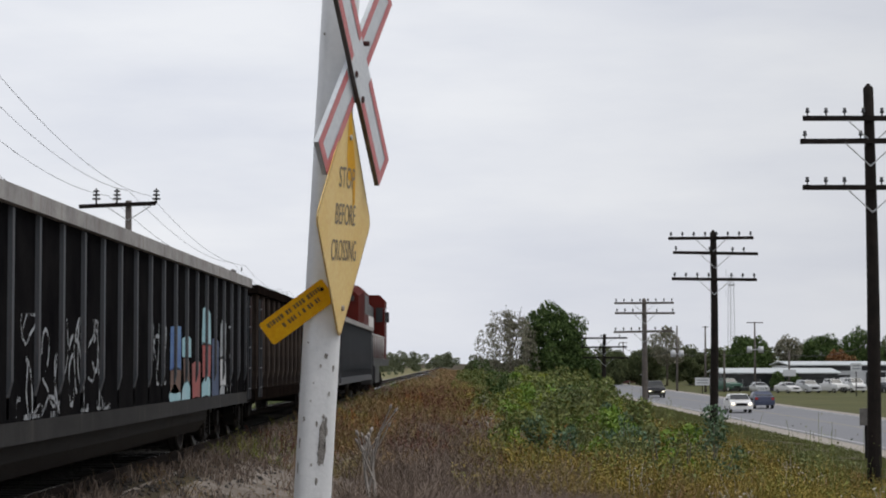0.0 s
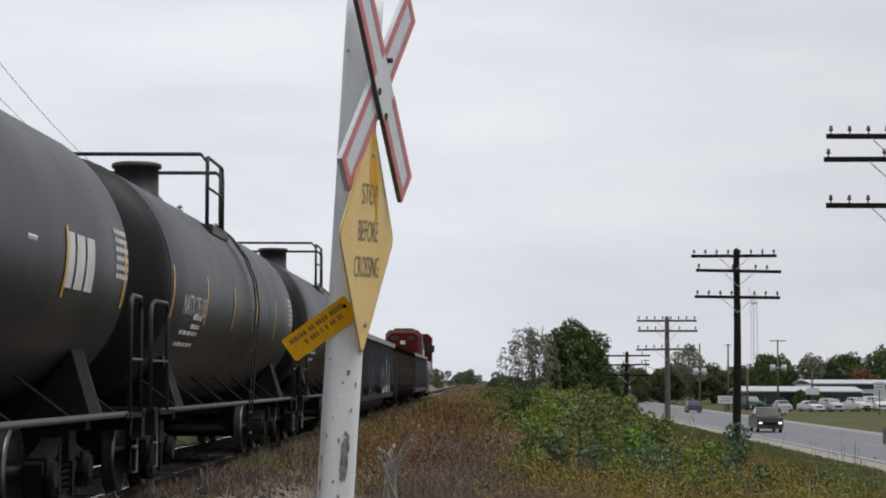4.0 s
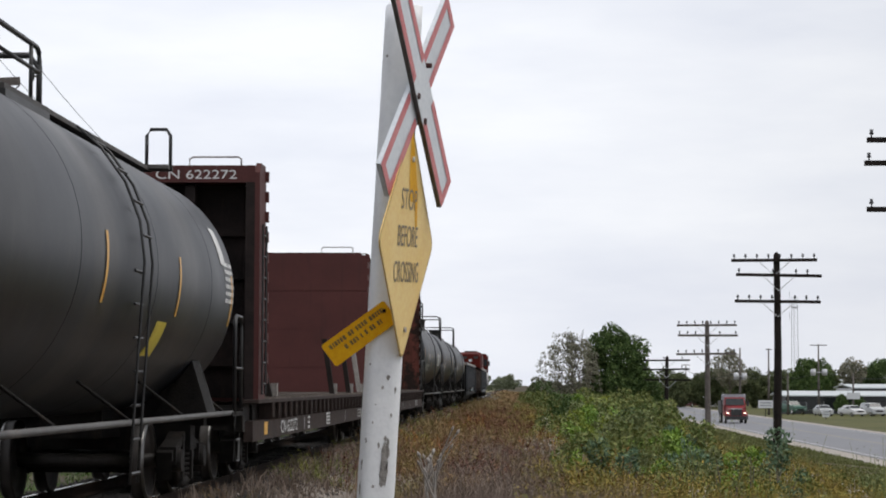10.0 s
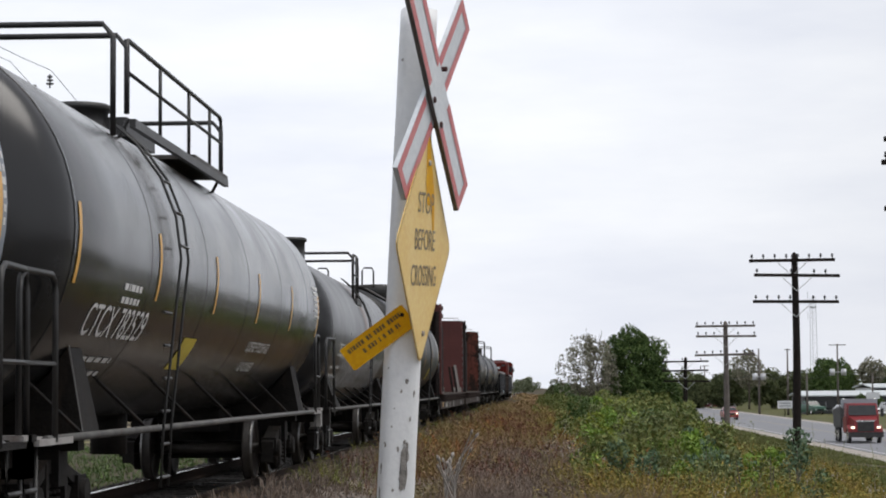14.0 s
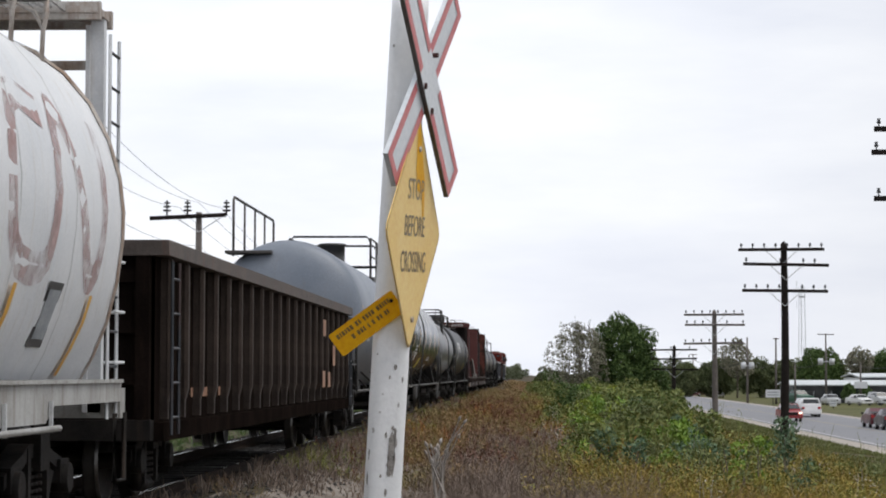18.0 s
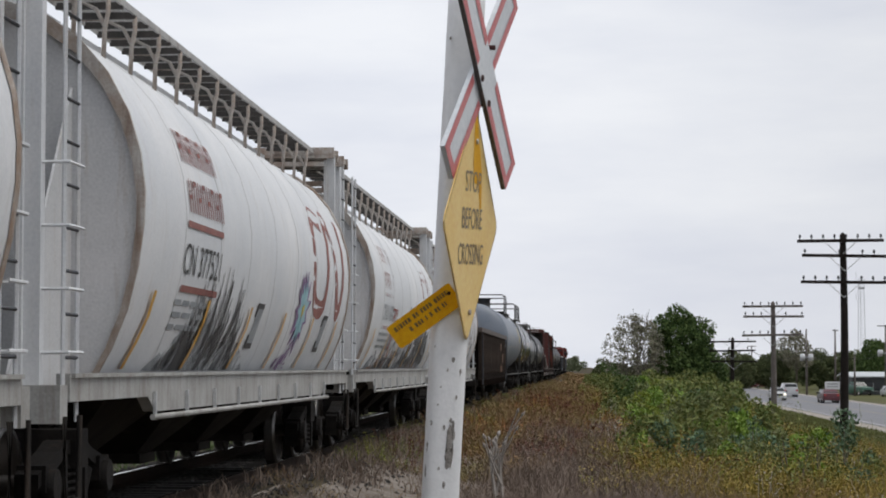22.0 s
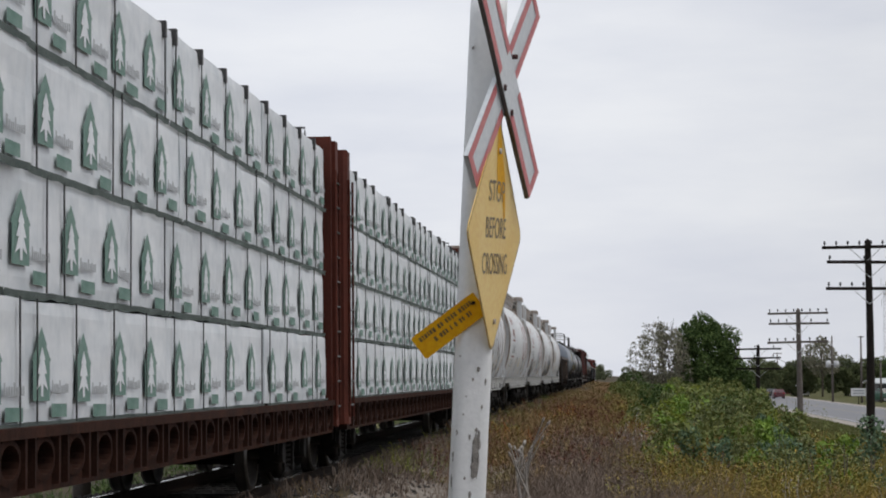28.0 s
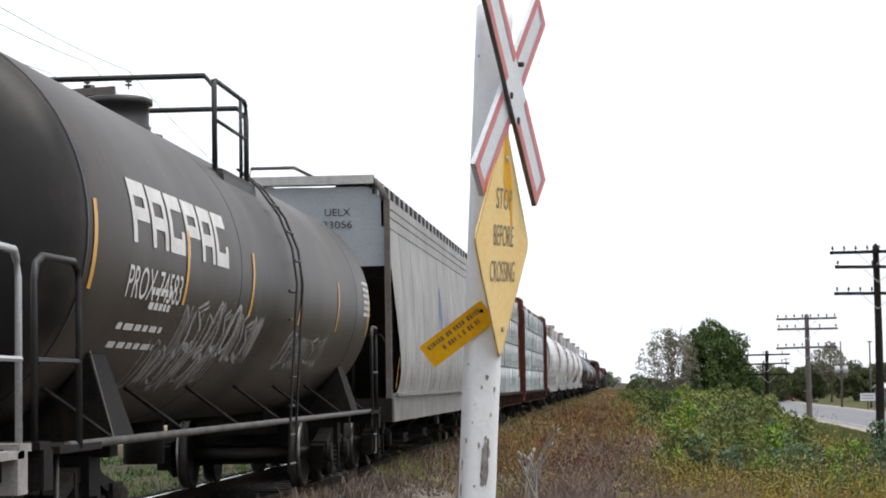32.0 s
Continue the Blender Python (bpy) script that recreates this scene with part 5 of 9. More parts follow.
def cylinder_hopper(label, front, length, number, seed, mark="full", graffiti=None, patch=False, faded=False):
    rg = random.Random(seed)
    car = railcar("covered_hopper_car", label, "hopper car", front - length / 2, "pale hopper cars of the freight train")
    L = length / 2
    B = L - 1.15
    full = HOP + [(-x, z) for x, z in HOP[-2::-1]]
    g = Geo()
    n = 24
    front_end, rear_end = L - 0.8, L - 2.3
    g.loft([[(x, -rear_end + (front_end + rear_end) * k / n, z) for x, z in full] for k in range(n + 1)], False, False, True)
    body = part("body_side", g, hop_white, car, "streaked pale grey rounded body")
    for k in range(1, 8):
        y = -rear_end + (front_end + rear_end) * k / 8
        g = Geo()
        g.loft([[(x * q + (0.002 if x > 0 else -0.002), y + d, z * 1.0 + (q - 1) * 2) for x, z in full] for d, q in ((-0.02, 0.998), (-0.012, 1.0016), (0.012, 1.0016), (0.02, 0.998))], False, False, True)
        part("seam", g, seam_grey, body)
    for s in (1, -1):
        g = Geo()
        E = front_end if s > 0 else rear_end
        y = s * E
        c = len(full)
        g.add([(x, y, z) for x, z in full] + [(0, y, 1.28)], [tuple(range(c)) if s > 0 else tuple(range(c))[::-1]])
        part("end_sheet", g, hop_end, car)
        g = Geo()
        rim = [[(x * k2, y + s * dy, 1.28 + (z - 1.28) * k2) for x, z in full] for k2, dy in ((1.004, -0.03), (1.012, 0.0), (1.012, 0.05), (0.97, 0.05))]
        g.loft(rim, False, False, False)
        part("end_flange", g, rust_edge, car)
        g = Geo()
        for x in (-0.6, 0.6):
            g.tube([(x, y, 3.0), (x, s * (L - 0.2), 1.2)], 0.05, 6)
        part("end_brace", g, hop_end, car)
        for x in (-1.0, 1.0):
            part("end_gusset", Geo().add([(x, s * (E + 0.05), 3.6), (x, s * (L - 0.3), 1.2), (x, s * (E + 0.05), 1.2), (x + 0.02, s * (E + 0.05), 3.6), (x + 0.02, s * (L - 0.3), 1.2), (x + 0.02, s * (E + 0.05), 1.2)], [(0, 1, 2), (3, 5, 4), (0, 3, 4, 1)]), hop_end, car)
        for x in (-1.5, 1.5):
            for z in (1.45, 1.9, 2.35, 2.8):
                part("grab_iron", Geo().tube([(x * 0.84, s * (L - 0.16), z), (x, s * (L - 0.16), z), (x, s * (L - 0.62), z)], 0.014, 5), hop_white, car)
        for x in (-1.25, 1.25):
            g = Geo()
            g.box(x - 0.06, x + 0.06, s * (L - 0.18) - 0.06, s * (L - 0.18) + 0.06, 1.0, 4.56)
            g.box(x - 0.1, x - 0.06, s * (L - 0.18) - 0.1, s * (L - 0.18) + 0.1, 1.0, 4.5)
            part("end_post", g, hop_white, car)
            add_ladder("end_ladder", 3.4, 11, 0.42, hop_white, car, pose(x * 1.16, s * (L - 0.45), 0.95))
        g = Geo()
        g.box(-1.32, 1.32, s * (L - 0.3) - 0.3, s * (L - 0.3) + 0.3, 4.56, 4.62)
        for yy in (s * (L - 0.02), s * (L - 0.55)):
            g.box(-1.34, 1.34, yy - 0.04, yy + 0.04, 4.5, 4.66)
        g.box(-1.3, 1.3, s * (L - 0.2) - 0.03, s * (L - 0.2) + 0.03, 4.1, 4.18)
        part("end_walkway", g, rust_edge, car, "rusty end walkway")
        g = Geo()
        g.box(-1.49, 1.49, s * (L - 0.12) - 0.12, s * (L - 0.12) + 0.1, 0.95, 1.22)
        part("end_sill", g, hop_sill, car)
        for x in (-1.5, 1.5):
            g = Geo()
            g.tube([(x, s * (L - 0.1), 1.0), (x, s * (L - 0.1), 0.4), (x, s * (L - 0.55), 0.4), (x, s * (L - 0.55), 1.0)], 0.025)
            part("step", g, dark_steel, car)
        part("brake_wheel", wheel_ring_mesh(), black_steel, car, "", pose(-0.6, s * (L - 0.02), 2.2)) if s < 0 else None
    for s in (1, -1):
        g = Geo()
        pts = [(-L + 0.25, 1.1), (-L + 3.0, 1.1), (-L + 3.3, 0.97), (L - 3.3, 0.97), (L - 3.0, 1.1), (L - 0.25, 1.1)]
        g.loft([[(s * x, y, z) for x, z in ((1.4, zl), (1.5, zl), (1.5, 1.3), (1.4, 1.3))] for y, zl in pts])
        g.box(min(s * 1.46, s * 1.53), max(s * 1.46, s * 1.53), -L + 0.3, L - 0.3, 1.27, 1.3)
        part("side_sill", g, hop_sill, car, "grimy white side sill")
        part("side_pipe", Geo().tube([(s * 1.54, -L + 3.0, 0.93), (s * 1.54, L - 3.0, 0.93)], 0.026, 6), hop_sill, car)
        for k in range(9):
            y = -L + 3.2 + (2 * L - 6.4) * k / 8
            part("pipe_hanger", Geo().box(s * 1.52 - 0.014, s * 1.52 + 0.014, y - 0.014, y + 0.014, 0.9, 1.14), seam_grey, car)
    part("running_board", board_mesh(round(L - 0.5, 2)), grate, car, "galvanised grating walkway")
    nb = 15
    for k in range(nb):
        for rz in (0, 180):
            part("board_bracket", board_bracket_mesh(), hop_white if k % 3 else rust_edge, car, "", pose(0, -L + 1.3 + (2 * L - 2.6) * k / (nb - 1), 0, 0, 0, rz))
    for k in range(2 * nb - 1):
        for rz in (0, 180):
            part("board_beam", board_beam_mesh(), rust_edge if k % 4 else dark_grate, car, "", pose(0, -L + 1.3 + (2 * L - 2.6) * k / (2 * nb - 2), 0, 0, 0, rz))
    for k in range(5):
        part("roof_hatch", Geo().box(-0.4, 0.4, -1.5, 1.5, 4.28, 4.47), hop_white, car, "", pose(0, -B + 1.7 + (2 * B - 3.4) * k / 4, 0))
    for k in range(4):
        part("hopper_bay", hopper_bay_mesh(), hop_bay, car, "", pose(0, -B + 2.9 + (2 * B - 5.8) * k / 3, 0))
    part("centre_sill", Geo().box(-0.3, 0.3, -L, L, 0.75, 1.2), dark_steel, car)
    wrap = prof_side(HOP)
    red = letter_red if not faded else faded_pink
    if mark:
        g = Geo()
        c = B - 3.85
        path = [(c + 1.38, 3.3), (c + 0.28, 3.42), (c + 0.12, 2.2), (c + 1.38, 2.06), (c + 1.62, 2.5), (c + 1.71, 3.2), (c + 1.95, 3.46), (c + 2.27, 3.2), (c + 2.78, 2.3), (c + 3.10, 2.06), (c + 3.39, 2.3), (c + 3.49, 3.46)]
        for _ in range(2):
            path = [path[0]] + [(p[0] * a + q[0] * b, p[1] * a + q[1] * b) for p, q in zip(path, path[1:]) for a, b in ((0.75, 0.25), (0.25, 0.75))] + [path[-1]]
        laid(g, ribbon(path, 0.25), prof_side(HOP, 0.006))
        part("company_mark", g, red, car, "faded red ribbon-shaped company mark")
        g = Geo()
        if mark == "full":
            for k in range(8):
                for v in (3.2, 2.74):
                    a, w = -B + 3.2 + 0.235 * k, 0.17
                    laid(g, rect(a, a + 0.045, 0, 0.3, 3), wrap, 0, v)
                    laid(g, rect(a + w - 0.045, a + w, 0, 0.3, 3), wrap, 0, v)
                    laid(g, rect(a, a + w, 0.255 if k % 2 else 0.12, 0.3 if k % 2 else 0.165, 1), wrap, 0, v)
            laid(g, rect(0, 1.9, 0, 0.06, 1), wrap, -B + 3.1, 2.6)
            laid(g, rect(0, 1.9, 0, 0.06, 1), wrap, -B + 3.1, 2.02)
        part("word_mark", g, red, car, "faded red word mark in blocks") if mark == "full" else None
        g = Geo()
        laid(g, text_mesh(number, 0.4, 4, 1.9) if not patch else rect(-0.7, 0.7, -0.62, -0.56, 1), wrap, -B + 4.05, 2.18)
        part("car_number" if not patch else "painted_line", g, print_grey if faded else letter_black, car, "stencilled number")
    g = Geo()
    bars(g, wrap, -B + 3.0, 1.9, 3, 1.7, 0.05, 0.11, rg)
    part("stencil_text", g, print_grey, car)["kind"] = "stuff"
    for u in (-0.3, B - 2.3):
        gq = Geo()
        laid(gq, ([(0, 0), (0.5, 0), (0.62, 0.5), (0.12, 0.5)], [(0, 1, 2, 3)]), wrap, u, 1.55)
        part("data_panel", gq, spray_dark, car, "dark data panel")
        gq = Geo()
        laid(gq, ([(0.07, 0.06), (0.45, 0.06), (0.54, 0.44), (0.16, 0.44)], [(0, 1, 2, 3)]), prof_side(HOP, 0.018), u, 1.55)
        part("data_plate", gq, print_grey, car)
    g = Geo()
    laid(g, ([(0, 0), (0.11, 0), (0.17, 0.22), (0.24, 0.44), (0.29, 0.66), (0.18, 0.66), (0.13, 0.44), (0.06, 0.22)], [(0, 1, 2, 7), (7, 2, 3, 6), (6, 3, 4, 5)]), prof_side(HOP, 0.03), 0, 1.33)
    rs = g.mesh("reflector_strip")
    for k in range(6):
        part("reflector_strip", rs, reflector, car, "yellow reflector strip" if k == 0 else "", pose(0, -B + 1.75 + (2 * B - 2.65) * k / 5, 0))
    if graffiti:
        for i, (mat, cnt, lo, hi, z0, z1, w, size) in enumerate(graffiti):
            g = Geo()
            for q in ([blot(rg, lo, hi, z0, z1)] if size > 1.5 else strokes(rg, cnt, lo, hi, z0, z1, w) if size > 0.9 else squiggles(rg, cnt, lo, hi, z0, z1, w, size)):
                laid(g, q, prof_side(HOP, 0.006 + 0.003 * i))
            part("graffiti", g, mat, car, "brushed-out spray paint" if size > 0.9 else "sprayed scrawl")["kind"] = "stuff"
    if number == "CN 377521":
        c, v = 3.45, 2.05
        for mat, n, r0, r1, off in ((spray_purple, 26, 0.5, 0.85, 0.014), (spray_teal, 22, 0.38, 0.6, 0.018), (patch_yellow, 7, 0.1, 0.16, 0.022)):
            pts = [(math.cos(k * 2 * math.pi / n) * (r1 if k % 2 else r0) * rg.uniform(0.85, 1.1) * 0.8, math.sin(k * 2 * math.pi / n) * (r1 if k % 2 else r0) * rg.uniform(0.85, 1.1) * 0.7) for k in range(n)]
            g = Geo()
            laid(g, ([(0, 0)] + pts, [(0, k + 1, (k + 1) % n + 1) for k in range(n)]), prof_side(HOP, off), c, v)
            part("graffiti_burst", g, mat, car, "sprayed star burst")
    if patch:
        g = Geo()
        laid(g, rect(-5.5, -3.5, 2.08, 2.78, 5), prof_side(HOP, 0.016))
        laid(g, rect(-5.2, -4.5, 1.72, 1.98, 3), prof_side(HOP, 0.016))
        part("primer_patch", g, patch_tan, car, "tan primer patch over old lettering")
    for s in (1, -1):
        add_truck(car, s * (L - 1.95))
    add_couplers(car, L)
    return car


@shared
def package_mesh(length, k):
    """A wrapped stack of boards: rounded edges, creased sides."""
    r = random.Random(50 + k)
    g = Geo()
    ny, nz = 34, 9
    L, h, d = length / 2, 0.8, 1.38
    off = [r.uniform(0, 90) for _ in range(3)]
    rings = []
    for j in range(ny + 1):
        y = -L + 2 * L * j / ny
        e = min(j, ny - j) / ny
        pull = 0.02 * math.exp(-e * 40)
        ring = []
        for i in range(nz + 1):
            z = h * i / nz
            ez = min(i, nz - i) / nz
            x = 0.012 * noise.noise(Vector((off[0], y * 1.2, z * 3.0))) + 0.007 * noise.noise(Vector((off[1], y * 5.0, z * 4.0)))
            x -= 0.008 * math.exp(-ez * 40) + pull * 0.5
            zz = z + (0.012 * noise.noise(Vector((off[2], y * 1.6, i))) if i in (0, nz) else 0)
            ring.append((d + x, y, zz + 0.01))
        ring += [(0.06, y, h), (0.06, y, 0.01)]
        rings.append(ring)
    g.loft(rings, True, True, False)
    return g.mesh("lumber_package")


PANEL = 1.17


@shared
def print_mesh():
    """A plain upright block with a stepped point."""
    x, b = 1.402, 0.15
    o = [(0.21, 0), (0.21, 0.26), (0.24, 0.27), (0.12, 0.36), (0.14, 0.37), (0.0, 0.49)]
    o = o + [(-u, v) for u, v in o[-2::-1]]
    return Geo().add([(x, u, b + v) for u, v in o], [tuple(range(len(o)))]).mesh("tree_print")


@shared
def pale_print_mesh():
    x, b = 1.407, 0.18
    o = [(0.03, 0), (0.03, 0.08), (0.15, 0.04), (0.06, 0.15), (0.12, 0.15), (0.05, 0.24), (0.08, 0.24), (0.0, 0.33)]
    o = o + [(-u, v) for u, v in o[-2::-1]]
    return Geo().add([(x, u, b + v) for u, v in o], [tuple(range(len(o)))]).mesh("pale_print")


@shared
def word_print_mesh(k):
    """Words that stay unread: small grey bars on one backing line."""
    r = random.Random(90 + k)
    g, x, a = Geo(), 1.402, 0.27
    for q in range(9):
        w = r.uniform(0.03, 0.05)
        h = 0.085 if q in (0, 4) else r.uniform(0.045, 0.065)
        g.add([(x, a, 0.2), (x, a + w, 0.2), (x, a + w, 0.2 + h), (x, a, 0.2 + h)], [(0, 1, 2, 3)])
        a += w + 0.012
    return g.mesh("word_print")


@shared
def bar_print_mesh(k):
    r = random.Random(120 + k)
    x, a, w = 1.402, 0.3 + r.uniform(-0.05, 0.05), r.uniform(0.34, 0.46)
    return Geo().add([(x, a, 0.04), (x, a + w, 0.035), (x, a + w, 0.125), (x, a, 0.13)], [(0, 1, 2, 3)]).mesh("bar_print")


@shared
def strap_mesh():
    g = Geo()
    g.box(1.398, 1.408, -0.008, 0.008, 0.0, 0.82)
    return g.mesh("strap")


@shared
def corner_mesh():
    g = Geo()
    g.box(1.33, 1.412, -0.03, 0.035, 0.7, 0.84)
    return g.mesh("corner_protector")


@shared
def hem_mesh(length, k):
    r = random.Random(33 + k)
    g = Geo()
    n = 26
    vs = []
    for j in range(n + 1):
        y = -length / 2 + length * j / n
        d = r.uniform(0.0, 0.04)
        vs += [(1.405, y, 0.02 - d * 0.2), (1.395, y, -0.02 - d * 0.6)]
    g.add(vs, [(2 * j, 2 * j + 2, 2 * j + 3, 2 * j + 1) for j in range(n)])
    return g.mesh("torn_hem")


def centerbeam(label, front, rear, seed):
    rg = random.Random(seed)
    car = railcar("centerbeam_flat_car", label, "flat car", (front + rear) / 2, "lumber flat cars of the freight train")
    L = (front - rear) / 2
    for s in (1, -1):
        g = Geo()
        g.box(min(s * 1.38, s * 1.5), max(s * 1.38, s * 1.5), -L, L, 0.98, 1.05)
        g.box(min(s * 1.34, s * 1.44), max(s * 1.34, s * 1.44), -L, L, 0.62, 0.72)
        part("side_sill", g, sill_brown, car, "grimy oxide red side sill")
        n = 30
        for k in range(n):
            y = -L + 0.6 + (2 * L - 1.2) * k / (n - 1)
            part("sill_gusset", gusset_mesh(), sill_brown, car, "", pose(0, y, 0, 0, 0, 0 if s > 0 else 180))
        g = Geo()
        g.box(-1.45, 1.45, min(s * L, s * (L - 0.12)), max(s * L, s * (L - 0.12)), 0.7, 4.55)
        part("end_bulkhead", g, red_brown, car, "oxide red end bulkhead")
        for x in (-1.33, -0.5, 0.5, 1.33):
            w, dp = (0.17, 0.34) if abs(x) > 1 else (0.08, 0.2)
            ring = [(x - w, 0), (x + w, 0), (x + w, dp * 0.75), (x + w * 0.7, dp), (x - w * 0.7, dp), (x - w, dp * 0.75)]
            part("bulkhead_post", Geo().loft([[(u, s * (L + v), z) for u, v in ring] for z in (0.7, 4.5)]), red_brown, car)
        for z in (1.3, 2.2, 3.1, 4.0):
            part("cross_channel", Geo().box(-1.15, 1.15, min(s * L, s * (L + 0.1)), max(s * L, s * (L + 0.1)), z - 0.1, z + 0.1), sill_brown, car)
        g = Geo()
        g.tube([(0.4, s * (L - 0.06), 4.55), (0.4, s * (L - 0.06), 4.68), (1.1, s * (L - 0.06), 4.68), (1.1, s * (L - 0.06), 4.55)], 0.015)
        part("top_grab", g, dark_steel, car)
        add_ladder("ladder", 3.3, 10, 0.4, red_brown, car, pose(1.52, s * (L + 0.05), 0.8))
    g = Geo()
    g.box(-1.35, 1.35, -L, L, 0.97, 1.04)
    g.box(-0.35, 0.35, -L, L, 0.5, 0.98)
    part("deck", g, dark_steel, car)
    g = Geo()
    g.box(-0.05, 0.05, -L, L, 4.2, 4.5)
    for k in range(12):
        y = -L + 1 + (2 * L - 2) * k / 11
        g.box(-0.05, 0.05, y - 0.1, y + 0.1, 1.0, 4.4)
    part("centre_beam", g, red_brown, car)
    lens = [4.7, 4.7, 4.2, 4.7, 4.7]
    scale = (2 * L - 0.5) / sum(lens)
    for tier in range(4):
        y = -L + 0.25
        order = lens[:]
        rg.shuffle(order)
        for q, ln in enumerate(order):
            ln = round(ln * scale, 3)
            k = rg.randint(0, 3)
            for s in (1, -1):
                lum = part("lumber_package", package_mesh(round(ln - 0.03, 3), k), wrap_white, car, "white printed lumber wrap" if tier + q == 0 else "",
                           pose(s * rg.uniform(-0.015, 0.02), y + ln / 2, 1.06 + 0.82 * tier + (0.03 if tier else 0), 0, 0, 0 if s > 0 else 180))
                if s > 0:
                    part("torn_hem", hem_mesh(round(ln - 0.03, 3), rg.randint(0, 5)), wrap_dark, lum, "dark ragged hem of the wrap")
                    n = max(2, round((ln - 0.03) / PANEL))
                    for j in range(n):
                        step = (ln - 0.03) / n
                        at = -(ln - 0.03) / 2 + step * (j + 0.3) + rg.uniform(-0.04, 0.04)
                        lift = rg.uniform(-0.02, 0.03)
                        v = rg.randint(0, 3)
                        part("tree_print", print_mesh(), print_green, lum, "", pose(0, at, lift))
                        part("pale_print", pale_print_mesh(), wrap_white, lum, "", pose(0, at, lift))
                        part("word_print", word_print_mesh(v), print_faint, lum, "", pose(0, at, lift))["kind"] = "stuff"
                        part("bar_print", bar_print_mesh(v), print_green, lum, "", pose(0, at, lift))
                        yy = -(ln - 0.03) / 2 + step * (j + 0.15 + 0.7 * (rg.random() < 0.25)) + rg.uniform(-0.05, 0.05)
                        part("strap", strap_mesh(), letter_black, lum, "", pose(0, yy, 0, rg.uniform(-0.9, 0.9)))
                        if tier == 3:
                            part("corner_protector", corner_mesh(), letter_black, lum, "", pose(0, yy, 0))
            y += ln
    for s in (1, -1):
        add_truck(car, s * (L - 1.9))
    add_couplers(car, L + 0.3)
    return car


@shared
def gusset_mesh():
    g = Geo()
    for y in (-0.3, 0.3):
        g.box(1.3, 1.49, y - 0.025, y + 0.025, 0.66, 1.0)
    rim = [(0.3 * math.cos(a * math.pi / 8), 0.84 + 0.15 * math.sin(a * math.pi / 8)) for a in range(16)]
    hole = [(0.21 * math.cos(a * math.pi / 8), 0.84 + 0.11 * math.sin(a * math.pi / 8)) for a in range(16)]
    g.loft([[(1.46, u, z) for u, z in rim], [(1.47, u, z) for u, z in hole], [(1.32, u, z) for u, z in hole]], True, False)
    return g.mesh("sill_gusset")


FLARE = [(1.49, 1.2), (1.54, 1.35), (1.57, 1.55), (1.58, 1.8), (1.58, 2.1), (1.575, 2.4), (1.565, 2.7), (1.55, 3.05), (1.525, 3.4), (1.505, 3.65), (1.485, 3.9)]


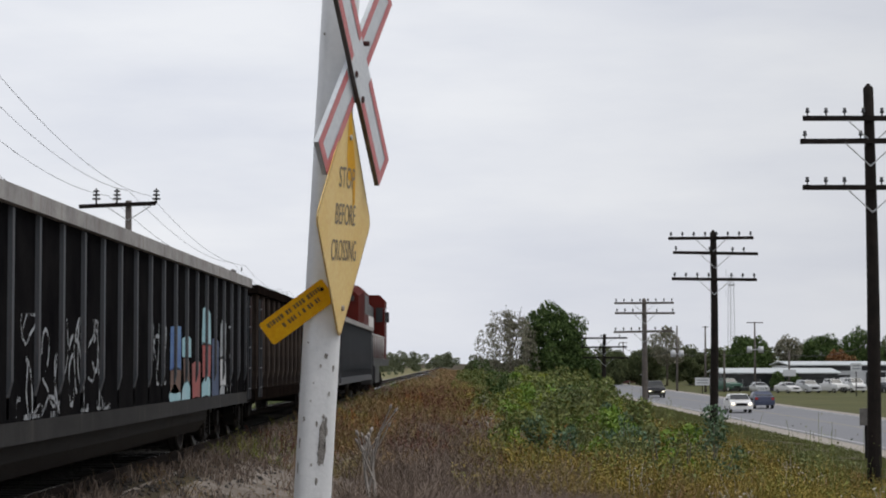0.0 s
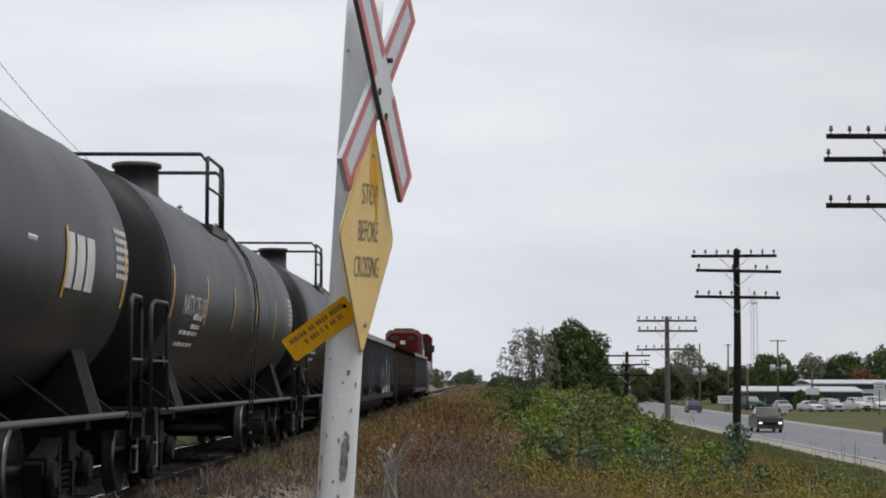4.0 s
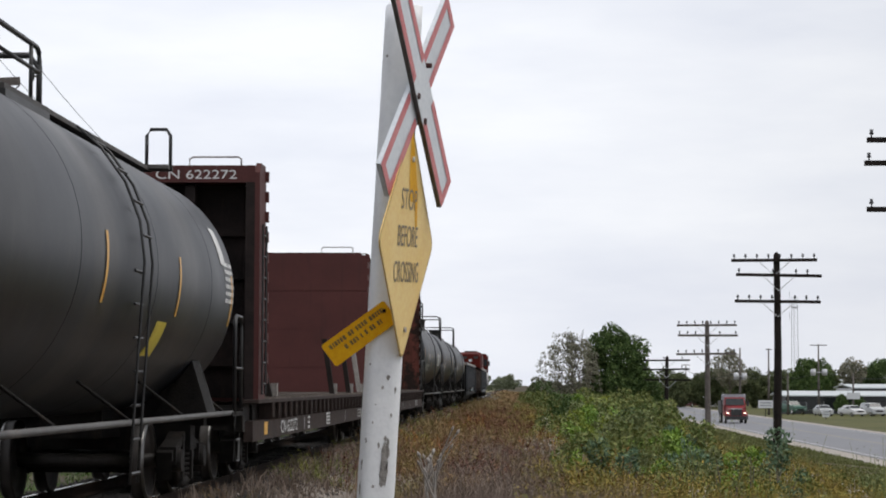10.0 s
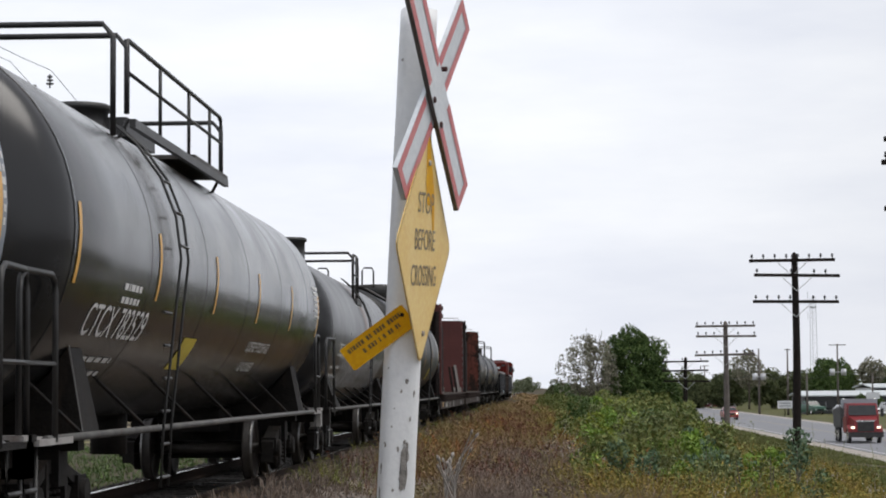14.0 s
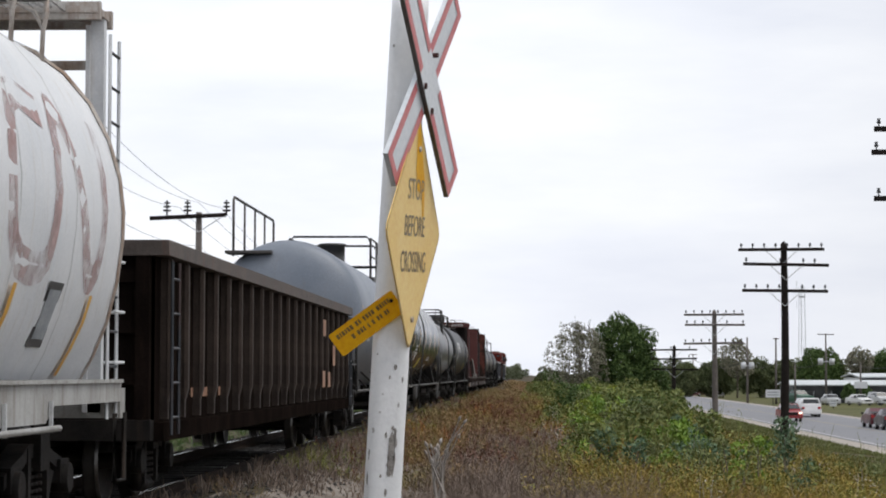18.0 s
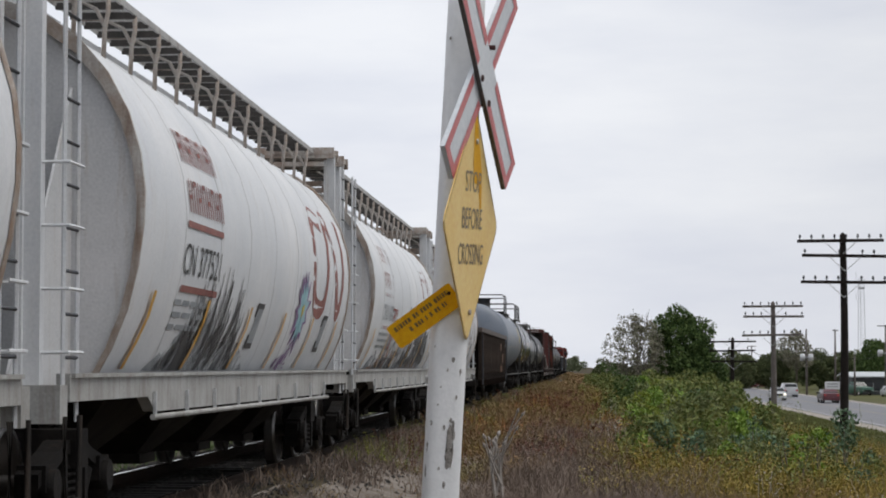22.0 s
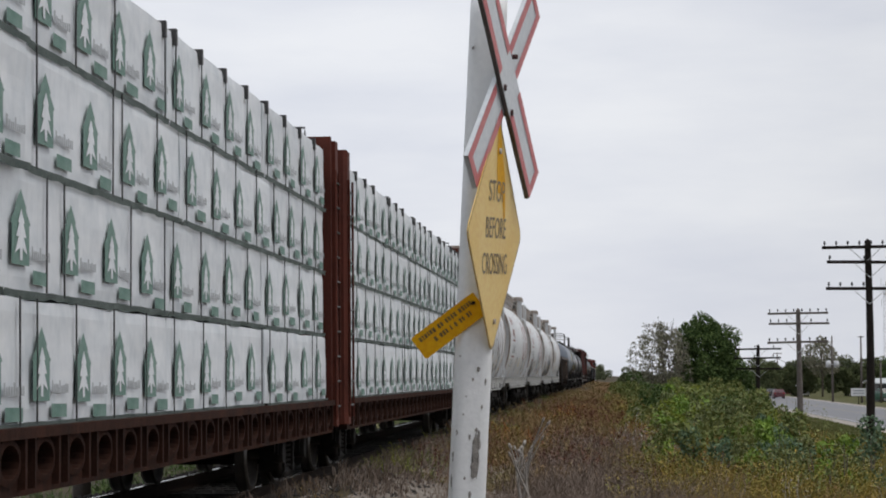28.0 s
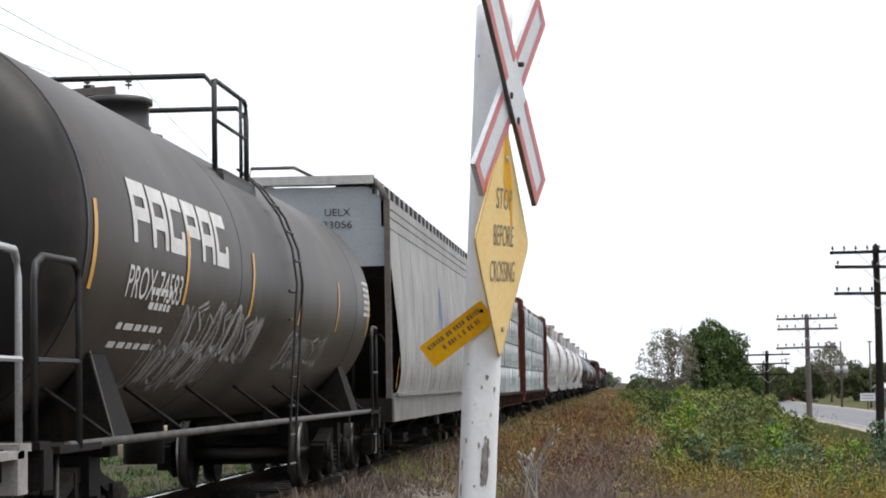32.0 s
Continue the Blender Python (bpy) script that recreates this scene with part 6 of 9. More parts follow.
def grain_hopper(label, front, rear):
    rg = random.Random(12)
    car = railcar("covered_hopper_car", label, "hopper car", (front + rear) / 2)
    L = (front - rear) / 2
    B0 = L - 0.17
    n = 22
    g = Geo()

    def edge(z):
        return B0 - float(np.interp(z, [1.2, 1.5, 1.9, 2.4, 3.0, 3.6], [1.05, 1.15, 1.0, 0.6, 0.2, 0.0]))

    for s in (1, -1):
        rows = []
        for x, z in FLARE:
            e = edge(z)
            rows.append([(s * x, -e + 2 * e * k / n, z) for k in range(n + 1)])
        vs = [p for r in rows for p in r]
        fs = [(i * (n + 1) + k, i * (n + 1) + k + 1, (i + 1) * (n + 1) + k + 1, (i + 1) * (n + 1) + k) for i in range(len(rows) - 1) for k in range(n)]
        g.add(vs, fs, True)
    part("side_sheet", g, adm_grey, car, "streaked grey curved side")
    for s in (1, -1):
        g = Geo()
        sec = [(1.4, 3.88), (1.5, 3.88), (1.5, 4.02), (1.485, 4.03), (1.485, 4.05), (1.5, 4.06), (1.5, 4.16), (1.485, 4.17), (1.485, 4.19), (1.5, 4.2), (1.5, 4.34), (1.4, 4.34)]
        g.loft([[(s * x, y, z) for x, z in sec] for y in (-B0, B0)])
        part("eave_chord", g, adm_grey, car)
        part("edge_board", Geo().box(min(s * 1.27, s * 1.31), max(s * 1.27, s * 1.31), -L + 0.1, L - 0.1, 4.4, 4.66), bulk_back, car, "dark walkway edge board")
        for k in range(24):
            y = -L + 0.5 + (2 * L - 1.0) * k / 23
            part("board_bracket", Geo().box(min(s * 1.312, s * 1.33), max(s * 1.312, s * 1.33), y - 0.02, y + 0.02, 4.34, 4.67), hop_white, car)
        g = Geo()
        g.box(min(s * 1.45, s * 1.58), max(s * 1.45, s * 1.58), -B0 - 0.1, B0 + 0.1, 0.78, 1.2)
        g.box(min(s * 1.5, s * 1.64), max(s * 1.5, s * 1.64), -B0, B0, 1.18, 1.23)
        part("side_sill", g, adm_sill, car, "grimy grey side sill with shade in its colour")
        # end: slope sheet, open platform, posts
        g = Geo()
        y = s * edge(3.6)
        g.add([(-1.44, y, 4.3), (1.44, y, 4.3), (1.5, y, 3.25), (-1.5, y, 3.25), (1.2, y, 4.52), (-1.2, y, 4.52)], [(0, 5, 4, 1, 2, 3)])
        part("end_sheet", g, uelx_end, car, "pale blue-grey end sheet")
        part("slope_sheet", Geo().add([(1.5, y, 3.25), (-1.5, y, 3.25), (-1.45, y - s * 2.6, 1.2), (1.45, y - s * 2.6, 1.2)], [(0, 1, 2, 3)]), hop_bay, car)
        g = Geo()
        for x in (-1.5, 1.5):
            g.box(x - 0.045, x + 0.045, s * (L - 0.1) - 0.045, s * (L - 0.1) + 0.045, 0.8, 4.3)
            g.tube([(x, s * (L - 0.1), 4.28), (x * 0.93, s * (L - 0.12), 4.5), (x * 0.86, s * (L - 0.2), 4.62)], 0.05)
        for x in (-0.5, 0.5):
            g.tube([(x, s * (L - 0.2), 1.1), (x, s * (edge(3.6) - 0.02), 3.2)], 0.06)
        part("end_post", g, pole_grey, car)
        for x in (-1.5, 1.5):
            add_ladder("end_ladder", 2.2, 7, 0.42, dark_steel, car, pose(x, s * (L - 0.4), 0.8))
        part("end_sill", Geo().box(-1.55, 1.55, s * (L - 0.12) - 0.14, s * (L - 0.12) + 0.12, 0.78, 1.15), dark_steel, car)
        g = Geo()
        g.tube([(x, s * (L - 0.35), z) for x, z in ((0.9, 1.0), (0.9, 2.0), (1.0, 2.15), (1.35, 2.15), (1.45, 2.0), (1.45, 1.0))], 0.025)
        part("end_handrail", g, dark_steel, car)
        g = Geo()
        g.box(-1.28, 1.28, s * (L - 0.5) - 0.35, s * (L - 0.5) + 0.3, 4.6, 4.66)
        g.box(-1.3, 1.3, s * (L - 0.12) - 0.05, s * (L - 0.12) + 0.05, 4.56, 4.7)
        part("end_walkway", g, grate, car)
        part("top_grab", Geo().tube([(-0.75, s * (L - 0.3), 4.66), (-0.7, s * (L - 0.3), 4.86), (0.0, s * (L - 0.3), 4.86), (0.3, s * (L - 0.3), 4.7)], 0.03), dark_grate, car)
    roof = [(1.45, 4.33), (1.0, 4.46), (0.4, 4.52), (0.0, 4.53)]
    full = roof + [(-x, z) for x, z in roof[-2::-1]]
    part("roof", Geo().loft([[(x, y, z) for x, z in full] for y in (-B0, 0, B0)], False, False, True), adm_grey, car)
    g = Geo()
    for s in (1, -1):
        n2 = int(2 * L / 0.12)
        for x in (0.62, 1.2):
            g.box(s * x - 0.02, s * x + 0.02, -L + 0.3, L - 0.3, 4.62, 4.7)
        for k in range(n2 - 5):
            y = -L + 0.3 + 0.12 * k
            g.box(min(s * 0.62, s * 1.2), max(s * 0.62, s * 1.2), y, y + 0.05, 4.64, 4.69)
    part("running_board", g, dark_grate, car, "dark grating walkway")
    for k in range(13):
        y = -L + 0.8 + (2 * L - 1.6) * k / 12
        g = Geo()
        for s in (1, -1):
            g.box(min(s * 0.6, s * 1.2), max(s * 0.6, s * 1.2), y - 0.03, y + 0.03, 4.5, 4.64)
        part("board_support", g, adm_grey, car)
    g = Geo()
    vs, fs = text_mesh("UELX", 0.27, 0, 0.75)
    ye = -edge(3.6) - 0.012
    g.add([(0.7 + u * 0.55, ye, 4.06 + v * 0.62) for u, v in vs], fs)
    vs, fs = text_mesh("33056", 0.27, 0, 0.85)
    g.add([(0.7 + u * 0.55, ye, 3.86 + v * 0.62) for u, v in vs], fs)
    part("end_number", g, letter_black, car, "black stencilled number")
    for k in range(1, 11):
        y = -B0 + 2 * B0 * k / 11
        for s in (1, -1):
            part("seam", Geo().loft([[(s * (x + q), y + d, z) for x, z in FLARE] for d, q in ((-0.05, -0.004), (-0.02, 0.008), (0.02, 0.008), (0.05, -0.004))], False, False, True), adm_grey, car)
    wrap = prof_side(FLARE, 0.01)
    blue = surf("faded_blue_mark", (0.16, 0.19, 0.34), (0.3, 0.33, 0.43), 3, 0.6)
    diamond = part("company_mark", laid(Geo(), loop_ribbon([(0, 3.36), (0.44, 2.75), (0.08, 2.06), (-0.42, 2.68), (0, 3.36)], 0.14, 8), wrap, -0.85), blue, car, "faded blue diamond mark")
    part("inner_mark", laid(Geo(), loop_ribbon([(0.02, 2.98), (0.22, 2.68), (0.05, 2.36), (-0.2, 2.62), (0.02, 2.98)], 0.12, 8), wrap, -0.85), blue, diamond)
    part("pale_outline", laid(Geo(), loop_ribbon([(0, 3.46), (0.53, 2.75), (0.08, 1.96), (-0.51, 2.68), (0, 3.46)], 0.04, 8), wrap, -0.85), hop_white, diamond)
    for k in range(3):
        blk = Geo()
        laid(blk, rect(0, 0.13, -0.2, 0.2, 3), wrap, 0.35 + 0.55 * k, 2.5)
        laid(blk, rect(0.29, 0.42, -0.2, 0.2, 3), wrap, 0.35 + 0.55 * k, 2.5)
        laid(blk, rect(0.13, 0.29, 0.02 + 0.04 * (k % 2), 0.16, 2), wrap, 0.35 + 0.55 * k, 2.5)
        part("word_mark", blk, blue, car, "faded blue block of a word mark")
    for mat, n, top in ((haze_black, 70, 2.3), (dirt_run, 110, 2.1), (dirt_run, 40, 3.2)):
        g = Geo()
        for q in strokes(rg, n, -B0 + 1.3, B0 - 1.4, 1.24, top, 0.034, 0.03):
            laid(g, q, prof_side(FLARE, 0.011))
        part("dirt_run", g, mat, car, "dark runs of dirt")["kind"] = "stuff"
    g = Geo()
    bars(g, wrap, 1.2, 2.5, 1, 0.7, 0.12, 0.3, rg)
    bars(g, wrap, B0 - 0.9, 1.5, 3, 0.3, 0.08, 0.12, rg)
    part("stencil_text", g, print_grey, car)["kind"] = "stuff"
    g = Geo()
    laid(g, ([(0, 0), (0.07, 0), (0.15, 0.5), (0.08, 0.5)], [(0, 1, 2, 3)]), wrap, 0, 1.3)
    rs = g.mesh("reflector_strip")
    for k in range(5):
        part("reflector_strip", rs, reflector, car, "", pose(0, -B0 + 0.6 + (2 * B0 - 1.4) * k / 4, 0))
    for k in range(4):
        y = -L + 4.0 + (2 * L - 8.0) * k / 3
        part("hopper_bay", hopper_bay_mesh(), dark_steel, car, "", pose(0, y, 0))
        part("outlet_gate", Geo().box(-0.95, 0.95, y - 0.5, y + 0.5, 0.26, 0.44), dark_steel, car)
        part("gate_pinion", Geo().tube([(-1.3, y + 0.3, 0.36), (1.3, y + 0.3, 0.36)], 0.035, 6), dark_steel, car)
    for s in (1, -1):
        add_truck(car, s * (L - 1.95))
    part("centre_sill", Geo().box(-0.3, 0.3, -L, L, 0.75, 1.1), dark_steel, car)
    add_couplers(car, L)
    return car


def locomotive(front, rear):
    car = railcar("locomotive", "orange-red and black diesel freight locomotive at the train's head", "locomotive", (front + rear) / 2)
    L = (front - rear) / 2
    part("frame", Geo().box(-1.5, 1.5, -L, L, 1.2, 1.5), loco_black, car)
    part("walkway", Geo().box(-1.58, 1.58, -L + 0.6, L - 0.6, 1.48, 1.54), loco_black, car)
    c = 0.25
    ring = lambda y, w, z: [(-w, y, 1.5), (w, y, 1.5), (w, y, z - c), (w - c, y, z), (-w + c, y, z), (-w, y, z - c)]
    part("rear_hood", Geo().loft([ring(-L + 1.1, 0.95, 4.35), ring(-L + 1.9, 1.15, 4.55), ring(-L + 6.5, 1.15, 4.55)]), loco_red, car, "orange-red radiator hood")
    part("engine_hood", Geo().loft([ring(-L + 6.5, 0.98, 4.2), ring(L - 6.2, 0.98, 4.2)]), loco_black, car, "black engine hood")
    part("radiator_grille", Geo().box(-1.17, 1.17, -L + 2.4, -L + 5.8, 3.4, 4.2), loco_black, car)
    for y in (-L + 3.2, -L + 4.9):
        part("roof_fan", Geo().disc((0, y, 4.6), (0, 0, 1), 0.65, 0.16), loco_black, car)
    part("exhaust", Geo().box(-0.3, 0.3, 0.2, 1.2, 4.2, 4.5), loco_black, car)
    part("cab", Geo().loft([ring(L - 6.2, 1.5, 4.6), ring(L - 3.3, 1.5, 4.6)]), loco_red, car, "orange-red driver's cab")
    part("nose", Geo().loft([ring(L - 3.3, 1.1, 3.2), ring(L - 1.2, 1.0, 3.05)]), loco_red, car)
    for s in (1, -1):
        for y in (L - 5.4, L - 4.1):
            part("cab_window", Geo().box(min(s * 1.49, s * 1.515), max(s * 1.49, s * 1.515), y - 0.4, y + 0.4, 3.3, 4.0), glass_dark, car)
        part("rear_cab_window", Geo().box(s * 1.25 - 0.16, s * 1.25 + 0.16, L - 6.225, L - 6.19, 3.3, 4.0), glass_dark, car)
        part("mirror", Geo().box(s * 1.6 - 0.08, s * 1.6 + 0.08, L - 5.0, L - 4.9, 3.3, 3.8), loco_black, car)
        for k in range(8):
            part("rail_post", Geo().tube([(s * 1.5, -L + 0.9 + k * 2.0, 1.5), (s * 1.5, -L + 0.9 + k * 2.0, 2.55)], 0.02), letter_white, car)
        part("side_handrail", Geo().tube([(s * 1.5, -L + 0.7, 2.55), (s * 1.5, L - 6.3, 2.55)], 0.022), letter_white, car)
        part("number_board", Geo().box(s * 0.55 - 0.22, s * 0.55 + 0.22, -L + 1.06, -L + 1.12, 3.9, 4.12), loco_black, car)
        part("end_step", Geo().box(s * 1.3 - 0.25, s * 1.3 + 0.25, -L + 0.05, -L + 0.6, 0.45, 1.2), loco_black, car)
        part("hood_stripe", Geo().box(min(s * 0.98, s * 0.992), max(s * 0.98, s * 0.992), -L + 7, L - 6.5, 2.9, 3.5), letter_white, car)
    part("rear_lamp", Geo().box(-0.16, 0.16, -L + 1.05, -L + 1.12, 3.6, 3.85), chrome, car)
    part("rear_door", Geo().box(-0.35, 0.35, -L + 1.06, -L + 1.1, 1.6, 3.3), loco_red, car)
    part("fuel_tank", Geo().box(-1.35, 1.35, -2.6, 2.4, 0.45, 1.2), loco_black, car)
    part("rear_plate", Geo().box(-1.5, 1.5, -L - 0.05, -L + 0.1, 0.5, 1.5), loco_black, car)
    for s in (1, -1):
        for dy in (-1.7, 1.7 - 1.78 + 1.78):
            add_truck(car, s * (L - 4.0) + dy)
    add_couplers(car, L)
    return car


locomotive(111.0, 88.6)
gondola("dark blue-grey ribbed steel gondola behind the locomotive", 63.0, 87.2, gond_blue, 2.6, 22, rim_grey, "", 4)
gondola("rust-brown ribbed steel gondola car", 37.8, 61.8, gond_brown, 2.55, 22, gond_brown, "", 5)
gondola("black ribbed steel gondola with white and coloured graffiti", 12.4, 36.4, gond_black, 2.6, 22, rim_grey, "big", 6)
SOOT, RUSTY, DUST = (0.012, 0.010, 0.008), (0.05, 0.034, 0.022), (0.055, 0.05, 0.045)
tank_car("black tank car with white number and grab rails", 3.4, 17.7, 1.5, 2.5, black_paint, "NATX 251175", -0.35, 11, 0.0, 1.7, 2.6, "", -5.7, ((1.6, 0.85, SOOT, 0.85), (0.3, 0.25, RUSTY, 0.5), (4.6, 0.4, RUSTY, 0.35), (-5.0, 1.2, DUST, 0.35)))
tank_car("black tank car coupled behind its twin", -16.8, 17.3, 1.5, 2.5, black_paint, "NATX 251183", -0.35, 12, -0.9, 0.8, 2.6, "", -5.8, ((0.5, 1.0, SOOT, 0.9), (-0.9, 0.3, RUSTY, 0.6), (2.6, 0.3, RUSTY, 0.4), (-4.0, 1.5, DUST, 0.3)))
tank_car("black tank car with a white company mark", -36.0, 17.0, 1.5, 2.5, black_paint, "ADMX 25444", -0.2, 13, -1.6, 0.0, 2.4, "adm", -3.6, ((-3.4, 0.8, DUST, 0.6), (-1.5, 0.5, RUSTY, 0.45), (0.4, 0.6, SOOT, 0.7), (1.6, 0.3, DUST, 0.6), (5.0, 1.2, DUST, 0.4)))
bulkhead_flat("empty bulkhead flat car with flaking rust-red bulkheads", -47.7, -69.3, bulk_rust, [], "", 21, 4.65)
bulkhead_flat("empty maroon bulkhead flat car with leaning timber stakes", -73.8, -95.3, bulk_maroon, [(-8.3, 1, 0.36, 1.3), (2.3, 1, 0.2, 1.15), (6.4, 1, 0.2, 1.2), (9.6, 1, 0.24, 1.3), (4.9, -1, 0.15, 1.25), (8.35, -1, 0.25, 1.3)], "622272", 22, 4.49)
tank_car("glossy black tank car with a white word mark", -108.65, 22.0, 1.5, 2.5, black_paint, "PROX 31374", -0.42, 14, 2.4, 3.65, 1.7, "procor", -6.25, ((2.1, 0.7, (0.055, 0.05, 0.045), 0.5), (-1.6, 1.3, (0.012, 0.010, 0.008), 0.5), (6.9, 1.0, (0.055, 0.05, 0.045), 0.5)))
tank_car("dusty grey tank car covered in white graffiti", -129.6, 16.4, 1.45, 2.45, grey_tank, "28250", -0.5, 15, -1.4, 0.2, 2.6, "grey28", -5.5, ((0.2, 0.7, (0.16, 0.09, 0.06), 0.6), (1.6, 0.3, (0.05, 0.034, 0.022), 0.5), (-1.6, 0.5, (0.012, 0.010, 0.008), 0.45), (-5.5, 0.8, (0.012, 0.010, 0.008), 0.5)))
tank_car("long glossy dark grey pressure tank car with warning words", -150.2, 19.6, 1.58, 2.62, lpg_white, "CTCX 782529", -0.85, 16, -1.2, -4.6, 6.4, "lpg", -6.8, ((-1.0, 0.35, (0.05, 0.034, 0.022), 0.6), (1.2, 0.25, (0.055, 0.05, 0.045), 0.5), (3.6, 0.3, (0.05, 0.034, 0.022), 0.5), (6.0, 0.5, (0.055, 0.05, 0.045), 0.5), (-5.0, 0.6, (0.05, 0.034, 0.022), 0.35)))
tank_car("dusty blue-grey tank car with yellow placard", -171.2, 20.2, 1.6, 2.6, bluegrey_tank, "", 0, 17, 1.4, 7.6, 2.4, "placard", -3)
gondola("rusty brown ribbed gondola car with scraped paint patches", -205.9, -184.2, gond_brown, 2.5, 21, rim_rust, "patch", 8)
P, HL = 19.0, 18.2
H0 = -207.35
cylinder_hopper("pale grey rounded hopper car with a tan primer patch", H0, HL, "377 263", 31, "mark", None, True, True)
cylinder_hopper("pale grey rounded hopper car with grey and red graffiti", H0 - P, HL, "CNLX 10847", 32, "full", [(haze_grey, 1, -5.5, 7.0, 1.31, 2.7, 0.2, 2.0), (haze_orange, 1, -5.0, 6.0, 1.31, 1.8, 0.16, 2.0), (haze_black, 1, 0.5, 7.0, 1.4, 2.5, 0.1, 2.0), (haze_black, 1, -4.0, 1.0, 1.31, 2.1, 0.1, 2.0), (spray_dark, 16, 1.0, 6.6, 1.35, 2.3, 0.12, 1.0), (spray_red, 10, -3.2, -2.2, 1.7, 2.4, 0.05, 0.5)], False, True)
cylinder_hopper("pale grey rounded hopper car with black sprayed patch", H0 - 2 * P, HL, "CN 377521", 33, "full", [(haze_grey, 1, -5.2, 0.3, 1.31, 2.5, 0.1, 2.0), (haze_black, 1, -4.8, -0.6, 1.31, 2.7, 0.14, 2.0), (spray_dark, 60, -4.4, -1.0, 1.35, 2.4, 0.05, 1.0), (spray_purple, 14, 2.4, 3.4, 1.3, 1.7, 0.14, 1.0)], False, False)
cylinder_hopper("pale grey rounded hopper car with bold red mark", H0 - 3 * P, HL, "CNLX 10810", 34, "full", [(patch_yellow, 5, 1.4, 2.4, 1.75, 2.0, 0.05, 0.3)], False, False)
cylinder_hopper("pale grey rounded hopper car spotted with black graffiti", H0 - 4 * P, HL, "CNLX 10822", 35, "mark", [(spray_dark, 110, -6.5, 5.5, 1.35, 2.5, 0.07, 0.13)], True, True)
centerbeam("oxide red flat car stacked with white-wrapped lumber", -302.2, -326.2, 41)
centerbeam("oxide red flat car with four tiers of wrapped lumber", -327.8, -353.15, 42)
grain_hopper("streaked grey curved-side hopper car with blue diamond mark", -354.2, -374.6)
tank_car("oily brown-black tank car with white word mark and graffiti", -385.5, 18.0, 1.5, 2.5, brown_tank, "PROX 74583", -0.45, 18, -0.6, 0.9, 2.4, "prox", -6.1, ((-0.4, 0.9, (0.012, 0.010, 0.008), 0.8), (1.3, 0.4, (0.05, 0.034, 0.022), 0.6), (4.5, 1.2, (0.075, 0.066, 0.055), 0.5), (-5.0, 1.4, (0.06, 0.05, 0.042), 0.4)))
tank_car("black tank car with pale end handrails behind its neighbour", -404.7, 17.0, 1.5, 2.5, black_paint, "", 0, 19, 0.6, 3.2, 2.6, "tail", -6.1)

# ---- ground and track ----
def ground_z(x, y):
    """Height of the ground across the railway, the verge and the road."""
    xs = [-400, -40, -14, -10, -8.4, -7.6, -6.9, -6.25, -6.0, -4.35, -4.15, -3.6, -2.8, -1.8, 1.5, 5.0, 9.0, 13.0, 17.2, 18.6, 29.6, 31.5, 60, 400]
    zs = [-0.6, -0.9, -1.1, -0.95, -0.7, -0.5, -0.24, -0.12, -0.2, -0.2, -0.1, -0.15, -0.45, -0.6, -0.72, -1.15, -1.62, -2.1, -2.52, -2.56, -2.56, -2.72, -2.7, -2.3]
    return float(np.interp(x, xs, zs))


xs = sorted({-3000, -1500, -700, -400, -200, -100, -60, -40, -25, -18, -14, -12, -10, -9.2, -8.4, -8, -7.6, -7.2, -6.9, -6.25, -6.0, -5.16, -4.35, -4.15, -3.6, -3.2, -2.8, -2.2, -1.8, -1, 0, 1.5, 3, 5, 7, 9, 11, 13, 15, 17.2, 18.6, 24, 29.6, 31.5, 45, 60, 100, 200, 400, 800, 1600, 3000})
ys = [-700, -300, -60, -30, -10, 0] + [2 * k for k in range(5, 70)] + [150 + 10 * k for k in range(26)] + [420, 460, 520, 600, 720, 900, 1200, 1700, 2500, 4500]
gv, gf = [], []
for y in ys:
    for x in xs:
        amp = 0.05 if abs(x - TRACK_X) > 3.4 and x < 17 and abs(x) < 60 else 0.0
        gv.append((x, y, ground_z(x, y) + amp * noise.noise(Vector((x * 0.6, y * 0.25, 0))) * 2))
nx = len(xs)
for j in range(len(ys) - 1):
    for i in range(nx - 1):
        gf.append((j * nx + i, j * nx + i + 1, (j + 1) * nx + i + 1, (j + 1) * nx + i))
g = Geo()
g.add(gv, gf, True)
ground = part("ground", g, ground_mat, None)
tagged(ground, "dry grassy ground sloping from the railway to the road", "ground", kind="structure")


def strip(name, x0, x1, y0, y1, mat, lift, label, cat):
    g = Geo()
    a = [x0 + (x1 - x0) * k / 6 for k in range(7)]
    b = [y0 + (y1 - y0) * k / 40 for k in range(41)]
    g.add([(x, y, ground_z(x, y) + lift) for y in b for x in a], [(j * 7 + i, j * 7 + i + 1, (j + 1) * 7 + i + 1, (j + 1) * 7 + i) for j in range(40) for i in range(6)], True)
    return tagged(part(name, g, mat, None), label, cat, kind="structure")


strip("verge", 9.4, 17.1, 30, 900, grass_mat, 0.012, "mown grass verge beside the road", "verge")
strip("far_verge", 31.6, 60, 30, 900, grass_mat, 0.012, "mown grass verge before the buildings", "verge")
strip("shoulder", 17.2, 18.9, -700, 1200, gravel_mat, 0.012, "pale gravel road shoulder", "shoulder")
strip("shoulder", 29.0, 31.2, -700, 1200, gravel_mat, 0.012, "pale gravel road shoulder", "shoulder")
strip("meadow", -60, -8.6, 90, 900, meadow_mat, 0.01, "dry olive meadow beside the track", "meadow")
strip("stubble_field", -140, -20, 130, 390, field_mat, 0.02, "pale stubble field beyond the track", "field")
road = strip("road", 18.9, 29.0, -700, 1200, asphalt, 0.03, "worn pale grey asphalt two-lane road", "road")
strip("centre_line", 23.85, 24.05, 20, 900, line_yellow, 0.036, "faded yellow centre line", "road line")
